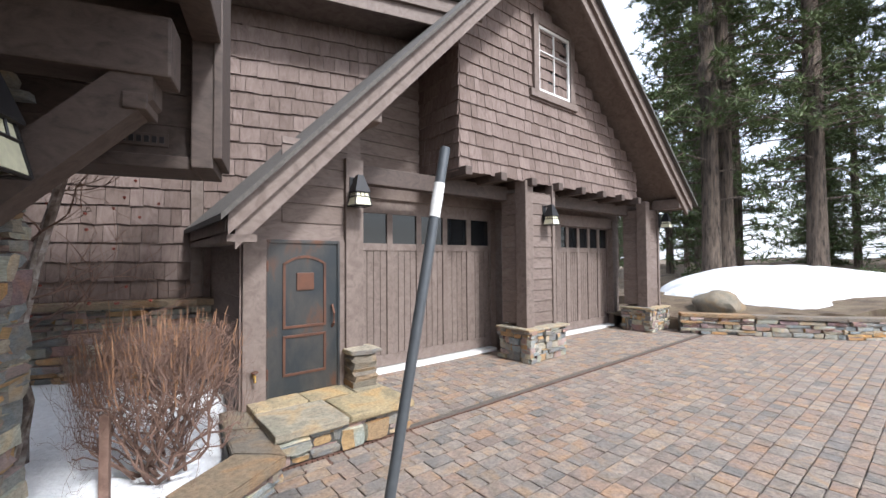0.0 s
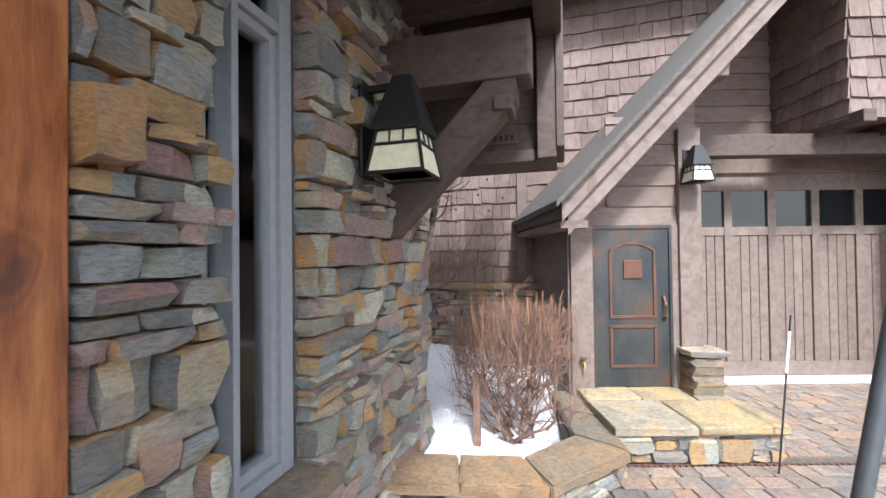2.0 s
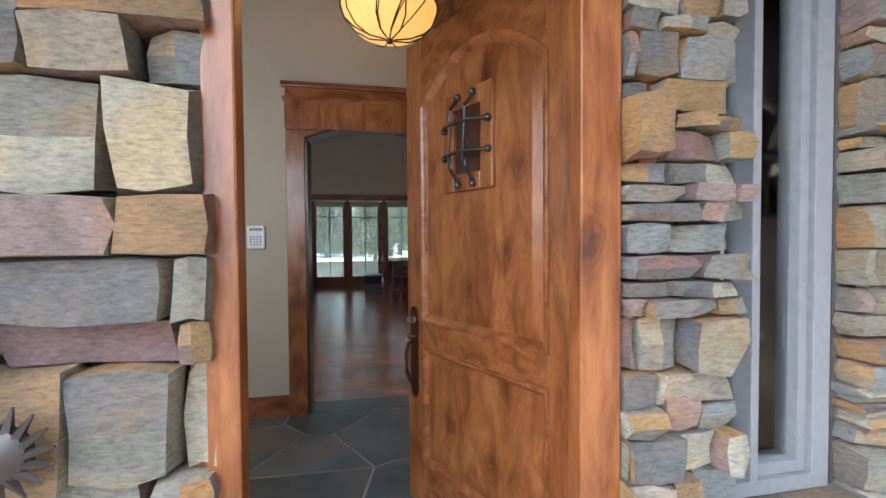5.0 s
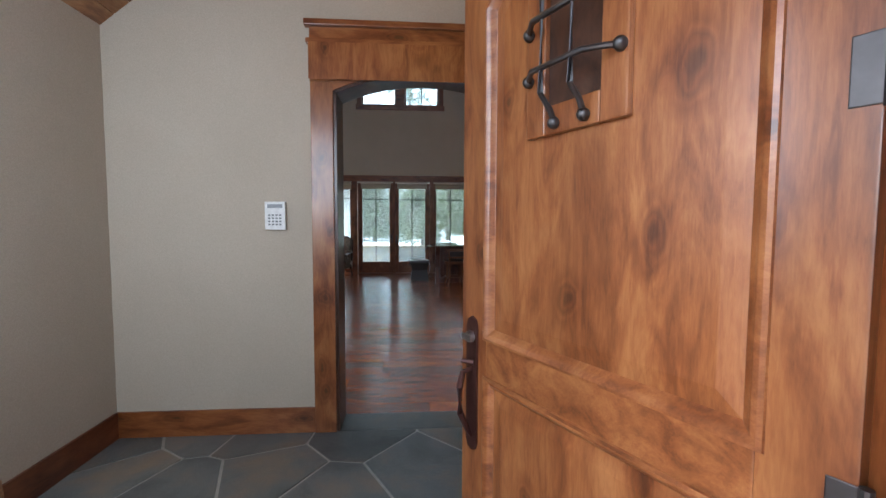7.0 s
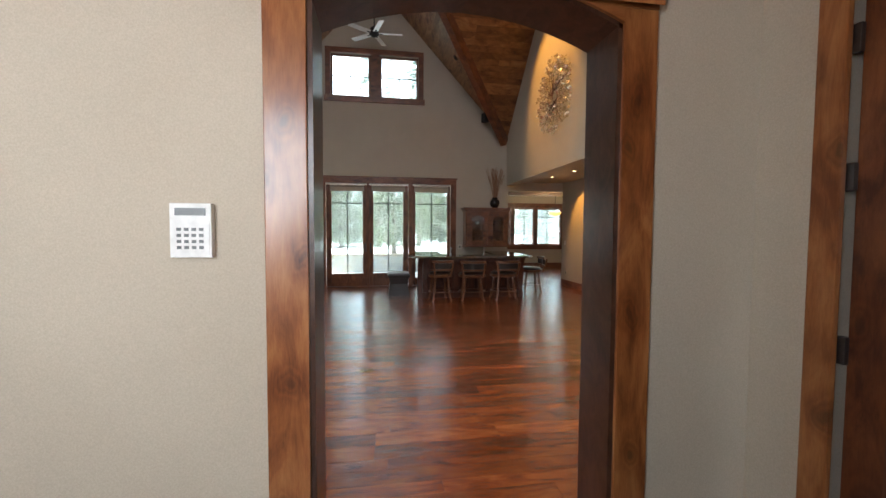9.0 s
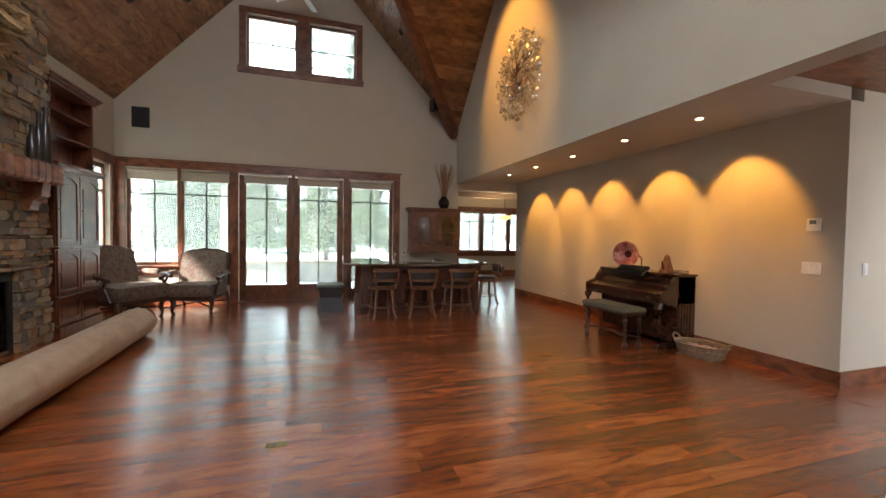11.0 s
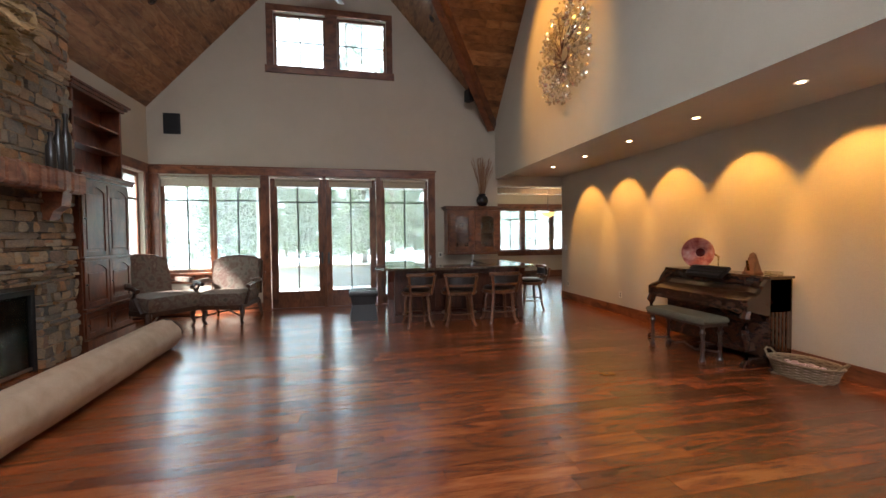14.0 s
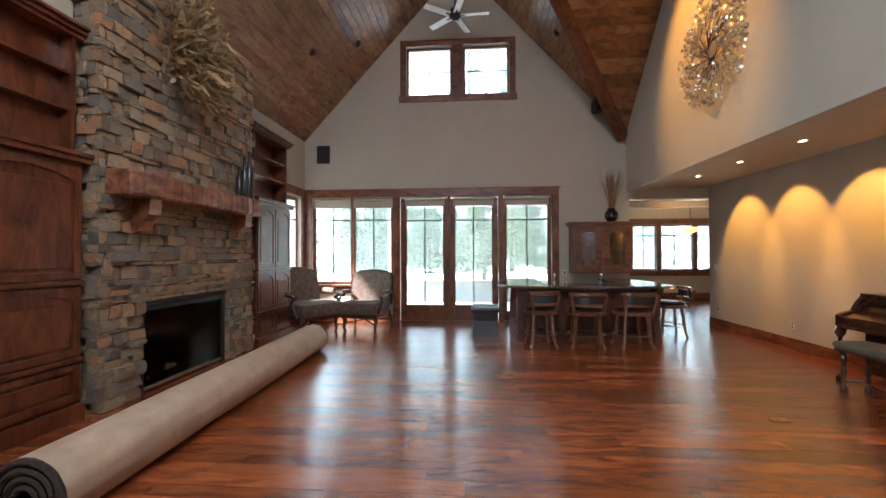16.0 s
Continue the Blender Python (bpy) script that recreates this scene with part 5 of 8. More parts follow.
for a, b in zip(rings, rings[1:]):
    for j in range(n):
        bm.faces.new((a[j], a[(j + 1) % n], b[(j + 1) % n], b[j]))
part("roll", bm, CARPET, rug, smooth=True)
for e, s in ((0.012, -1), (RD.length - 0.012, 1)):
    bm = bmesh.new()
    turns = [(R * (0.97 - 0.85 * i / 110), i * 0.23) for i in range(110)]
    tube(bm, [(e + s * (0.004 + 0.004 * rr.random()), r0 * math.cos(a), R * 0.97 + r0 * math.sin(a)) for i, (r0, a) in enumerate(turns)], 0.021, 6)
    part("rolled_layer", bm, CARPET_PILE, rug, "dark pile showing at the roll's end")

# ---- armchairs ----
TAPESTRY = surface("tapestry", [(0.3, (0.075, 0.06, 0.045)), (0.45, (0.17, 0.13, 0.095)), (0.6, (0.115, 0.06, 0.045)), (0.75, (0.24, 0.19, 0.14))], 9, 0.95, 0.4, 0.004)


def cushion(x0, x1, y0, y1, z0, z1, puff=0.05):
    bm = bmesh.new()
    bmesh.ops.create_cube(bm, size=1.0)
    bmesh.ops.subdivide_edges(bm, edges=bm.edges[:], cuts=5, use_grid_fill=True)
    for v in bm.verts:
        a, b, c = v.co * 2
        f = (1 - a * a * 0.12) * (1 - b * b * 0.12)
        v.co = Vector(((x0 + x1) / 2 + (x1 - x0) / 2 * a * (1 - 0.06 * c * c), (y0 + y1) / 2 + (y1 - y0) / 2 * b * (1 - 0.06 * c * c), (z0 + z1) / 2 + (z1 - z0) / 2 * c + c * puff * (f - 0.7)))
    return bm


def armchair(m):
    c = thing("armchair", "carved wood armchair upholstered in brown floral tapestry", "armchair", m, "armchairs by the windows")
    part("seat_frame", box(-0.36, 0.36, -0.40, 0.38, 0.24, 0.32, 0.015), DARKWOOD, c)
    part("seat_cushion", cushion(-0.36, 0.36, -0.42, 0.32, 0.31, 0.49), TAPESTRY, c, smooth=True)
    bm = cushion(-0.36, 0.36, -0.09, 0.09, 0.0, 0.60)
    for v in bm.verts:
        v.co.z += 0.05 * (1 - (v.co.x / 0.36) ** 2) * (v.co.z > 0.4)
    part("backrest", bm, TAPESTRY, c, smooth=True, m=pose(0, 0.32, 0.40, -12))
    bm = bmesh.new()
    tube(bm, [(-0.39, 0.33, 0.40), (-0.39, 0.44, 0.98), (-0.25, 0.46, 1.04), (0, 0.465, 1.07), (0.25, 0.46, 1.04), (0.39, 0.44, 0.98), (0.39, 0.33, 0.40)], 0.022)
    part("back_frame", bm, DARKWOOD, c, smooth=True)
    for s in (-1, 1):
        bm = bmesh.new()
        tube(bm, [(s * 0.39, 0.35, 0.64), (s * 0.41, 0.1, 0.65), (s * 0.41, -0.22, 0.63), (s * 0.41, -0.30, 0.60)], [0.022, 0.026, 0.028, 0.034])
        arm = part("arm", bm, DARKWOOD, c, smooth=True)
        part("arm_pad", cushion(s * 0.40 - 0.035, s * 0.40 + 0.035, -0.10, 0.22, 0.64, 0.70, 0.02), TAPESTRY, arm, smooth=True)
        bm = bmesh.new()
        tube(bm, [(s * 0.41, -0.26, 0.62), (s * 0.39, -0.20, 0.50), (s * 0.36, -0.30, 0.30)], [0.022, 0.026, 0.03])
        part("arm_post", bm, DARKWOOD, c, smooth=True)
        bm = bmesh.new()
        tube(bm, [(s * 0.34, -0.38, 0.28), (s * 0.36, -0.41, 0.18), (s * 0.34, -0.40, 0.06), (s * 0.36, -0.42, 0.0)], [0.04, 0.035, 0.022, 0.03])
        part("leg", bm, DARKWOOD, c, smooth=True)
        bm = bmesh.new()
        tube(bm, [(s * 0.34, 0.36, 0.28), (s * 0.35, 0.40, 0.14), (s * 0.36, 0.46, 0.0)], [0.035, 0.028, 0.022])
        part("leg", bm, DARKWOOD, c, smooth=True)
    bm = bmesh.new()
    tube(bm, [(-0.34, -0.39, 0.12), (0, 0.0, 0.16), (0.34, 0.38, 0.12)], 0.014)
    tube(bm, [(0.34, -0.39, 0.12), (0, 0.0, 0.16), (-0.34, 0.38, 0.12)], 0.014)
    part("stretcher", bm, DARKWOOD, c, smooth=True)
    return c


ac = armchair(pose(-11.4, -1.28, 0, 0, 0, 84) @ Matrix.Diagonal((1.12, 1.14, 1.06, 1)))
copy_thing(ac, pose(-11.0, -2.25, 0, 0, 0, 143) @ Matrix.Diagonal((1.12, 1.14, 1.06, 1)))

# ---- bar, stools, ottoman ----
GRANITE = surface("polished_granite", [(0.3, (0.05, 0.035, 0.025)), (0.5, (0.12, 0.08, 0.05)), (0.7, (0.22, 0.15, 0.09))], 25, 0.08, 0.03, 0.001, fine=200, shift=False)
BARWOOD = timber("dark_cherry_bar", (0.035, 0.010, 0.006), (0.07, 0.020, 0.010), (0.11, 0.034, 0.016), (7, 7, 0.9), 0.35, 0.12, False, 0.3, 0.1)
bar = thing("bar_counter", "dark wood bar with curved pilasters and a polished stone top", "bar")
bm = bmesh.new()
outline = [(-10.05, 1.75), (-10.22, 1.42), (-10.6, 1.30), (-12.18, 1.62), (-12.18, 2.2), (-10.75, 2.1), (-10.75, 3.4), (-12.18, 3.5), (-12.18, 4.05), (-11.2, 4.15), (-10.25, 4.12), (-10.08, 3.95)]
prism(bm, outline, "z", 0.90, 0.94)
bmesh.ops.bevel(bm, geom=[e for e in bm.edges], offset=0.008, segments=2, affect="EDGES")
part("countertop", bm, GRANITE, bar, "polished brown granite top")
bm = bmesh.new()
bx(bm, -10.62, -10.34, 1.62, 3.86, 0.0, 0.90, 0.006)
bx(bm, -12.15, -10.6, 3.60, 3.88, 0.0, 0.90, 0.006)
part("body", bm, BARWOOD, bar)
for i in range(4):
    y0 = 1.70 + i * 0.545
    bm = bmesh.new()
    bx(bm, -10.338, -10.326, y0, y0 + 0.46, 0.18, 0.80, 0.005)
    bx(bm, -10.328, -10.312, y0 + 0.07, y0 + 0.39, 0.25, 0.73, 0.008)
    part("panel", bm, BARWOOD, bar)
part("plinth", box(-10.36, -10.31, 1.60, 3.88, 0.0, 0.12, 0.006), BARWOOD, bar)
for y in (1.55, 3.86):
    bm = bmesh.new()
    prism(bm, [(-10.36, 0.0), (-10.24, 0.0), (-10.26, 0.12), (-10.31, 0.4), (-10.28, 0.7), (-10.14, 0.9), (-10.36, 0.9)], "y", y - 0.055, y + 0.055)
    part("pilaster", bm, BARWOOD, bar)
bm = bmesh.new()
cyl(bm, (-10.24, 1.62, 0.18), (-10.24, 3.82, 0.18), 0.018)
part("foot_rail", bm, BRONZE, bar, smooth=True)
for y in (2.3, 3.1):
    tp = thing("bar_tap", "small chrome tap on the bar top", "tap", pose(-11.0 + 0.3, y, 0.94), "bar taps")
    bm = bmesh.new()
    tube(bm, [(0, 0, 0), (0, 0, 0.13), (0.03, 0, 0.17), (0.08, 0, 0.16), (0.09, 0, 0.13)], 0.011)
    part("spout", bm, STEEL, tp, smooth=True)
    bm = bmesh.new()
    cyl(bm, (0, 0, 0), (0, 0, 0.03), 0.025, 0.02, 14)
    part("base", bm, STEEL, tp)

LEATHER = plain("black_leather", (0.022, 0.017, 0.016), 0.35)
STOOLWOOD = timber("stool_wood", (0.07, 0.024, 0.011), (0.15, 0.058, 0.025), (0.22, 0.095, 0.042), (5, 5, 2), 0.33, 0.1, False, 0.35)


def stool(m):
    s = thing("bar_stool", "turned wood bar stool with black leather seat and curved back", "bar stool", m, "stools at the bar")
    bm = bmesh.new()
    lathe(bm, [(0.20, 0.52), (0.215, 0.54), (0.215, 0.575), (0.20, 0.585)], 28)
    part("seat_ring", bm, STOOLWOOD, s, smooth=True)
    bm = bmesh.new()
    lathe(bm, [(0.19, 0.585), (0.20, 0.61), (0.17, 0.635), (0.06, 0.645), (0.01, 0.646)], 28)
    part("seat", bm, LEATHER, s, smooth=True)
    for a in (45, 135, 225, 315):
        ca, sa = math.cos(radians(a)), math.sin(radians(a))
        bm = bmesh.new()
        tube(bm, [(0.16 * ca, 0.16 * sa, 0.53), (0.185 * ca, 0.185 * sa, 0.36), (0.19 * ca, 0.19 * sa, 0.22), (0.22 * ca, 0.22 * sa, 0.06), (0.245 * ca, 0.245 * sa, 0.0)], [0.024, 0.02, 0.024, 0.018, 0.02])
        part("leg", bm, STOOLWOOD, s, smooth=True)
    bm = bmesh.new()
    tube(bm, [(0.2 * math.cos(a), 0.2 * math.sin(a), 0.2) for a in (2 * math.pi * i / 24 for i in range(25))], 0.013, 6)
    part("foot_ring", bm, STOOLWOOD, s, smooth=True)
    for q in (-1, 1):
        bm = bmesh.new()
        tube(bm, [(0.19, q * 0.15, 0.54), (0.235, q * 0.165, 0.70), (0.255, q * 0.18, 0.86)], [0.02, 0.017, 0.02])
        part("back_post", bm, STOOLWOOD, s, smooth=True)
    for z0, z1 in ((0.845, 0.90), (0.675, 0.71)):
        bm = bmesh.new()
        for i in range(8):
            a0, a1 = radians(-38 + i * 9.5), radians(-38 + (i + 1) * 9.5)
            prism(bm, [(0.30 * math.cos(a0) - 0.005, 0.30 * math.sin(a0)), (0.30 * math.cos(a1) - 0.005, 0.30 * math.sin(a1)), (0.325 * math.cos(a1) - 0.005, 0.325 * math.sin(a1)), (0.325 * math.cos(a0) - 0.005, 0.325 * math.sin(a0))], "z", z0, z1)
        bmesh.ops.remove_doubles(bm, verts=bm.verts[:], dist=0.0005)
        part("back_rail", bm, STOOLWOOD, s, m=pose(-0.055, 0, 0))
    bm = bmesh.new()
    for i in range(8):
        a0, a1 = radians(-32 + i * 8), radians(-32 + (i + 1) * 8)
        prism(bm, [(0.295 * math.cos(a0), 0.295 * math.sin(a0)), (0.295 * math.cos(a1), 0.295 * math.sin(a1)), (0.33 * math.cos(a1), 0.33 * math.sin(a1)), (0.33 * math.cos(a0), 0.33 * math.sin(a0))], "z", 0.72, 0.84)
    bmesh.ops.remove_doubles(bm, verts=bm.verts[:], dist=0.0005)
    part("back_pad", bm, LEATHER, s, "black leather back pad", m=pose(-0.06, 0, 0))
    return s


SW = Matrix.Diagonal((1.12, 1.18, 0.98, 1))
st = stool(pose(-10.02, 1.95, 0, 0, 0, 8) @ SW)
for x, y, a in ((-10.02, 2.66, -6), (-10.05, 3.38, 4), (-11.0, 4.38, 85)):
    copy_thing(st, pose(x, y, 0, 0, 0, a) @ SW)
ot = thing("ottoman", "black leather ottoman with flared base beside the bar", "ottoman", pose(-10.85, 1.1, 0))
bm = bmesh.new()
lathe(bm, [(0.34, 0.0), (0.33, 0.04), (0.28, 0.28), (0.31, 0.42), (0.32, 0.44)], 4, Matrix.Rotation(radians(45), 4, "Z"))
part("base", bm, LEATHER, ot)
part("cushion", cushion(-0.25, 0.25, -0.25, 0.25, 0.43, 0.52, 0.03), LEATHER, ot, smooth=True)

# wall cabinet with glass doors, vase of grasses on it
wc = thing("wall_cabinet", "hanging wood cabinet with two arched glass doors", "cabinet", pose(XW, 0, 0))
bm = bmesh.new()
for y0, y1, z0, z1 in ((2.90, 2.93, 1.10, 2.02), (4.06, 4.09, 1.10, 2.02), (2.93, 4.06, 1.10, 1.13), (2.93, 4.06, 1.99, 2.02)):
    bx(bm, 0, 0.34, y0, y1, z0, z1, 0.003)
bx(bm, 0, 0.015, 2.93, 4.06, 1.13, 1.99)
part("body", bm, TRIM_H, wc)
part("shelf", box(0.015, 0.30, 2.93, 4.06, 1.55, 1.57), TRIM_H, wc)
for z, o, h in ((2.02, 0.03, 0.03), (2.05, 0.05, 0.03), (2.08, 0.07, 0.025), (1.07, 0.02, 0.03)):
    part("cornice", box(0, 0.34 + o, 2.90 - o, 4.09, z, z + h, 0.004), TRIM_H, wc)
for y0, y1 in ((2.94, 3.49), (3.50, 4.05)):
    bm = bmesh.new()
    bx(bm, 0.34, 0.362, y0, y0 + 0.13, 1.12, 2.0, 0.003)
    bx(bm, 0.34, 0.362, y1 - 0.13, y1, 1.12, 2.0, 0.003)
    bx(bm, 0.34, 0.362, y0 + 0.13, y1 - 0.13, 1.12, 1.24, 0.003)
    prism(bm, [(y0 + 0.13, 2.0)] + arch_pts(y0 + 0.13, y1 - 0.13, 1.84, 1.90)[::-1] + [(y1 - 0.13, 2.0)], "x", 0.34, 0.362)
    dd = part("door", bm, TRIM_H, wc)
    part("pane", box(0.348, 0.352, y0 + 0.12, y1 - 0.12, 1.23, 1.92), GLASS, dd)
    part("knob", box(0.362, 0.38, y1 - 0.1 if y0 < 3.2 else y0 + 0.08, y1 - 0.08 if y0 < 3.2 else y0 + 0.1, 1.5, 1.52, 0.005), IRON, dd)
for i in range(9):
    y = 3.02 + i * 0.115
    bm = bmesh.new()
    lathe(bm, [(0.028, 0), (0.006, 0.01), (0.005, 0.07), (0.035, 0.10), (0.04, 0.15), (0.033, 0.19)], 12, Matrix.Translation((XW + 0.17, y, 1.131 if i % 2 else 1.571)))
    solid("wine_glass", bm, glass_mat("stem_glass", (0.9, 0.9, 0.9)), "clear stem glass inside the hanging cabinet", "glass", "", "glasses in the cabinet", True)
vs = thing("vase", "glossy black round vase with tall dried grasses", "vase", pose(XW + 0.2, 3.72, 2.106))
bm = bmesh.new()
lathe(bm, [(0.06, 0), (0.11, 0.05), (0.135, 0.13), (0.115, 0.21), (0.07, 0.25), (0.085, 0.28)], 24)
part("pot", bm, plain("black_glaze", (0.015, 0.012, 0.012), 0.12), vs, smooth=True)
bm = bmesh.new()
rv = random.Random(2)
for i in range(70):
    a, t = rv.uniform(0, 6.28), rv.uniform(0.03, 0.28)
    h = rv.uniform(0.5, 0.85)
    tube(bm, [(0.03 * math.cos(a), 0.03 * math.sin(a), 0.22), (0.5 * t * math.cos(a), 0.5 * t * math.sin(a), 0.25 + h * 0.5), (t * math.cos(a) * 0.7, t * math.sin(a), 0.25 + h)], [0.003, 0.003, 0.005], 3)
part("grasses", bm, TWIG_TIP, vs, "dry reddish grass stems")

# ---- piano corner ----
PIANO = timber("piano_mahogany", (0.018, 0.007, 0.004), (0.045, 0.017, 0.009), (0.07, 0.028, 0.014), (2, 6, 6), 0.2, 0.05, False, 0.5, 0.05)
pn = thing("upright_piano", "dark mahogany console piano with cabriole legs and closed lid", "piano", pose(-7.72, 5.7, 0))
# local: x along the wall, y towards the wall
PL, PR = -0.74, 0.76
part("back_case", box(PL + 0.02, PR, -0.34, -0.03, 0.08, 0.96, 0.008), PIANO, pn)
part("lid", box(PL, PR + 0.02, -0.37, -0.02, 0.96, 0.99, 0.008), PIANO, pn)
for x0, x1 in ((PL, PL + 0.05), (PR - 0.05, PR)):
    bm = bmesh.new()
    prism(bm, [(-0.64, 0.62), (-0.64, 0.74), (-0.58, 0.77), (-0.48, 0.80), (-0.42, 0.90), (-0.36, 0.965), (-0.05, 0.965), (-0.05, 0.6), (-0.36, 0.56)], "y", x0, x1)
    for v in bm.verts:
        v.co = Vector((v.co.y, v.co.x, v.co.z))
    part("cheek", bm, PIANO, pn)
bm = bmesh.new()
prism(bm, [(-0.62, 0.60), (-0.62, 0.73), (-0.42, 0.80), (-0.36, 0.86), (-0.3, 0.86), (-0.3, 0.60)], "y", PL + 0.05, PR - 0.05)
for v in bm.verts:
    v.co = Vector((v.co.y, v.co.x, v.co.z))
part("keyboard_cover", bm, PIANO, pn)
bm = bmesh.new()
bx(bm, PL + 0.05, PR - 0.05, -0.655, -0.62, 0.60, 0.645, 0.006)
bx(bm, PL + 0.08, PR - 0.08, -0.39, -0.34, 0.90, 0.93, 0.006)
part("key_slip", bm, PIANO, pn)
for x in (PL + 0.04, PR - 0.04):
    bm = bmesh.new()
    tube(bm, [(x, -0.60, 0.62), (x, -0.63, 0.54), (x, -0.62, 0.42), (x, -0.59, 0.22), (x, -0.60, 0.08), (x, -0.64, 0.03), (x, -0.65, 0.0)], [0.045, 0.055, 0.042, 0.026, 0.022, 0.03, 0.03])
    part("leg", bm, PIANO, pn, smooth=True)
part("toe_block", box(PR - 0.06, PR, -0.60, -0.05, 0.0, 0.1, 0.006), PIANO, pn)
bm = bmesh.new()
for i in range(5):
    bx(bm, PR - 0.01, PR + 0.01, -0.32 + i * 0.05, -0.29 + i * 0.05, 0.12, 0.60, 0.006)
part("side_fluting", bm, PIANO, pn)
for i in (-1, 0, 1):
    part("pedal", box(i * 0.07 - 0.02, i * 0.07 + 0.02, -0.46, -0.33, 0.06, 0.075, 0.005), BRONZE, pn)

bn = thing("piano_bench", "olive upholstered bench on turned dark wood legs", "bench", pose(-7.62, 4.88, 0))
part("seat_pad", cushion(-0.46, 0.46, -0.17, 0.17, 0.45, 0.52, 0.025), plain("olive_velvet", (0.13, 0.115, 0.075), 0.9), bn, smooth=True)
part("seat_frame", box(-0.45, 0.45, -0.16, 0.16, 0.42, 0.455, 0.006), DARKWOOD, bn)
for sx in (-1, 1):
    for sy in (-1, 1):
        bm = bmesh.new()
        lathe(bm, [(0.035, 0), (0.04, 0.03), (0.02, 0.06), (0.018, 0.16), (0.03, 0.2), (0.016, 0.24), (0.02, 0.31), (0.034, 0.35), (0.018, 0.38), (0.032, 0.42)], 14, Matrix.Translation((sx * 0.39, sy * 0.12, 0)))
        part("leg", bm, DARKWOOD, bn, smooth=True)
    bm = bmesh.new()
    tube(bm, [(sx * 0.39, -0.12, 0.11), (sx * 0.30, 0, 0.13), (sx * 0.39, 0.12, 0.11)], 0.012)
    part("stretcher", bm, DARKWOOD, bn, smooth=True)
bm = bmesh.new()
tube(bm, [(-0.30, 0, 0.13), (-0.15, 0.0, 0.10), (0, 0, 0.14), (0.15, 0, 0.10), (0.30, 0, 0.13)], 0.012)
part("cross_stretcher", bm, DARKWOOD, bn, smooth=True)

HORN = surface("cranberry_glass", [(0.3, (0.18, 0.03, 0.03)), (0.5, (0.36, 0.12, 0.10)), (0.7, (0.50, 0.26, 0.22))], 10, 0.12, 0.1, 0.002)
BRASS = plain("polished_brass", (0.55, 0.36, 0.12), 0.25, 1.0)
hn = thing("gramophone_horn", "cranberry glass horn on a brass arm upon the piano", "gramophone", pose(-7.95, 5.42, 0.99))
bm = bmesh.new()
hm_ = Matrix.Translation((0.02, -0.05, 0.225)) @ Matrix.Rotation(radians(-65), 4, "Z") @ Matrix.Rotation(radians(90), 4, "Y")
lathe(bm, [(0.004, -0.14), (0.03, -0.125), (0.05, -0.10), (0.085, -0.05), (0.13, -0.022), (0.185, -0.006), (0.20, 0.0), (0.186, -0.014), (0.11, -0.062), (0.058, -0.13), (0.03, -0.2)], 28, hm_)
part("horn", bm, HORN, hn, smooth=True)
bm = bmesh.new()
lathe(bm, [(0.004, -0.10), (0.04, -0.096), (0.056, -0.088), (0.052, -0.097), (0.01, -0.112)], 24, hm_)
part("throat", bm, plain("dark_ruby_glass", (0.09, 0.008, 0.008), 0.1), hn, "dark ruby throat of the horn", smooth=True)
bm = bmesh.new()
tube(bm, [(-0.06, 0.10, 0.20), (0.05, 0.1, 0.205), (0.18, 0.06, 0.205), (0.24, 0.05, 0.18), (0.24, 0.05, 0.0)], [0.025, 0.02, 0.014, 0.012, 0.012])
part("brass_arm", bm, BRASS, hn, smooth=True)
part("base", box(0.16, 0.30, -0.02, 0.10, 0.0, 0.025, 0.004), BLACK, hn)
ah = thing("zither", "small black stringed zither leaning on the piano", "instrument", pose(-7.62, 5.22, 0.985, 38, 0, 0))
part("case", box(-0.26, 0.26, -0.09, 0.09, 0.0, 0.04, 0.006), BLACK, ah)
bm = bmesh.new()
for i in range(12):
    bx(bm, -0.24 + i * 0.042, -0.235 + i * 0.042, -0.085, 0.085, 0.042, 0.046)
part("strings", bm, STEEL, ah)
for i in range(3):
    part("chord_bar", box(-0.25, 0.25, -0.05 + i * 0.045, -0.03 + i * 0.045, 0.046, 0.058, 0.003), BLACK, ah)
mn = thing("metronome", "pyramid wooden metronome standing on the piano", "metronome", pose(-7.28, 5.5, 0.99))
bm = bmesh.new()
lathe(bm, [(0.10, 0), (0.10, 0.02), (0.085, 0.03), (0.03, 0.23), (0.005, 0.25)], 4, Matrix.Rotation(radians(45), 4, "Z"))
part("case", bm, STOOLWOOD, mn)
part("scale_plate", box(-0.015, 0.015, -0.062, -0.055, 0.05, 0.17), BRASS, mn, m=pose(0, 0.005, 0, 10))
bm = bmesh.new()
bx(bm, -7.13, -6.99, 5.48, 5.58, 0.99, 1.035, 0.006)
solid("glass_box", bm, glass_mat("tray_glass", (0.85, 0.85, 0.8)), "small clear glass box on the piano", "box")

# basket
WICKER = surface("wicker", [(0.3, (0.22, 0.14, 0.075)), (0.7, (0.42, 0.30, 0.18))], 20, 0.85, 0.4, vary=0.3)
bk = thing("wicker_basket", "oval woven wicker basket holding pink shells on the floor", "basket", pose(-6.62, 5.38, 0, 0, 0, 10))
bm = bmesh.new()
for r in range(11):
    z, k = 0.008 + r * 0.014, 0.80 + 0.2 * (r / 10) ** 0.7
    tube(bm, [((0.30 * k) * math.cos(a), 0.21 * k * math.sin(a) + 0.004 * math.sin(12 * a + r * math.pi), z + 0.003 * math.sin(12 * a + r * math.pi)) for a in (2 * math.pi * i / 48 for i in range(49))], 0.008, 5)
part("weave", bm, WICKER, bk, smooth=True)
bm = bmesh.new()
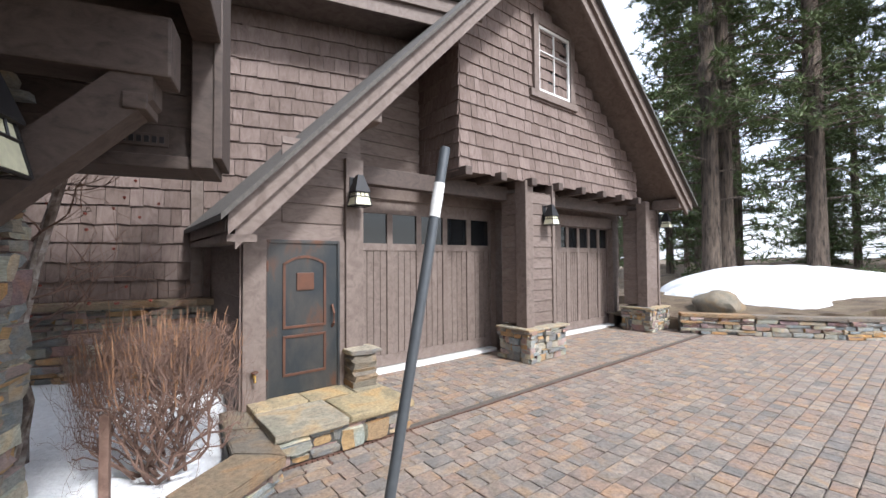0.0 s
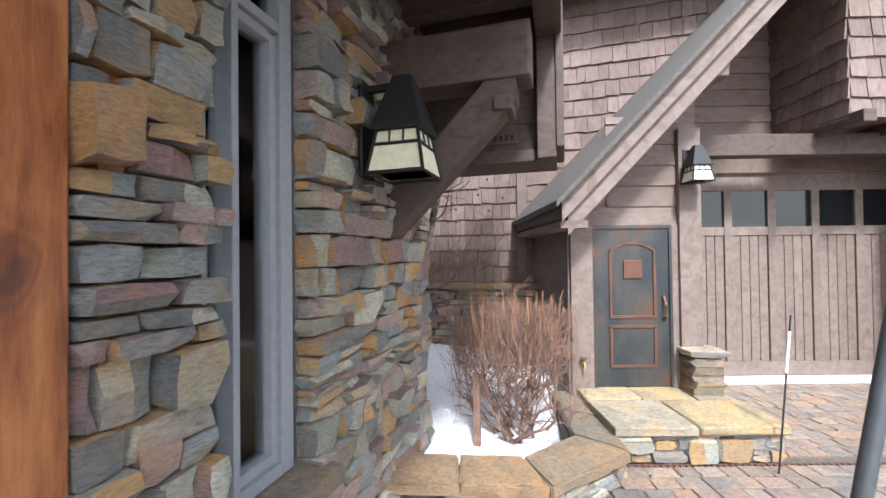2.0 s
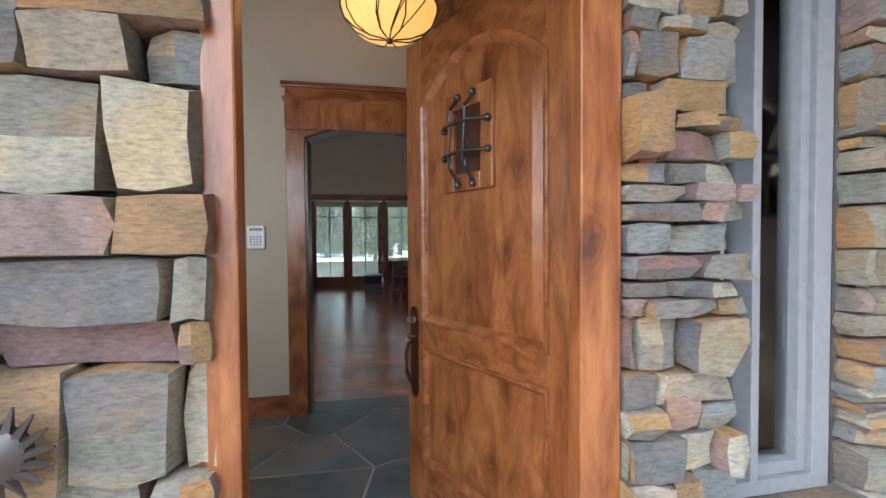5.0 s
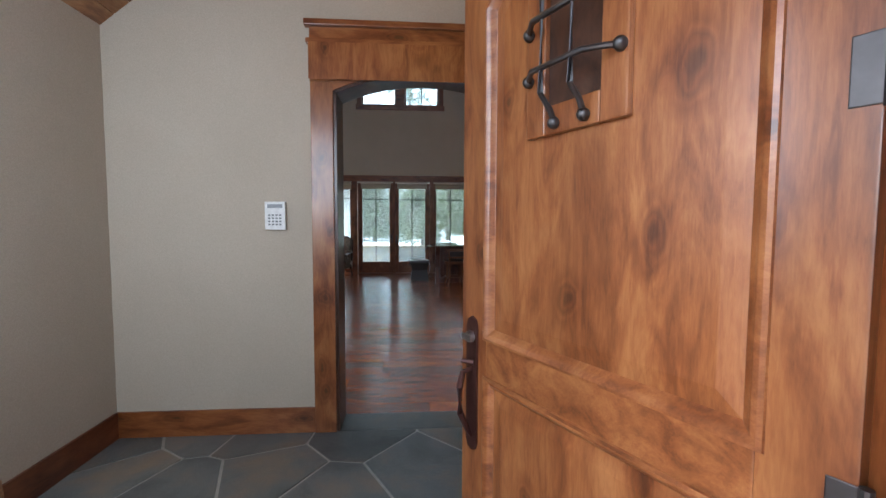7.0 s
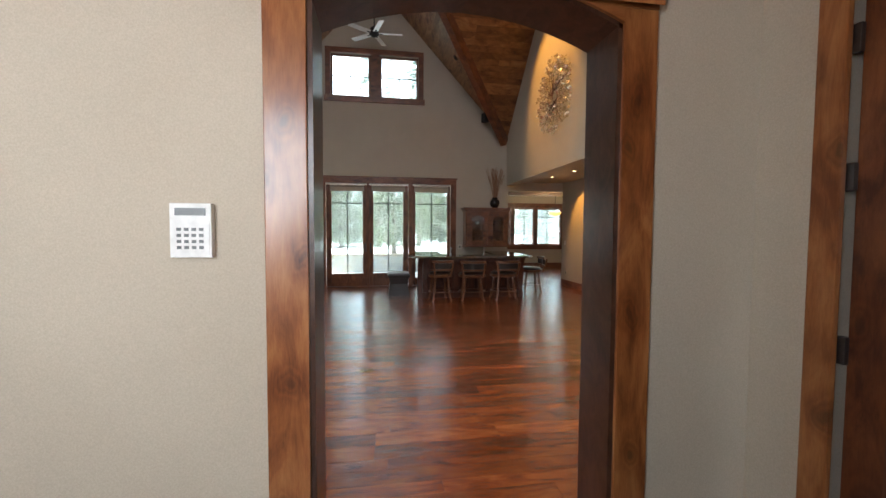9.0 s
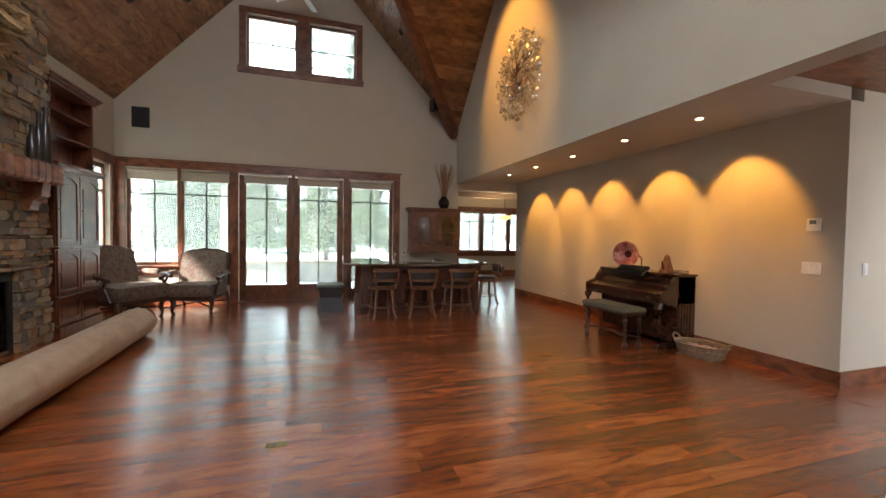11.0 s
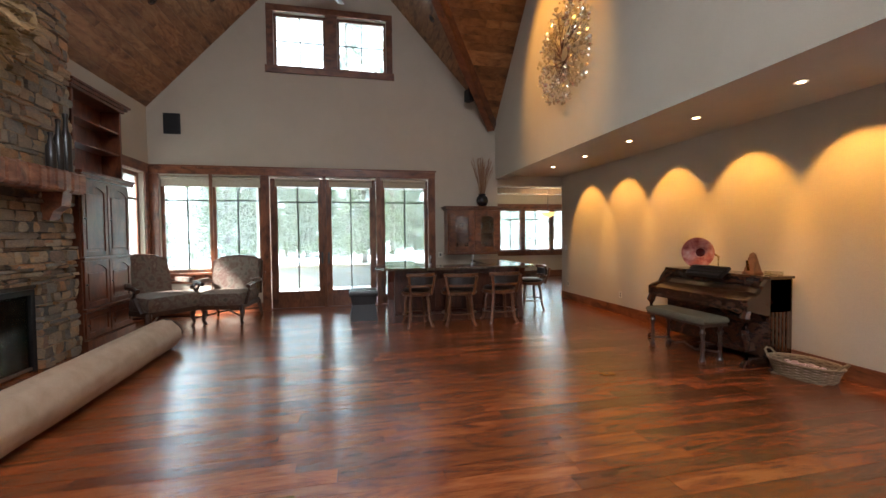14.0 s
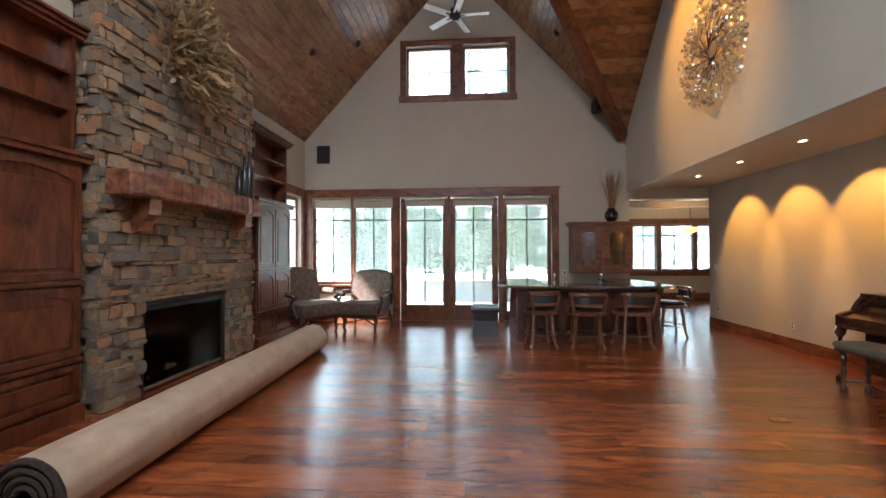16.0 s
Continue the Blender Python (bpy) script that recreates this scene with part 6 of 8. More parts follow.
tube(bm, [(0.31 * math.cos(a), 0.22 * math.sin(a), 0.158) for a in (2 * math.pi * i / 40 for i in range(41))], 0.013, 6)
part("rim", bm, WICKER, bk, smooth=True)
for s in (-1, 1):
    bm = bmesh.new()
    tube(bm, [(s * 0.29, -0.07, 0.16), (s * 0.33, -0.05, 0.21), (s * 0.34, 0, 0.225), (s * 0.33, 0.05, 0.21), (s * 0.29, 0.07, 0.16)], 0.011, 6)
    part("handle", bm, WICKER, bk, smooth=True)
part("bottom", box(-0.22, 0.22, -0.15, 0.15, 0.002, 0.012), WICKER, bk)
SHELL = surface("pink_shell", [(0.3, (0.55, 0.28, 0.22)), (0.7, (0.75, 0.55, 0.46))], 9, 0.5, 0.2, vary=0.2)
rs = random.Random(8)
bm = bmesh.new()
for i in range(90):
    a, r = rs.uniform(0, 6.28), math.sqrt(rs.random())
    bmesh.ops.create_icosphere(bm, subdivisions=1, radius=rs.uniform(0.025, 0.04), matrix=Matrix.Translation((0.22 * r * math.cos(a), 0.15 * r * math.sin(a), rs.uniform(0.05, 0.115))) @ Matrix.Rotation(rs.uniform(0, 3), 4, "X") @ Matrix.Diagonal((1, 0.7, 0.5, 1)))
part("shells", bm, SHELL, bk, "pile of pale pink shells", smooth=True)

# ---- small fittings on walls, floor and ceilings ----
def plate(name, label, cat, x0, x1, y0, y1, z0, z1, details, mat=None):
    p = thing(name, label, cat)
    part("cover", box(x0, x1, y0, y1, z0, z1, 0.003), mat or WHITE, p)
    for nm, b, mm in details:
        part(nm, box(*b), mm, p)
    return p


IVORY = plain("ivory_plastic", (0.62, 0.58, 0.47), 0.45)
GREY = plain("grey_display", (0.12, 0.13, 0.13), 0.3)
plate("thermostat", "white wall thermostat with a small display", "thermostat", -5.72, -5.60, YP - 0.025, YP, 1.56, 1.69, [("display", (-5.69, -5.63, YP - 0.028, YP - 0.024, 1.63, 1.67), GREY)])
plate("light_switch", "white double rocker light switch", "switch", -5.76, -5.585, YP - 0.008, YP, 1.11, 1.235, [("rocker", (-5.74, -5.69, YP - 0.013, YP - 0.007, 1.14, 1.21), WHITE), ("rocker", (-5.66, -5.61, YP - 0.013, YP - 0.007, 1.14, 1.21), WHITE)])
plate("light_switch", "white switch on the hall corner wall", "switch", -5.4, -5.392, 6.0, 6.08, 1.12, 1.24, [("rocker", (-5.393, -5.387, 6.02, 6.06, 1.14, 1.22), WHITE)])
plate("wall_outlet", "ivory wall outlet above the baseboard", "outlet", -10.03, -9.95, YP - 0.007, YP, 0.30, 0.42, [("socket", (-10.005, -9.975, YP - 0.009, YP - 0.006, 0.32, 0.35), GREY), ("socket", (-10.005, -9.975, YP - 0.009, YP - 0.006, 0.37, 0.40), GREY)], IVORY)
plate("wall_outlet", "ivory wall outlet near the dining opening", "outlet", -11.9, -11.82, YP - 0.007, YP, 0.30, 0.42, [("socket", (-11.88, -11.84, YP - 0.009, YP - 0.006, 0.32, 0.40), GREY)], IVORY)
plate("light_switch", "white switch at the end of the piano wall", "switch", -11.98, -11.9, YP - 0.008, YP, 1.12, 1.24, [("rocker", (-11.96, -11.92, YP - 0.012, YP - 0.007, 1.14, 1.22), WHITE)])
plate("wall_outlet", "ivory outlet on the wall above the bar", "outlet", XW, XW + 0.007, 2.76, 2.86, 1.0, 1.12, [("socket", (XW + 0.006, XW + 0.01, 2.79, 2.83, 1.03, 1.09), GREY)], IVORY)
plate("wall_speaker", "square black speaker grille on the gable wall", "speaker", XW, XW + 0.03, -2.56, -2.27, 3.48, 3.87, [("grille", (XW + 0.03, XW + 0.034, -2.54, -2.29, 3.50, 3.85), BLACK)], BLACK)
for x, y in ((-8.58, 0.53), (-7.19, 3.54), (-5.77, 0.53)):
    plate("floor_outlet", "brass floor outlet cover set in the planks", "outlet", x - 0.04, x + 0.04, y - 0.07, y + 0.07, 0.0, 0.006, [("slot", (x - 0.02, x + 0.02, y - 0.03, y + 0.0, 0.006, 0.0075), BLACK)], BRASS)["group"] = "floor outlets"
kp = plate("alarm_keypad", "white alarm keypad on the foyer wall", "keypad", AX1, AX1 + 0.03, -0.04, 0.095, 1.425, 1.615, [("display", (AX1 + 0.029, AX1 + 0.032, -0.022, 0.077, 1.572, 1.598), GREY), ("door_flap", (AX1 + 0.028, AX1 + 0.033, -0.034, 0.089, 1.432, 1.552), WHITE)])
for i in range(4):
    for j in range(4):
        part("key", box(AX1 + 0.032, AX1 + 0.036, -0.016 + j * 0.024, -0.002 + j * 0.024, 1.455 + i * 0.021, 1.466 + i * 0.021, 0.001), GREY, kp)
plate("wall_outlet", "white outlet low on the foyer side wall", "outlet", -1.75, -1.67, -1.06, -1.053, 0.30, 0.42, [("socket", (-1.73, -1.69, -1.054, -1.051, 0.32, 0.40), IVORY)])

GLOW = plain("lamp_glow", (1.0, 0.75, 0.4), 0.4, 0, 4.0, (1.0, 0.66, 0.3))
for cx, cy in CANS:
    dl = thing("downlight", "lit recessed downlight with a white trim ring", "downlight", pose(cx, cy, 2.83), "alcove downlights")
    bm = bmesh.new()
    lathe(bm, [(0.055, 0.0), (0.055, -0.008), (0.042, -0.006), (0.042, 0.0)], 20)
    part("trim_ring", bm, WHITE, dl)
    bm = bmesh.new()
    lathe(bm, [(0.012, -0.002), (0.03, -0.001), (0.03, 0.0), (0.012, 0.0)], 14)
    part("bulb", bm, GLOW, dl)
for x, y, side in ((-11.2, -1.35, -1), (-10.3, -1.9, -1), (-9.0, -1.2, -1), (-11.3, 2.5, 1), (-11.5, 3.1, 1), (-9.6, 2.9, 2)):
    if side < 0:
        z, ang = ZE + (y - YS) * (ZR - ZE) / (YC - YS), (math.degrees(math.atan2(ZR - ZE, YC - YS)), 0)
    elif side == 1:
        z, ang = ZE + (YN - y) * (ZR - ZE) / (YN - YC), (-math.degrees(math.atan2(ZR - ZE, YN - YC)), 0)
    else:
        z, ang = ZE + (x - XW) * 1.03, (0, -46)
    sp = thing("ceiling_spot", "unlit black recessed eyeball spot in the plank ceiling", "downlight", pose(x, y, z - 0.01, ang[0], ang[1], 0), "ceiling spots")
    bm = bmesh.new()
    lathe(bm, [(0.075, 0.0), (0.075, -0.012), (0.055, -0.012), (0.055, 0.0)], 20)
    part("ring", bm, BRONZE, sp)
    bm = bmesh.new()
    lathe(bm, [(0.054, 0.0), (0.045, -0.025), (0.03, -0.03), (0.02, -0.01)], 16)
    part("eyeball", bm, BLACK, sp)
cb = thing("ceiling_speaker", "small black loudspeaker fixed to the valley beam", "speaker", pose(-11.85, 3.4, 4.45, 0, 0, 20))
part("cabinet", box(-0.09, 0.09, -0.07, 0.07, -0.12, 0.12, 0.012), BLACK, cb)
part("bracket", box(-0.02, 0.02, -0.02, 0.10, 0.05, 0.30, 0.004), BLACK, cb)

# ceiling fan
fan = thing("ceiling_fan", "white-bladed ceiling fan on a long rod at rest", "ceiling fan", pose(-11.3, 0.55, 6.12))
bm = bmesh.new()
cyl(bm, (0, 0, 0.1), (0, 0, 1.45), 0.014)
part("downrod", bm, BLACK, fan)
bm = bmesh.new()
lathe(bm, [(0.03, 0.16), (0.09, 0.12), (0.11, 0.06), (0.11, -0.03), (0.06, -0.07), (0.02, -0.09)], 20)
part("motor", bm, BLACK, fan, smooth=True)
for i in range(5):
    part("blade", box(0.12, 0.66, -0.065, 0.065, -0.004, 0.004, 0.003), WHITE, fan, m=pose(0, 0, 0, 0, 0, 72 * i + 15) @ pose(0, 0, 0.0, 12, 0, 0))
    part("blade_arm", box(0.08, 0.2, -0.015, 0.015, -0.012, -0.003, 0.002), BLACK, fan, m=pose(0, 0, 0, 0, 0, 72 * i + 15))

# wall sculpture of branches and discs
SILVER = plain("silver_leaf", (0.72, 0.67, 0.58), 0.25, 0.85)
art = thing("wall_sculpture", "round silver branch sculpture with glittering discs on the wall", "wall art", pose(-8.98, YN, 4.14) @ Matrix.Scale(1.04, 4))
bm = bmesh.new()
ra = random.Random(11)
for i in range(46):
    a = ra.uniform(0, 6.28)
    r1 = ra.uniform(0.35, 0.68)
    p1 = Vector((0.1 * math.cos(a + 1), -0.06, 0.1 * math.sin(a + 1)))
    p3 = Vector((r1 * math.cos(a), -ra.uniform(0.04, 0.12), r1 * math.sin(a)))
    p2 = (p1 + p3) / 2 + Vector((ra.uniform(-0.1, 0.1), -0.03, ra.uniform(-0.1, 0.1)))
    tube(bm, [p1, p2, p3], [0.007, 0.005, 0.003], 4)
part("branches", bm, BRONZE, art)
bm = bmesh.new()
for i in range(560):
    a, r = ra.uniform(0, 6.28), 0.70 * math.sqrt(ra.uniform(0.05, 1))
    c = Matrix.Translation((r * math.cos(a), -ra.uniform(0.03, 0.15), r * math.sin(a))) @ Matrix.Rotation(ra.uniform(0, 3), 4, "X") @ Matrix.Rotation(ra.uniform(0, 3), 4, "Y")
    bmesh.ops.create_cone(bm, cap_ends=True, segments=7, radius1=ra.uniform(0.016, 0.036), radius2=0.01, depth=0.004, matrix=c)
part("discs", bm, SILVER, art)["kind"] = "stuff"

# foyer pendant bowl
AMBER = plain("amber_glass", (0.85, 0.55, 0.22), 0.35, 0, 0.16, (1.0, 0.5, 0.12))
pd = thing("pendant_bowl", "glowing amber glass bowl pendant with dark iron twigs", "pendant lamp", pose(-1.9, 1.08, 2.74))
bm = bmesh.new()
prof = [(0.02, 0.0), (0.12, 0.012), (0.21, 0.055), (0.27, 0.12), (0.295, 0.19)]
lathe(bm, prof + [(r - 0.006, z + 0.004) for r, z in prof[::-1]], 32)
part("bowl", bm, AMBER, pd, smooth=True)
bm = bmesh.new()
rp = random.Random(4)
for i in range(9):
    a = i * 0.698 + rp.uniform(-0.15, 0.15)
    tube(bm, [((r + 0.006) * math.cos(a + k * 0.10 * (-1) ** i), (r + 0.006) * math.sin(a + k * 0.10 * (-1) ** i), z - 0.005) for k, (r, z) in enumerate(prof)], 0.005, 5)
    b = a + 0.25
    tube(bm, [((r + 0.006) * math.cos(a + 0.12 * (-1) ** i + k * 0.12), (r + 0.006) * math.sin(a + 0.12 * (-1) ** i + k * 0.12), z - 0.005) for k, (r, z) in enumerate(prof[1:])], 0.004, 5)
tube(bm, [(0.298 * math.cos(a), 0.298 * math.sin(a), 0.19) for a in (2 * math.pi * i / 32 for i in range(33))], 0.007, 5)
part("twig_cage", bm, IRON, pd, smooth=True)
bm = bmesh.new()
lathe(bm, [(0.004, -0.03), (0.02, -0.02), (0.024, -0.005), (0.012, 0.006)], 12)
part("finial", bm, IRON, pd, smooth=True)
for i in range(3):
    a = i * 2.09
    bm = bmesh.new()
    tube(bm, [(0.29 * math.cos(a), 0.29 * math.sin(a), 0.19), (0.01 * math.cos(a), 0.01 * math.sin(a), 0.7), (0, 0, 1.2)], 0.005, 5)
    part("hanger", bm, IRON, pd)

# closet door of the foyer
cd = thing("door_5", "closed knotty alder closet door with iron hinges", "door", kind="structure")
part("leaf", box(-2.58, -1.76, 2.34, 2.38, 0.01, 2.44, 0.004), TRIM_IN, cd)
for z0, z1 in ((0.25, 0.95), (1.08, 2.28)):
    part("panel", box(-2.45, -1.89, 2.325, 2.345, z0, z1, 0.012), TRIM_IN, cd)
for z in (0.35, 1.1, 1.72, 2.2):
    part("hinge", box(-2.60, -2.57, 2.315, 2.335, z - 0.05, z + 0.05, 0.003), IRON, cd)
bm = bmesh.new()
for x0, x1, z0, z1 in ((-2.69, -2.59, 0, 2.45), (-1.74, -1.62, 0, 2.45), (-2.71, -1.60, 2.45, 2.63)):
    bx(bm, x0, x1, 2.285, 2.31, z0, z1, 0.004)
part("casing", bm, ALDER, cd)

# lamp over the dining table
dn = thing("dining_lamp", "lit iron chandelier with amber glass shade in the dining room", "chandelier", pose(-14.6, 6.6, 2.0))
bm = bmesh.new()
lathe(bm, [(0.05, 0.0), (0.16, 0.05), (0.22, 0.14), (0.215, 0.14), (0.155, 0.055), (0.05, 0.008)], 24)
part("shade", bm, AMBER, dn, smooth=True)
bm = bmesh.new()
cyl(bm, (0, 0, 0.0), (0, 0, 0.93), 0.01)
part("rod", bm, IRON, dn)
bm = bmesh.new()
lathe(bm, [(0.06, 0.93), (0.06, 0.95), (0.01, 0.95)], 16)
part("canopy", bm, IRON, dn)

# ---- outdoors: things ----
OPAL = plain("opal_glass", (0.72, 0.70, 0.50), 0.35)


def lantern(m, k):
    """A tapered mission lantern on a wall plate; local x points away from the wall."""
    l = thing("wall_lantern", "black tapered wall lantern with cream opal glass panes", "wall lamp", m @ Matrix.Scale(k, 4), "outdoor wall lanterns")
    part("back_plate", box(0.0, 0.02, -0.06, 0.06, -0.02, 0.40, 0.006), BLACK, l)
    bm = bmesh.new()
    bx(bm, 0.02, 0.16, -0.014, 0.014, 0.355, 0.385, 0.004)
    part("arm", bm, BLACK, l)
    c = Matrix.Translation((0.19, 0, 0)) @ Matrix.Rotation(radians(45), 4, "Z")
    bm = bmesh.new()
    lathe(bm, [(0.155, 0.16), (0.155, 0.172), (0.055, 0.40), (0.045, 0.40)], 4, c)
    part("hood", bm, BLACK, l)
    bm = bmesh.new()
    lathe(bm, [(0.168, -0.01), (0.122, 0.155), (0.116, 0.155), (0.162, -0.01)], 4, c)
    part("glass_panes", bm, OPAL, l, "cream opal glass")
    bm = bmesh.new()
    for s0, s1 in ((1, 1), (1, -1), (-1, 1), (-1, -1)):
        tube(bm, [(0.19 + 0.122 * s0, 0.122 * s1, -0.02), (0.19 + 0.088 * s0, 0.088 * s1, 0.165)], 0.008, 4)
    for z, h in ((-0.02, 0.122), (0.10, 0.100)):
        for a, b in (((1, 1), (1, -1)), ((1, -1), (-1, -1)), ((-1, -1), (-1, 1)), ((-1, 1), (1, 1))):
            tube(bm, [(0.19 + h * a[0], h * a[1], z), (0.19 + h * b[0], h * b[1], z)], 0.007, 4)
    for s in (-1, 1):
        for q in (-0.03, 0.03):
            tube(bm, [(0.19 + s * 0.101, q, 0.10), (0.19 + s * 0.09, q, 0.16)], 0.005, 4)
            tube(bm, [(0.19 + q, s * 0.101, 0.10), (0.19 + q, s * 0.09, 0.16)], 0.005, 4)
    part("glass_frame", bm, BLACK, l)
    return l


lantern(pose(-0.33, 2.93, 1.92), 1.18)
for u, v, z in ((0.86, -0.05, 2.12), (4.26, 0.09, 2.10), (8.26, 0.03, 2.22)):
    lantern(GM @ pose(u, v, z, 0, 0, -90), 0.75)

pole = thing("snow_pole", "dark grey leaning snow marker pole with a white band", "pole")
PA, PB = Vector((1.24, 2.35, -0.01)), Vector((1.63, 2.44, 2.02))
bm = bmesh.new()
cyl(bm, PA, PB, 0.022, 0.022, 16)
part("shaft", bm, plain("grey_pole", (0.09, 0.10, 0.11), 0.4, 0.3), pole, smooth=True)
bm = bmesh.new()
cyl(bm, PA.lerp(PB, 0.855), PA.lerp(PB, 0.925), 0.0235, 0.0235, 16)
part("band", bm, WHITE, pole, smooth=True)
mk = thing("driveway_marker", "thin black driveway marker rod with a white reflector", "marker")
bm = bmesh.new()
cyl(bm, (2.02, 4.3, 0), (2.16, 4.42, 1.05), 0.006)
part("rod", bm, BLACK, mk)
bm = bmesh.new()
cyl(bm, (2.106, 4.374, 0.66), (2.144, 4.406, 0.94), 0.009)
part("reflector", bm, WHITE, mk)
spg = thing("hose_spigot", "small brass hose spigot on the garage corner board", "spigot", GM @ pose(-0.11, -0.03, 0.52))
bm = bmesh.new()
cyl(bm, (0, 0, 0), (0, -0.06, 0), 0.014)
cyl(bm, (0, -0.05, 0), (0, -0.07, -0.05), 0.012)
part("body", bm, BRASS, spg)
bm = bmesh.new()
lathe(bm, [(0.03, 0.03), (0.033, 0.036), (0.03, 0.042), (0.005, 0.04)], 14, Matrix.Translation((0, -0.05, 0)))
part("wheel", bm, COPPER_TRIM, spg)
sun_face = thing("sun_plaque", "dark iron sun plaque set into the ledge stone", "plaque", pose(-0.275, 0.20, 1.07, 0, 90, 0))
bm = bmesh.new()
for i in range(16):
    a = i * math.pi / 8
    tube(bm, [(0.05 * math.cos(a), 0.05 * math.sin(a), 0.012), (0.10 * math.cos(a + 0.1), 0.10 * math.sin(a + 0.1), 0.01)], [0.012, 0.003], 5)
part("rays", bm, IRON, sun_face)
bm = bmesh.new()
lathe(bm, [(0.06, 0), (0.055, 0.02), (0.03, 0.032), (0.005, 0.036)], 20)
part("disc", bm, IRON, sun_face, smooth=True)
door_bell = plate("door_sticker", "small wooden plaque beside the garage door lamp", "plaque", -0.38, -0.37, 0.40, 0.43, 1.3, 1.36, [("button", (-0.372, -0.366, 0.41, 0.42, 1.32, 1.335), WHITE)], BLACK)

# step before the small door, of flagstones
stp = thing("stone_step", "low ledge stone step topped with golden flagstones", "step", GM)
part("core", box(-0.12, 1.02, -0.80, 0.0, 0.0, 0.205), MORTAR_SHADOW, stp)
for u0, u1, v0, v1 in ((-0.17, 0.42, -0.87, -0.30), (0.43, 1.07, -0.87, -0.34), (-0.17, 0.30, -0.29, 0.02), (0.31, 0.75, -0.33, 0.02), (0.76, 1.07, -0.33, 0.02)):
    bm = box(u0 + 0.004, u1 - 0.004, v0 + 0.004, v1 - 0.004, 0.21, 0.272 + RNG.uniform(-0.004, 0.004), 0.012)
    for v in bm.verts:
        v.co += Vector((RNG.uniform(-0.008, 0.008), RNG.uniform(-0.012, 0.012), RNG.uniform(-0.003, 0.003)))
    part("flagstone", bm, FLAG, stp)

# stone-edged planting bed
bed = thing("planter_wall", "low ledge stone planter wall with broad flat capstones", "planter")
BP = [Vector(p) for p in ((-0.42, 3.52), (0.38, 3.68), (0.70, 4.10), (0.52, 5.0))]
BO = [Vector(p) for p in ((-0.42, 3.15), (0.57, 3.36), (1.06, 3.92), (0.82, 5.0))]
for i in range(3):
    for j in range(2 if i != 1 else 1):
        n = 2 if i != 1 else 1
        a, b = j / n, (j + 1) / n
        q = [BP[i].lerp(BP[i + 1], a), BP[i].lerp(BP[i + 1], b), BO[i].lerp(BO[i + 1], b), BO[i].lerp(BO[i + 1], a)]
        c = sum(q, Vector((0, 0))) / 4
        bm = bmesh.new()
        prism(bm, [tuple(c + (p - c) * 0.985) for p in q], "z", 0.13, 0.205 + 0.006 * j)
        bmesh.ops.bevel(bm, geom=bm.edges[:], offset=0.012, segments=2, affect="EDGES")
        bmesh.ops.subdivide_edges(bm, edges=[e for e in bm.edges if e.calc_length() > 0.15], cuts=3)
        for v in bm.verts:
            v.co += Vector((RNG.uniform(-1, 1), RNG.uniform(-1, 1), RNG.uniform(-0.4, 0.4))) * 0.007
        part("capstone", bm, CAP, bed)
bm = bmesh.new()
for i in range(3):
    prism(bm, [tuple(p) for p in (BP[i], BP[i + 1], BO[i + 1].lerp(BP[i + 1], 0.25), BO[i].lerp(BP[i], 0.25))], "z", -0.1, 0.13)
part("core", bm, MORTAR_SHADOW, bed)


def snow_patch(name, label, cx, cy, rx, ry, z0, h, seed, n=36):
    bm = bmesh.new()
    bmesh.ops.create_grid(bm, x_segments=n, y_segments=n, size=1)
    for v in bm.verts:
        x, y = v.co.x, v.co.y
        r = max(abs(x), abs(y)) * 0.35 + math.hypot(x, y) * 0.65
        ed = noise.noise((x * 2 + seed, y * 2, 0)) * 0.18
        f = max(0.0, 1 - (r + ed) ** 2)
        v.co = Vector((cx + x * rx, cy + y * ry, z0 + h * f ** 0.6 - (0.25 if f <= 0 else 0) + 0.05 * h * noise.noise((x * 6, y * 6, seed))))
    return solid(name, bm, SNOW, label, "snow", "stuff", smooth=True)


bm = bmesh.new()
bmesh.ops.create_grid(bm, x_segments=30, y_segments=24, size=1)
for v in bm.verts:
    x, y = -1.7 + v.co.x * 2.35, 4.85 + v.co.y * 1.5
    v.co = Vector((x, y, 0.10 + 0.12 * max(0, (y - 3.6) / 2) + max(0, -x) * 0.05 + 0.05 * noise.noise((x * 1.6, y * 1.6, 0)) - (0.25 if (x > 0.50 or y < 3.52) else 0)))
solid("snow_in_bed", bm, SNOW, "old snow lying in the planting bed", "snow", "stuff", smooth=True)


def branch(bm, p, d, r, n, rg, tips, up=0.05, length=0.22, kink=0.35):
    """A crooked twig that forks."""
    pts, rad = [Vector(p)], [r]
    d = Vector(d).normalized()
    for i in range(3):
        d = (d + Vector((rg.uniform(-kink, kink), rg.uniform(-kink, kink), rg.uniform(-kink, kink) + up))).normalized()
        pts.append(pts[-1] + d * length / 3 * rg.uniform(0.8, 1.25))
        rad.append(r * (1 - 0.22 * (i + 1)))
    tube(tips if (n <= 1 and tips is not None) else bm, pts, rad, 5 if r > 0.006 else 3)
    if n > 0:
        for q in range(2 if rg.random() < 0.75 else 3):
            branch(bm, pts[-1 if q == 0 else rg.choice((1, 2))], d + Vector((rg.uniform(-0.8, 0.8), rg.uniform(-0.8, 0.8), rg.uniform(-0.2, 0.6))), r * 0.68, n - 1, rg, tips, up, length * 0.9, kink)


bush = thing("trimmed_bush", "leafless clipped shrub with rust-coloured twig tips", "bush", pose(0.28, 4.22, 0.1))
rb = random.Random(21)
bw, bt = bmesh.new(), bmesh.new()
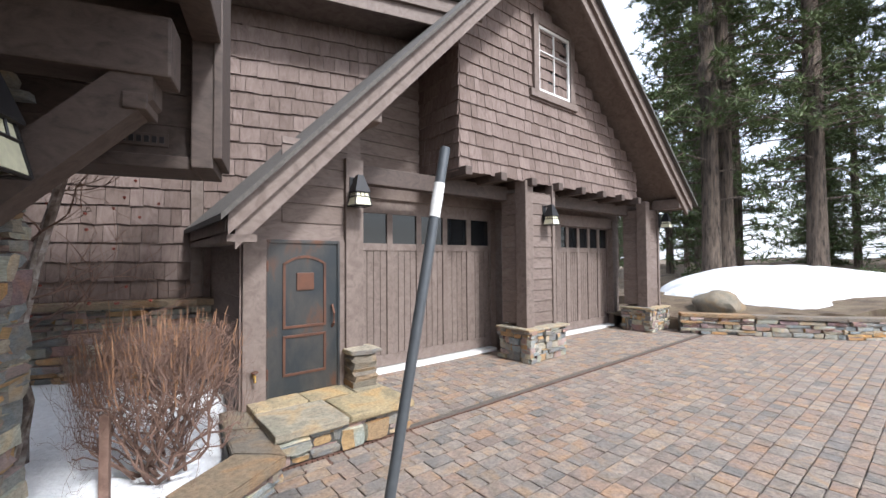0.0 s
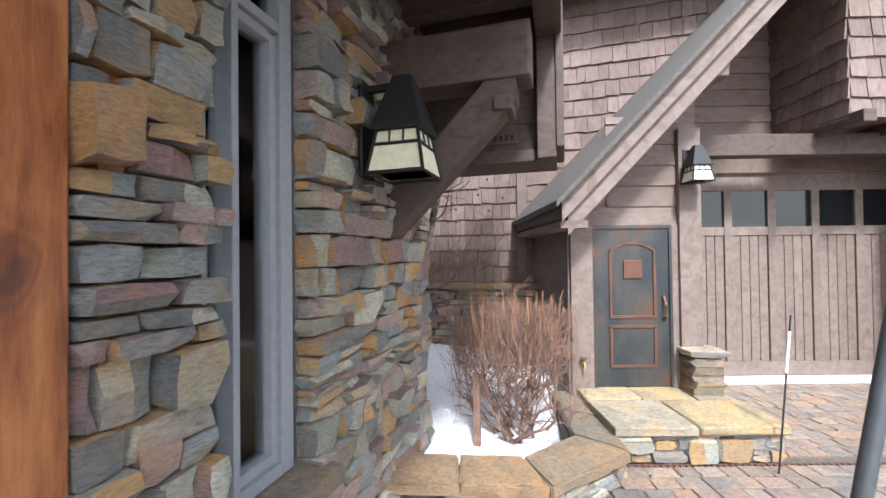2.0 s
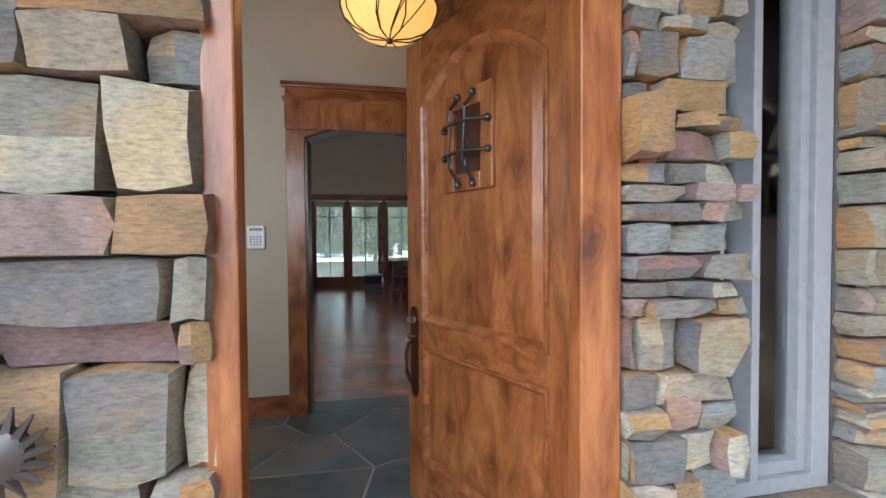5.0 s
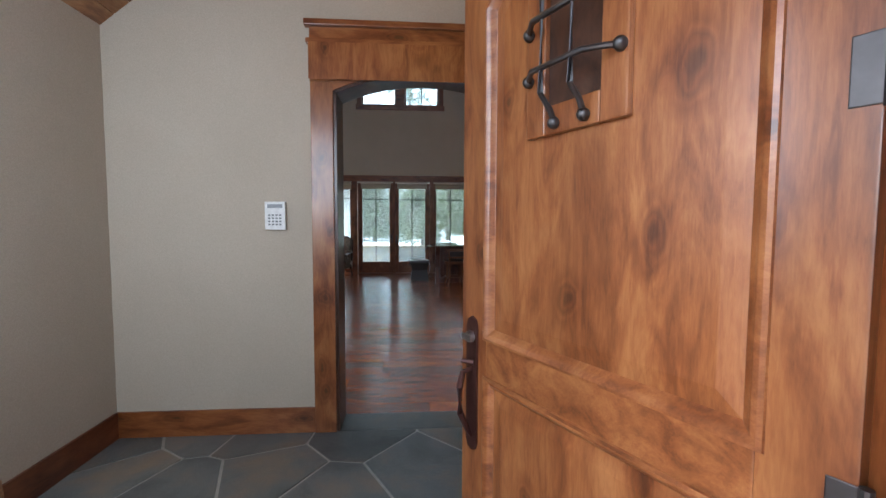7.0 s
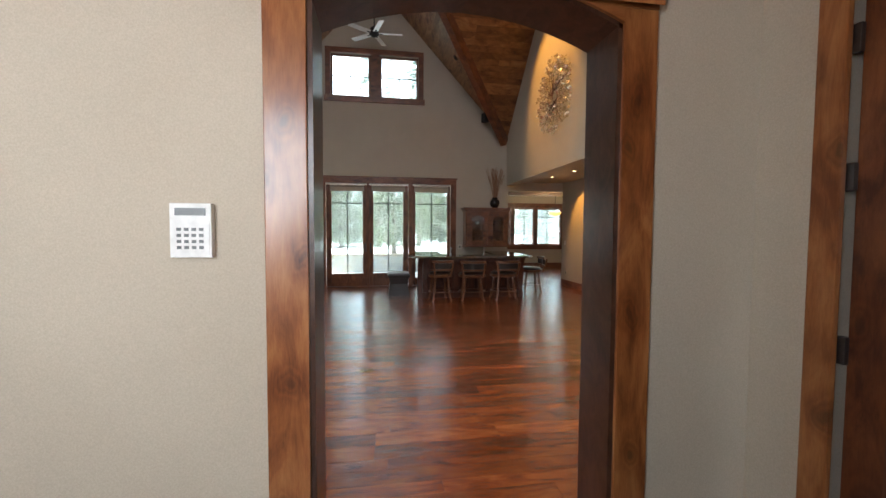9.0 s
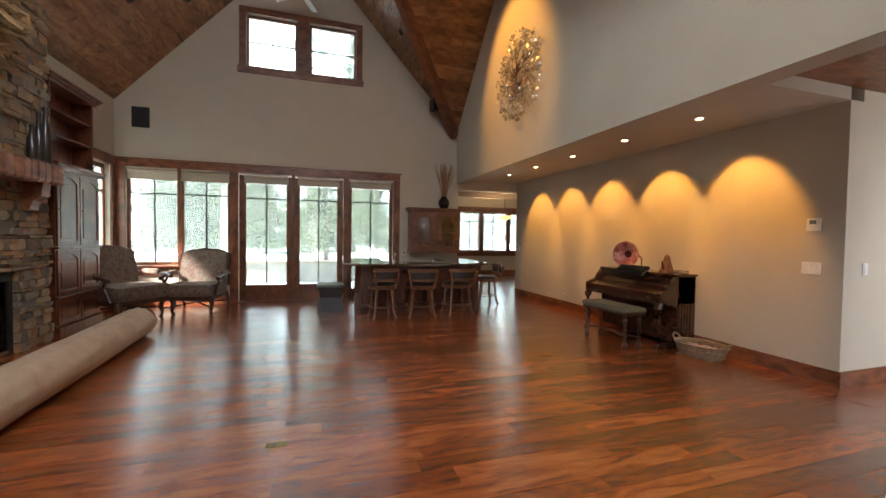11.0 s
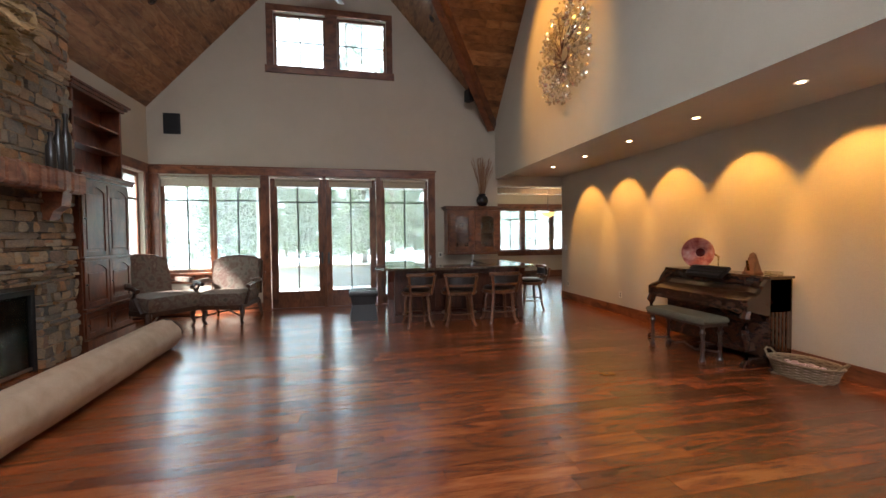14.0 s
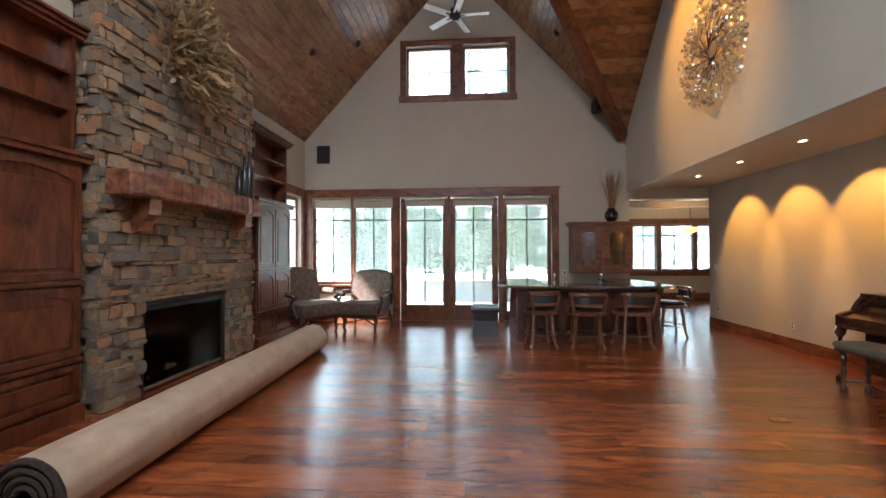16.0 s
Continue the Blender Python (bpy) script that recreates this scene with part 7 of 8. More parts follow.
for i in range(22):
    a, r = rb.uniform(0, 6.28), rb.uniform(0.02, 0.16)
    branch(bw, (r * math.cos(a), r * math.sin(a), 0), (0.42 * math.cos(a), 0.42 * math.sin(a), 1.1), rb.uniform(0.009, 0.017), 6, rb, None, 0.06, 0.33, 0.5)
for v in bw.verts:
    q = math.hypot(v.co.x, v.co.y)
    if q > 0.42:
        v.co.x, v.co.y = v.co.x * (0.42 + (q - 0.42) * 0.3) / q, v.co.y * (0.42 + (q - 0.42) * 0.3) / q
    if v.co.z > 0.95:
        v.co.z = 0.95 + (v.co.z - 0.95) * 0.25
for i in range(330):
    a, r = rb.uniform(0, 6.28), 0.48 * math.sqrt(rb.random())
    z = rb.uniform(0.55, 0.97)
    lean = Vector((math.cos(a) * r * 0.35 + rb.uniform(-0.08, 0.08), math.sin(a) * r * 0.35 + rb.uniform(-0.08, 0.08), 1)) * rb.uniform(0.06, 0.22)
    p = Vector((math.cos(a) * r, math.sin(a) * r, z))
    tube(bt, [p, p + lean * 0.5 + Vector((rb.uniform(-0.012, 0.012), rb.uniform(-0.012, 0.012), 0)), p + lean], [0.0045, 0.0035, 0.002], 3)
part("branches", bw, TWIG, bush)
part("twig_tips", bt, TWIG_TIP, bush, "rust-coloured twig tips")
stake = solid("wooden_stake", box(0.0, 0.05, 3.95, 4.0, -0.02, 0.62, 0.004), TWIG, "weathered wooden stake in the snowy bed", "stake")
mt2 = thing("small_maple", "small bare tree with mottled bark and few red buds", "tree", pose(-0.62, 4.55, 0.1))
rt = random.Random(9)
bm = bmesh.new()
tube(bm, [(0, 0, 0), (0.03, 0, 0.5), (-0.02, 0.02, 1.0), (0.08, 0, 1.5), (0.22, -0.05, 2.0), (0.30, -0.06, 2.3)], [0.06, 0.052, 0.045, 0.038, 0.028, 0.02])
tube(bm, [(0.0, 0, 0.9), (-0.15, 0.0, 1.3), (-0.22, 0.03, 1.8)], [0.04, 0.03, 0.018])
part("trunk", bm, surface("mottled_bark", [(0.35, (0.09, 0.06, 0.045)), (0.5, (0.25, 0.20, 0.17)), (0.65, (0.48, 0.44, 0.40))], 9, 0.85, 0.4), mt2, smooth=True)
bm, bt = bmesh.new(), bmesh.new()
for z, dx in ((1.0, 0.5), (1.3, -0.6), (1.6, 0.6), (1.9, 0.4), (2.2, 0.3), (1.2, 0.7), (0.9, 0.8)):
    branch(bm, (0.05, 0, z), (dx, rt.uniform(-0.3, 0.3), 0.25), 0.011, 4, rt, None, 0.02, 0.3)
part("branches", bm, TWIG, mt2)
for i in range(34):
    bmesh.ops.create_icosphere(bt, subdivisions=1, radius=0.012, matrix=Matrix.Translation((rt.uniform(-0.4, 0.8), rt.uniform(-0.3, 0.3), rt.uniform(0.9, 2.4))))
part("buds", bt, plain("red_bud", (0.25, 0.05, 0.03), 0.7), mt2)

# ---- pines ----
def pine(name, label, m, h, r, seed, low=0.3, n=420, spread=2.2):
    """A tall pine: tapered trunk, drooping limbs and needle clumps."""
    rg = random.Random(seed)
    t = thing(name, label, "tree", m, "pine trees")
    bm = bmesh.new()
    tube(bm, [(0, 0, -0.4), (0, 0, 0.3), (0.05, 0.03, h * 0.3), (-0.03, 0.05, h * 0.6), (0, 0, h)], [r * 1.35, r, r * 0.85, r * 0.55, r * 0.06], 12)
    part("trunk", bm, BARK, t, smooth=True)
    lb = bmesh.new()
    verts, faces = [], []
    for i in range(n // 9):
        z = h * (low + (1 - low) * rg.random() ** 0.9)
        f = 1 - (z / h - low) / (1 - low)
        a = rg.uniform(0, 6.28)
        ln = spread * (0.25 + 0.75 * f) * rg.uniform(0.55, 1.1)
        p0 = Vector((0, 0, z))
        p1 = Vector((math.cos(a) * ln * 0.55, math.sin(a) * ln * 0.55, z + 0.05 * ln))
        p2 = Vector((math.cos(a) * ln, math.sin(a) * ln, z - 0.18 * ln))
        tube(lb, [p0, p1, p2], [0.035 * r / 0.3, 0.02, 0.006], 4)
        for j in range(9):
            s = rg.uniform(0.25, 1.0)
            c = (p0.lerp(p1, s * 2) if s < 0.5 else p1.lerp(p2, s * 2 - 1)) + Vector((rg.uniform(-0.28, 0.28), rg.uniform(-0.28, 0.28), rg.uniform(-0.15, 0.2)))
            for q in range(16):
                d = Vector((rg.gauss(0, 1), rg.gauss(0, 1), rg.gauss(0.15, 0.6))).normalized() * rg.uniform(0.14, 0.38)
                w = d.cross(Vector((rg.uniform(-1, 1), rg.uniform(-1, 1), 1))).normalized() * rg.uniform(0.012, 0.03)
                k = len(verts)
                verts += [tuple(c - w), tuple(c + w), tuple(c + d)]
                faces.append((k, k + 1, k + 2))
    part("limbs", lb, BARK, t)
    me = bpy.data.meshes.new("crown")
    me.from_pydata(verts, [], faces)
    me.materials.append(NEEDLE)
    ob = new("crown", me)
    ob.parent = t
    return t


EAST = [(14.0, 9.6, 0.42, 0), (15.2, 9.9, 0.40, 1), (18.5, 11.5, 0.3, 2), (17.0, 8.2, 0.22, 0), (22, 10.5, 0.36, 1), (21, 7.0, 0.3, 2), (26, 8.5, 0.35, 0), (25, 5.2, 0.28, 1), (29, 12, 0.4, 2), (30, 7, 0.3, 0), (33, 15, 0.4, 1), (19, 15, 0.35, 2), (24, 17, 0.4, 0), (28, 3.0, 0.33, 1), (35, 10, 0.4, 2), (38, 5, 0.4, 0), (22, 3.8, 0.26, 2), (14, 20, 0.4, 1), (9, 24, 0.4, 2), (5, 26, 0.4, 0), (1, 24, 0.4, 1), (40, 18, 0.4, 0), (34, 2, 0.3, 2), (18, 21, 0.3, 0), (45, 12, 0.4, 1), (27, 20, 0.4, 2)]
P0 = pine("pine_tree", "tall straight pine with rough reddish bark", pose(EAST[0][0], EAST[0][1], 0), 24, 0.31, 1, 0.14, 2000, 3.2)
P1 = pine("pine_tree", "tall pine with a high thin green crown", pose(EAST[1][0], EAST[1][1], 0), 26, 0.29, 2, 0.18, 1900, 3.0)
P2 = pine("pine_tree", "young slender pine with green branches low down", pose(EAST[2][0], EAST[2][1], 0), 17, 0.2, 3, 0.07, 1700, 2.6)
rg_ = random.Random(31)
for i, (x, y, r, k) in enumerate(EAST[3:]):
    copy_thing((P0, P1, P2)[k], pose(x, y, 0, 0, 0, rg_.uniform(0, 360)))
WEST = [(-22, -4.5), (-24, -1.8), (-21, 1.2), (-25, 3.0), (-23, 5.5), (-27, 0.5), (-29, -3), (-30, 5), (-26, 8), (-24, 11), (-31, 9), (-33, 1), (-35, -6), (-28, -8), (-22, -9), (-30, 13), (-19.5, -7), (-36, 5), (-38, 10), (-40, -1), (-33, 16), (-18, -11), (-14, -10), (-11, -12), (-25, -13)]
P3 = pine("pine_tree", "bushy young pine with soft green branches to the ground", pose(-23, -4.5, -0.3), 8, 0.16, 4, 0.06, 1900, 2.2)
for i, (x, y) in enumerate(WEST[1:]):
    copy_thing((P3, P3, P2, P3, P1)[i % 5], pose(x - (5 if i % 2 else 9), y * 1.25, -0.2, 0, 0, rg_.uniform(0, 360)))
for i in range(14):
    copy_thing(P3, pose(-44 - 3 * (i % 3), -30 + i * 4.4, 0.3, 0, 0, rg_.uniform(0, 360)))

for i in range(14):
    a, d = radians(14 + (i * 37 % 46)), 34 + (i * 29 % 23)
    copy_thing(P3 if i % 3 else P2, pose(1 + d * math.cos(a), 1 + d * math.sin(a), -0.1, 0, 0, i * 77))

# low wall, snow bank and boulder beyond the drive
lw = thing("retaining_wall", "low curved ledge stone retaining wall beside the drive", "wall")
LP = [Vector(p) for p in ((8.75, 6.75, 0), (9.7, 5.9, 0), (10.8, 4.97, 0), (12.2, 4.2, 0), (14.5, 3.2, 0), (18, 2.2, 0))]
for a, b in zip(LP, LP[1:]):
    d = (b - a)
    nrm = Vector((-d.y, d.x, 0)).normalized()
    bm = bmesh.new()
    prism(bm, [tuple((a - nrm * 0.03).xy), tuple((b - nrm * 0.03).xy), tuple((b + nrm * 0.32).xy), tuple((a + nrm * 0.32).xy)], "z", 0.33, 0.40)
    bmesh.ops.bevel(bm, geom=bm.edges[:], offset=0.015, segments=2, affect="EDGES")
    part("capstone", bm, CAP, lw)
    bm = bmesh.new()
    prism(bm, [tuple((a + nrm * 0.06).xy), tuple((b + nrm * 0.06).xy), tuple((b + nrm * 0.3).xy), tuple((a + nrm * 0.3).xy)], "z", 0.0, 0.33)
    part("core", bm, MORTAR_SHADOW, lw)
bm = bmesh.new()
bmesh.ops.create_grid(bm, x_segments=70, y_segments=50, size=1)
for v in bm.verts:
    x, y = 26 + v.co.x * 18, 13 + v.co.y * 11.5
    v.co = Vector((x, y, 0.3 + 0.045 * max(0, x - 9) ** 0.9 + 0.25 * noise.noise((x * 0.3, y * 0.3, 0)) - (3 if (x < 10.5 and y > 9) or y < 6.8 - (x - 8.75) * 0.62 + 0.1 else 0)))
solid("forest_bank", bm, EARTH, "needle-strewn rising forest bank", "ground", "structure", smooth=True)
snow_patch("snow_bank", "melting white snow bank behind the retaining wall", 15.6, 8.3, 4.4, 2.5, 0.45, 0.85, 2.0)
snow_patch("snow_patch", "small patch of old snow on the drive", 13.0, 3.4, 1.4, 0.5, -0.05, 0.22, 5.0, 18)
bm = bmesh.new()
bmesh.ops.create_icosphere(bm, subdivisions=3, radius=1)
for v in bm.verts:
    v.co = v.co * (1 + 0.25 * noise.noise(v.co * 1.5)) 
    v.co = Vector((10.3 + v.co.x * 0.55, 7.0 + v.co.y * 0.45, 0.45 + v.co.z * 0.36))
solid("boulder", bm, CAP, "rounded grey boulder at the snow bank's edge", "boulder", smooth=True)
for i, (x, y, s) in enumerate(((16.5, 8.0, 0.5), (18.2, 7.4, 0.6), (20, 9.5, 0.5), (15.0, 10.9, 0.4))):
    sh = thing("low_shrub", "low green manzanita shrub on the forest bank", "shrub", pose(x, y, 0.75), "forest shrubs")
    bm = bmesh.new()
    rq = random.Random(i)
    for j in range(500):
        a, r = rq.uniform(0, 6.28), s * math.sqrt(rq.random())
        c = Vector((r * math.cos(a), r * math.sin(a), rq.uniform(0, 0.55) * (1 - (r / s) ** 2 * 0.7)))
        d = Vector((rq.gauss(0, 1), rq.gauss(0, 1), rq.gauss(0.4, 0.6))).normalized() * 0.09
        w = d.cross(Vector((0.2, 0.5, 1))).normalized() * 0.03
        bm.faces.new([bm.verts.new(c + p) for p in (-w, w, d)])
    part("leaves", bm, NEEDLE, sh)

# west side: snow field, patio, porch post and roof
bm = bmesh.new()
bmesh.ops.create_grid(bm, x_segments=30, y_segments=30, size=1)
for v in bm.verts:
    x, y = -46 + v.co.x * 28.5, v.co.y * 34
    v.co = Vector((x, y, -0.12 + 0.03 * max(0, -17.5 - x) ** 0.8 + 0.15 * noise.noise((x * 0.2, y * 0.2, 3))))
solid("snow_field", bm, SNOW, "snow-covered meadow among the pines", "snow", "stuff", smooth=True)
setting("patio", "pale snow-dusted stone patio outside the French doors", "pavement", [(-17.4, XW - T, -8, 3.5, -0.17, -0.04)], SNOW)
lw2 = thing("patio_wall", "low stone wall edging the patio", "wall")
part("core", box(-16.6, -16.3, -8, 3.5, -0.05, 0.55), STONE, lw2)
part("capstone", box(-16.68, -16.22, -8, 3.5, 0.55, 0.62, 0.01), CAP, lw2)
pp = thing("porch_post", "white-grey square porch post outside the windows", "post", pose(-15.6, -1.55, -0.04))
part("shaft", box(-0.11, 0.11, -0.11, 0.11, 0.25, 2.9, 0.008), plain("weathered_post", (0.42, 0.42, 0.40), 0.7), pp)
part("base", box(-0.2, 0.2, -0.2, 0.2, 0.0, 0.25, 0.01), CAP, pp)
setting("porch_roof_west", "grey boarded porch ceiling outside the French doors", "ceiling", [(-15.8, XW - T, -2.2, 3.5, 2.88, 3.0)], TRIM_OUT)

# ---- pieces: stones, shingles, tiles, planks ----
def rough_block(seed, jit=0.055):
    """A split stone: broken faces, chipped corners."""
    rg = random.Random(seed)
    bm = bmesh.new()
    bmesh.ops.create_cube(bm, size=1.0)
    bmesh.ops.subdivide_edges(bm, edges=bm.edges[:], cuts=1, use_grid_fill=True)
    for v in bm.verts:
        far = sum(abs(c) > 0.4 for c in v.co)
        pull = {1: 1.0, 2: rg.uniform(0.93, 1.0), 3: rg.uniform(0.80, 0.98)}.get(far, 1.0)
        v.co = v.co * pull + Vector((rg.uniform(-jit, jit), rg.uniform(-jit, jit) * 1.6, rg.uniform(-jit, jit)))
    return bm


def block_set(mat, base):
    out = [finish(rough_block(base + i), "stone", mat, True) for i in range(18)]
    for me in out:
        me.set_sharp_from_angle(angle=radians(17))
    return out


STONES = block_set(STONE, 100)
HEARTH = block_set(HEARTH_STONE, 200)
CAPS_ = block_set(CAP, 300)


def lay(parent, m, a0, a1, z0, z1, meshes, seed, wmin=0.10, wmax=0.36, hmin=0.035, hmax=0.15, depth=0.12, proud=0.06, holes=(), limit=300, stop=None):
    """Ledge stones course by course on a face; m maps (along, out, up) to the world. Past the limit they are joined."""
    rg = random.Random(seed)
    made, rest = 0, []
    z = z0
    while z < z1 - 0.02:
        h = min(rg.uniform(hmin, hmax) if rg.random() < 0.7 else rg.uniform(hmin, hmax * 0.55), z1 - z)
        a = a0 - rg.uniform(0, wmin)
        while a < a1 - 0.01:
            w = rg.uniform(wmin, wmax) * (0.75 if h > hmax * 0.7 else 1.0)
            b = min(a + w, a1 + 0.01)
            if b - a < 0.05:
                break
            tall = 2 if (h < 0.09 and rg.random() < 0.12) else 1
            lo, hi = max(a, a0), b
            inside = any(lo < hx1 and hi > hx0 and z < hz1 - 0.005 and z + h > hz0 + 0.005 for hx0, hx1, hz0, hz1 in holes)
            if inside:
                cut = [(hx0, hx1) for hx0, hx1, hz0, hz1 in holes if lo < hx1 and hi > hx0 and z < hz1 - 0.005 and z + h > hz0 + 0.005][0]
                if cut[0] - lo > 0.05:
                    hi = cut[0]
                    inside = False
                elif hi - cut[1] > 0.05:
                    lo = cut[1]
                    inside = False
            if not inside:
                p = rg.uniform(-0.7, 1.0) * proud
                s = (hi - lo - 0.006, depth, h * tall - 0.006)
                mm = m @ Matrix.Translation(((lo + hi) / 2, -depth / 2 + p, z + h * tall / 2)) @ Matrix.Rotation(rg.uniform(-0.03, 0.03), 4, "Y") @ Matrix.Diagonal((s[0], s[1], s[2] * 1.02, 1)) @ Matrix.Rotation(math.pi * rg.randrange(2), 4, "Z")
                me = rg.choice(meshes)
                if made < limit:
                    piece("stone", me, parent, mm)
                    made += 1
                else:
                    rest.append((me, mm))
            a = b
        z += h
    if rest:
        verts, faces = [], []
        for me, mm in rest:
            k = len(verts)
            verts += [tuple(mm @ v.co) for v in me.vertices]
            faces += [[k + i for i in p.vertices] for p in me.polygons]
        me = bpy.data.meshes.new("stones_upper")
        me.from_pydata(verts, [], faces)
        me.polygons.foreach_set("use_smooth", [True] * len(me.polygons))
        me.set_sharp_from_angle(angle=radians(17))
        me.materials.append(meshes[0].materials[0])
        ob = new("stones_upper", me)
        ob.parent = parent
        ob["kind"] = "stuff"


FACE_X = Matrix(((0, 1, 0, 0), (1, 0, 0, 0), (0, 0, 1, 0), (0, 0, 0, 1)))      # along y, out towards +x
es = thing("entry_stone_wall", "multicoloured ledge stone wall beside the front door", "wall", kind="structure")
ESM = Matrix.Translation((-0.33, 0, 0)) @ FACE_X
lay(es, ESM, 1.63, 2.0, 0.0, 3.2, STONES, 61, 0.12, 0.25, 0.045, 0.17, 0.2, 0.05)
lay(es, ESM, 2.0, 2.47, 0.0, 0.57, STONES, 62, 0.12, 0.34, 0.04, 0.13, 0.2, 0.05)
lay(es, ESM, 2.47, 3.86, 0.0, 3.2, STONES, 63, 0.10, 0.36, 0.03, 0.165, 0.2, 0.06)
es2 = thing("entry_stone_pier", "multicoloured ledge stone pier with large blocks", "wall", kind="structure")
lay(es2, Matrix.Translation((-0.33, 0, 0)) @ FACE_X, -0.75, 0.565, 0.0, 3.2, STONES, 2, 0.16, 0.42, 0.06, 0.26, 0.14, 0.045)
es3 = thing("entry_stone_return", "ledge stone end of the entry wall", "wall", kind="structure")
lay(es3, Matrix.Translation((0, 3.88, 0)) @ Matrix.Diagonal((1, 1, 1, 1)), -2.5, -0.3, 0.0, 2.1, STONES, 4, 0.14, 0.36, 0.06, 0.2, 0.2, 0.05, limit=60)
FACE_YP = Matrix.Translation((0, FY - 0.02, 0))
lay(fp, FACE_YP, FX0, FX1, 0.0, 5.6, HEARTH, 5, 0.12, 0.42, 0.035, 0.14, 0.12, 0.035, [(-8.86, -7.42, 0.0, 0.92)])
lay(fp, Matrix.Translation((FX1 - 0.03, 0, 0)) @ FACE_X, YS, FY - 0.03, 0.0, 5.6, HEARTH, 6, 0.12, 0.34, 0.05, 0.18, 0.1, 0.04, limit=100)
FACE_YM = Matrix.Rotation(math.pi, 4, "Z")
lb_ = thing("ledge_stone_base", "ledge stone base below the shingled wall", "wall", kind="structure")
lay(lb_, Matrix.Translation((0, YH - 0.08, 0)) @ FACE_YM, -0.6, 3.2, 0.0, 1.06, STONES, 7, 0.12, 0.4, 0.05, 0.16, 0.15, 0.04, limit=160)
part("ledge_cap", box(-3.3, 0.58, YH - 0.22, YH + 0.03, 1.06, 1.13, 0.01), CAP, lb_)
for u0, u1, sd in ((3.66, 4.62, 8), (7.55, 8.42, 9)):
    cs = thing("column_stone_base", "golden ledge stone base of a garage column", "column base", GM, "garage columns")
    part("core", box(u0 + 0.06, u1 - 0.06, -0.02, 0.55, 0, 0.47), MORTAR_SHADOW, cs)
    lay(cs, Matrix.Translation((0, -0.06, 0)) @ FACE_YM, -u1, -u0, 0.0, 0.48, STONES, sd, 0.1, 0.3, 0.05, 0.11, 0.12, 0.04)
    lay(cs, Matrix.Translation((u0 + 0.02, 0, 0)) @ Matrix.Rotation(math.pi / 2, 4, "Z"), -0.1, 0.57, 0.0, 0.48, STONES, sd + 30, 0.1, 0.3, 0.05, 0.11, 0.12, 0.04)
    part("cap", box(u0 - 0.03, u1 + 0.03, -0.10, 0.58, 0.47, 0.505, 0.01), FLAG, cs)
stb = thing("stone_stub", "small stack of ledge stones at a post foot", "stone base", GM)
for i in range(5):
    piece("stone", CAPS_[i], stb, Matrix.Translation((0.90 + 0.01 * (i % 2), -0.12, 0.30 + i * 0.062)) @ Matrix.Diagonal((0.27, 0.24, 0.07, 1)))
piece("stone", STONES[3], stb, Matrix.Translation((0.91, -0.12, 0.62)) @ Matrix.Diagonal((0.32, 0.28, 0.05, 1)))
lay(stp, Matrix.Translation((0, -0.82, 0)) @ FACE_YM, -1.04, 0.14, 0.0, 0.21, STONES, 12, 0.12, 0.34, 0.05, 0.1, 0.1, 0.03)
lay(stp, Matrix.Translation((1.03, 0, 0)) @ Matrix.Rotation(-math.pi / 2, 4, "Z"), 0.0, 0.82, 0.0, 0.21, STONES, 13, 0.12, 0.34, 0.05, 0.1, 0.1, 0.03)
for i in range(3):
    a, b = BO[i].lerp(BP[i], 0.12), BO[i + 1].lerp(BP[i + 1], 0.12)
    d = b - a
    lay(bed, Matrix.Translation((a.x, a.y, 0)) @ Matrix.Rotation(math.atan2(d.y, d.x) + math.pi, 4, "Z"), -d.length, 0.0, -0.02, 0.14, STONES, 14 + i, 0.1, 0.3, 0.04, 0.08, 0.1, 0.03)
for i, (a, b) in enumerate(zip(LP, LP[1:])):
    d = b - a
    lay(lw, Matrix.Translation(a) @ Matrix.Rotation(math.atan2(d.y, d.x) + math.pi, 4, "Z"), -d.length, 0.0, 0.0, 0.34, STONES, 20 + i, 0.16, 0.45, 0.05, 0.12, 0.12, 0.04, limit=60)

# cedar shingles
def shingle_mesh(seed):
    rg = random.Random(seed)
    bm = bmesh.new()
    prism(bm, [(-0.030, 0.0), (-0.008, 1.0), (0.0, 1.0), (0.0, 0.0)], "x", -0.5, 0.5)
    for v in bm.verts:
        if v.co.z < 0.1:
            v.co.z += rg.uniform(-0.05, 0.05)
    return finish(bm, "shingle", SHINGLE)


SH = [shingle_mesh(i) for i in range(6)]


def shingle_wall(parent, m, z0, z1, span, seed, row=0.2, limit=300):
    """Shingle courses; span(z) gives the two ends of a course."""
    rg = random.Random(seed)
    made, rest = 0, []
    z = z0
    while z < z1:
        a0, a1 = span(z + row * 0.5)
        a = a0
        while a < a1 - 0.02:
            b = min(a + rg.uniform(0.10, 0.26), a1)
            mm = m @ Matrix.Translation(((a + b) / 2, -0.001 - 0.006 * rg.random(), z)) @ Matrix.Diagonal((b - a - 0.006, 1.0, row * 1.12 + rg.uniform(-0.006, 0.006), 1))
            me = rg.choice(SH)
            if made < limit:
                piece("shingle", me, parent, mm)
                made += 1
            else:
                rest.append((me, mm))
            a = b
        z += row
    if rest:
        verts, faces = [], []
        for me, mm in rest:
            k = len(verts)
            verts += [tuple(mm @ v.co) for v in me.vertices]
            faces += [[k + i for i in p.vertices] for p in me.polygons]
        me = bpy.data.meshes.new("shingles_upper")
        me.from_pydata(verts, [], faces)
        me.materials.append(SHINGLE)
        ob = new("shingles_upper", me)
        ob.parent = parent
        ob["kind"] = "stuff"


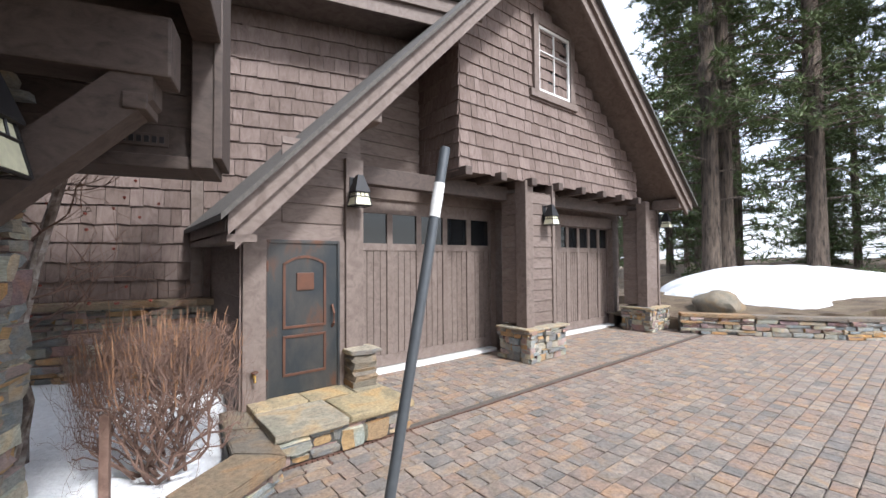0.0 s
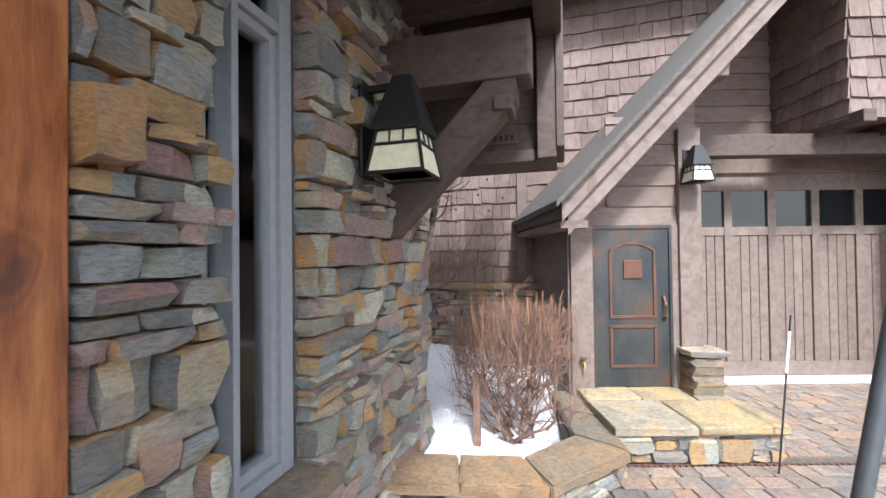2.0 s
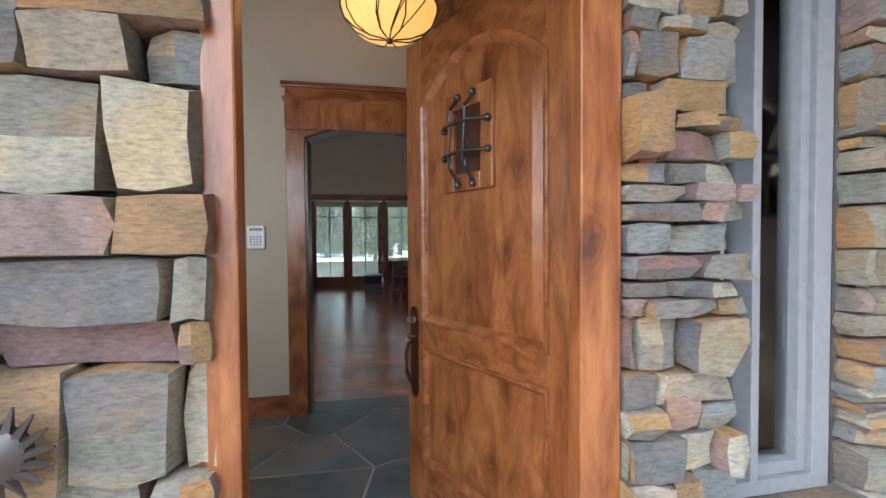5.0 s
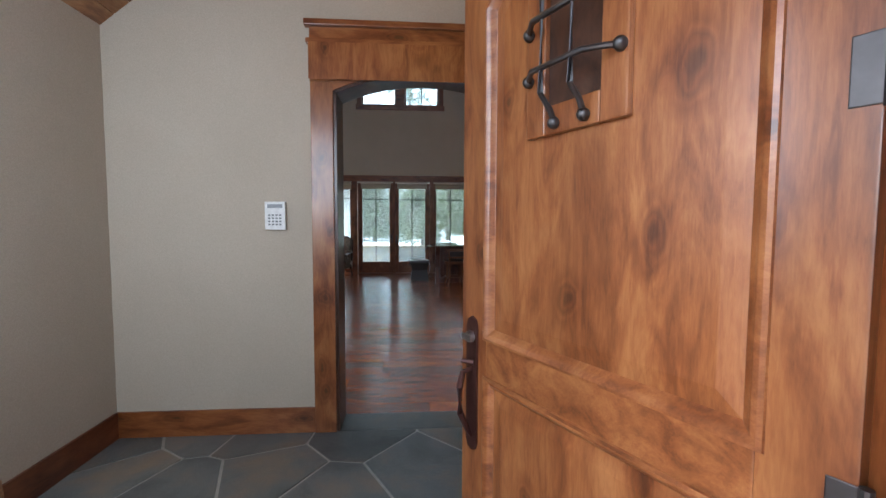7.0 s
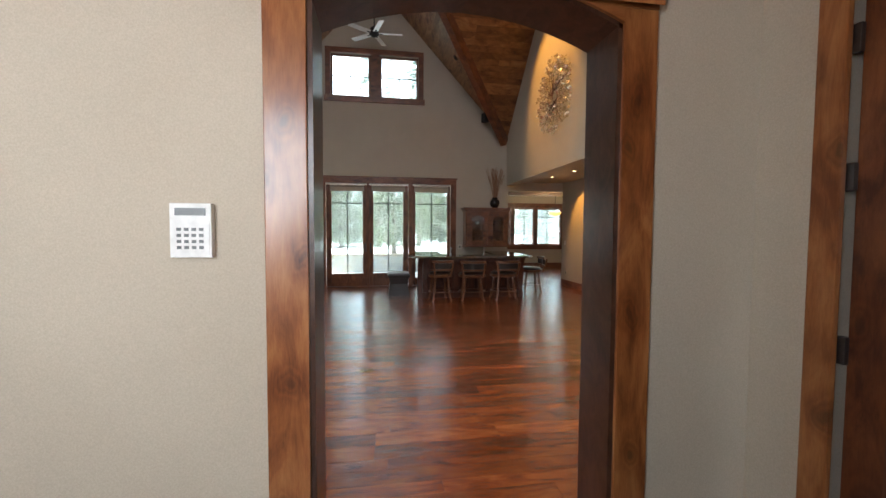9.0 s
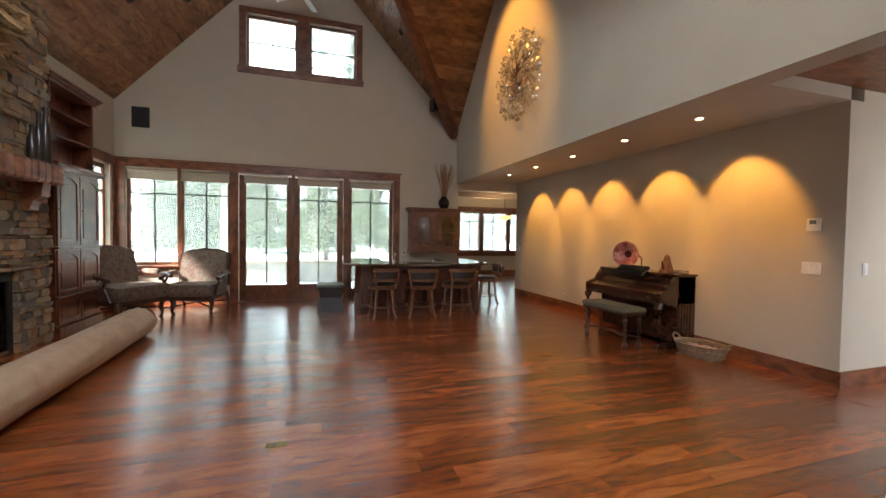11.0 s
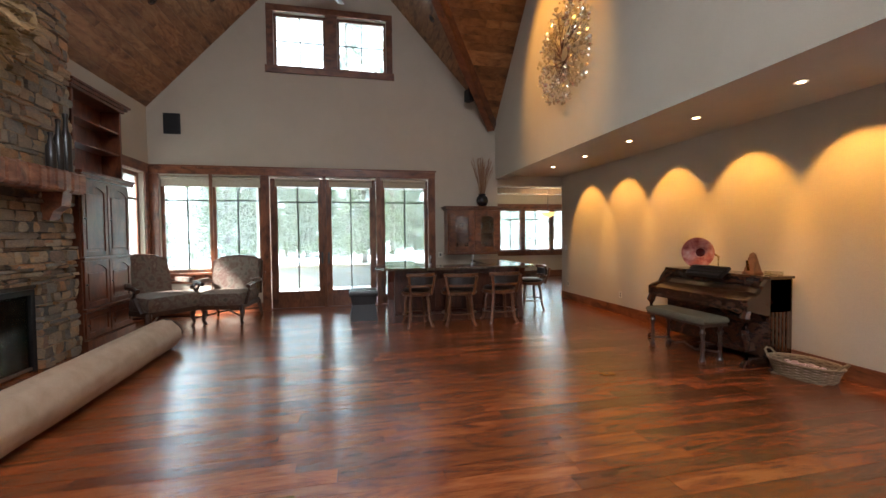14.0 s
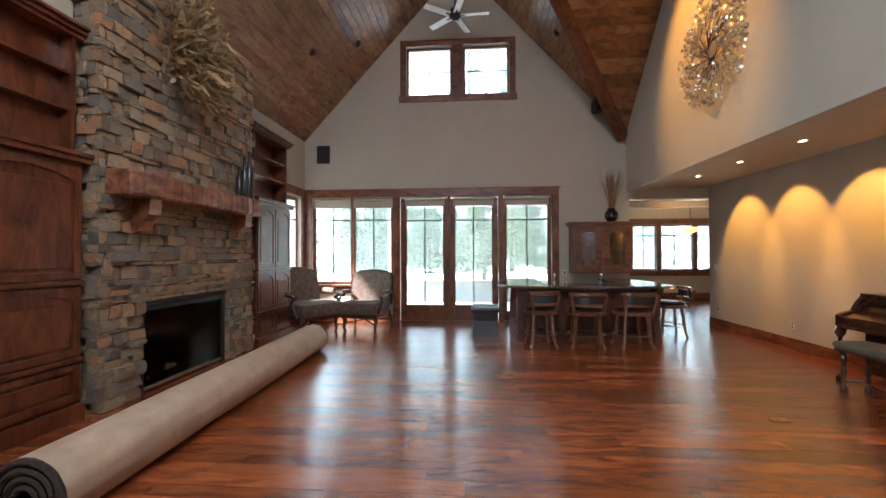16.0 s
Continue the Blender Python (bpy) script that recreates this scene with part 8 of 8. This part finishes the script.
sw = thing("shingle_cladding", "brown stained cedar shingles in even courses", "cladding", kind="structure")
shingle_wall(sw, Matrix.Translation((0, YH + 0.02, 0)), 1.14, 4.6, lambda z: (-2.6, 0.55 if z < 2.1 else 0.55 + (z - 2.1) * 0.96), 41, 0.205)
sb = thing("bay_cladding", "brown cedar shingles of the projecting garage bay", "cladding", GM, kind="structure")
shingle_wall(sb, Matrix.Translation((0, 0.11, 0)), 2.74, 5.95, lambda z: (max(2.48, PEAK_U - (PEAK_Z - 0.1 - z) / SLL), min(7.36, PEAK_U + (PEAK_Z - 0.1 - z) / SLR)), 42, 0.19)
shingle_wall(sb, Matrix.Translation((2.49, 0, 0)) @ Matrix.Rotation(-math.pi / 2, 4, "Z"), 2.74, 4.5, lambda z: (-1.05, -0.09), 43, 0.19, 60)


def box_piece(name, mat, bev=0.02, jit=0.0, seed=0):
    bm = bmesh.new()
    rg = random.Random(seed)
    bmesh.ops.create_cube(bm, size=1.0)
    top = [e for e in bm.edges if all(v.co.z > 0 for v in e.verts)]
    bmesh.ops.bevel(bm, geom=top, offset=bev, segments=1, affect="EDGES")
    for v in bm.verts:
        v.co += Vector((rg.uniform(-jit, jit), rg.uniform(-jit, jit), 0))
    return finish(bm, name, mat)


def join_rest(name, rest, mat, parent):
    verts, faces = [], []
    for me, mm in rest:
        k = len(verts)
        verts += [tuple(mm @ v.co) for v in me.vertices]
        faces += [[k + i for i in p.vertices] for p in me.polygons]
    me = bpy.data.meshes.new(name)
    me.from_pydata(verts, [], faces)
    me.materials.append(mat)
    ob = new(name, me)
    ob.parent = parent
    ob["kind"] = "stuff"


# driveway pavers in rows along the garage, with a slot drain
pv = thing("paved_drive", "tumbled red and grey concrete paver driveway", "pavement", GM, kind="structure")
PVM = [box_piece("paver", PAVER, 0.06, 0.03, i) for i in range(6)]
rp = random.Random(77)
rest, near, v = [], [], -13.0
while v < 0.95:
    w = 0.135
    if not -0.97 < v < -0.80:
        u = -3.5 + rp.uniform(-0.2, 0)
        while u < 14:
            l = rp.choice((0.135, 0.175, 0.21))
            mm = Matrix.Translation((u + l / 2, v + w / 2, -0.035 + rp.uniform(-0.004, 0.002))) @ Matrix.Diagonal((l - 0.008, w - 0.008, 0.07, 1))
            c = GM @ Vector((u, v, 0))
            if c.x > -0.25 and not (c.x < 0.9 and c.y > 3.2):
                ((near if (1.0 < c.x < 3.0 and 2.3 < c.y < 4.4 and len(near) < 300) else rest)).append((rp.choice(PVM), mm))
            u += l
    v += w
for me, mm in near:
    piece("paver", me, pv, mm)
join_rest("pavers_far", rest, PAVER, pv)
dr = thing("slot_drain", "rusty iron slot drain across the drive", "drain", GM)
RUST = surface("rusty_iron", [(0.3, (0.06, 0.03, 0.022)), (0.7, (0.15, 0.075, 0.05))], 12, 0.8, 0.4)
part("channel", box(-0.6, 8.2, -0.965, -0.815, -0.05, -0.03), BLACK, dr)
for y in (-0.965, -0.825):
    part("rail", box(-0.6, 8.2, y, y + 0.012, -0.03, -0.004), RUST, dr)
bar_me = part("bar", box(-0.58, -0.555, -0.953, -0.825, -0.02, -0.005), RUST, dr).data
for i in range(1, 199):
    piece("bar", bar_me, dr, Matrix.Translation((i * 0.044, 0, 0)))

# slate floor of the foyer: irregular flags
sf = thing("floor_slate", "dark irregular slate flags with pale grout", "floor", kind="structure")
rz = random.Random(15)
seeds = [(AX0 + 0.25 + i * 0.56 + rz.uniform(-0.2, 0.2), -1.0 + j * 0.55 + rz.uniform(-0.2, 0.2)) for i in range(-1, 6) for j in range(-1, 8)]
for i, (sx, sy) in enumerate(seeds):
    poly = [(AX0 + 0.24, -1.055), (-0.40, -1.055), (-0.40, 2.30), (AX0 + 0.24, 2.30)]
    for j, (qx, qy) in enumerate(seeds):
        if i == j:
            continue
        nx, ny = qx - sx, qy - sy
        ln = math.hypot(nx, ny)
        if ln > 2.2:
            continue
        lim = (ln / 2 - 0.009)
        out = []
        for k in range(len(poly)):
            a, b = poly[k], poly[(k + 1) % len(poly)]
            da = ((a[0] - sx) * nx + (a[1] - sy) * ny) / ln - lim
            db = ((b[0] - sx) * nx + (b[1] - sy) * ny) / ln - lim
            if da <= 0:
                out.append(a)
            if (da < 0 < db) or (db < 0 < da):
                t = da / (da - db)
                out.append((a[0] + (b[0] - a[0]) * t, a[1] + (b[1] - a[1]) * t))
        poly = out
        if len(poly) < 3:
            break
    if len(poly) >= 3:
        bm = bmesh.new()
        prism(bm, poly, "z", -0.03, 0.0)
        part("slate_flag", bm, SLATE, sf)
part("threshold_slab", box(AX0 - 0.02, AX0 + 0.235, OY0, OY1, -0.03, 0.002, 0.003), SLATE, sf)

# great room planks
pf = thing("floor_planks", "wide hand-scraped reddish walnut floor planks", "floor", kind="structure")
PM = [box_piece("plank", PLANK, 0.012, 0.0, i) for i in range(3)]
rq = random.Random(5)
rest, x, made = [], -3.19, 0
while x > -17.3:
    w = rq.choice((0.125, 0.15, 0.175))
    ylo = YS if x > XW - 0.3 else 3.6
    yhi = 5.9 if x < -5.4 else 8.9
    if x < -12.1:
        yhi = 10.3
    y = ylo - rq.uniform(0, 1.2)
    while y < yhi:
        l = rq.uniform(0.7, 1.9)
        a, b = max(y, ylo), min(y + l, yhi)
        if b - a > 0.05:
            mm = Matrix.Translation((x - w / 2, (a + b) / 2, -0.011 + rq.uniform(-0.0008, 0.0008))) @ Matrix.Diagonal((w - 0.0022, b - a - 0.0025, 0.022, 1))
            me = rq.choice(PM)
            if made < 300 and -9.5 < x and -2.0 < y < 4.5:
                piece("plank", me, pf, mm)
                made += 1
            else:
                rest.append((me, mm))
        y += l
    x -= w
join_rest("planks_far", rest, PLANK, pf)
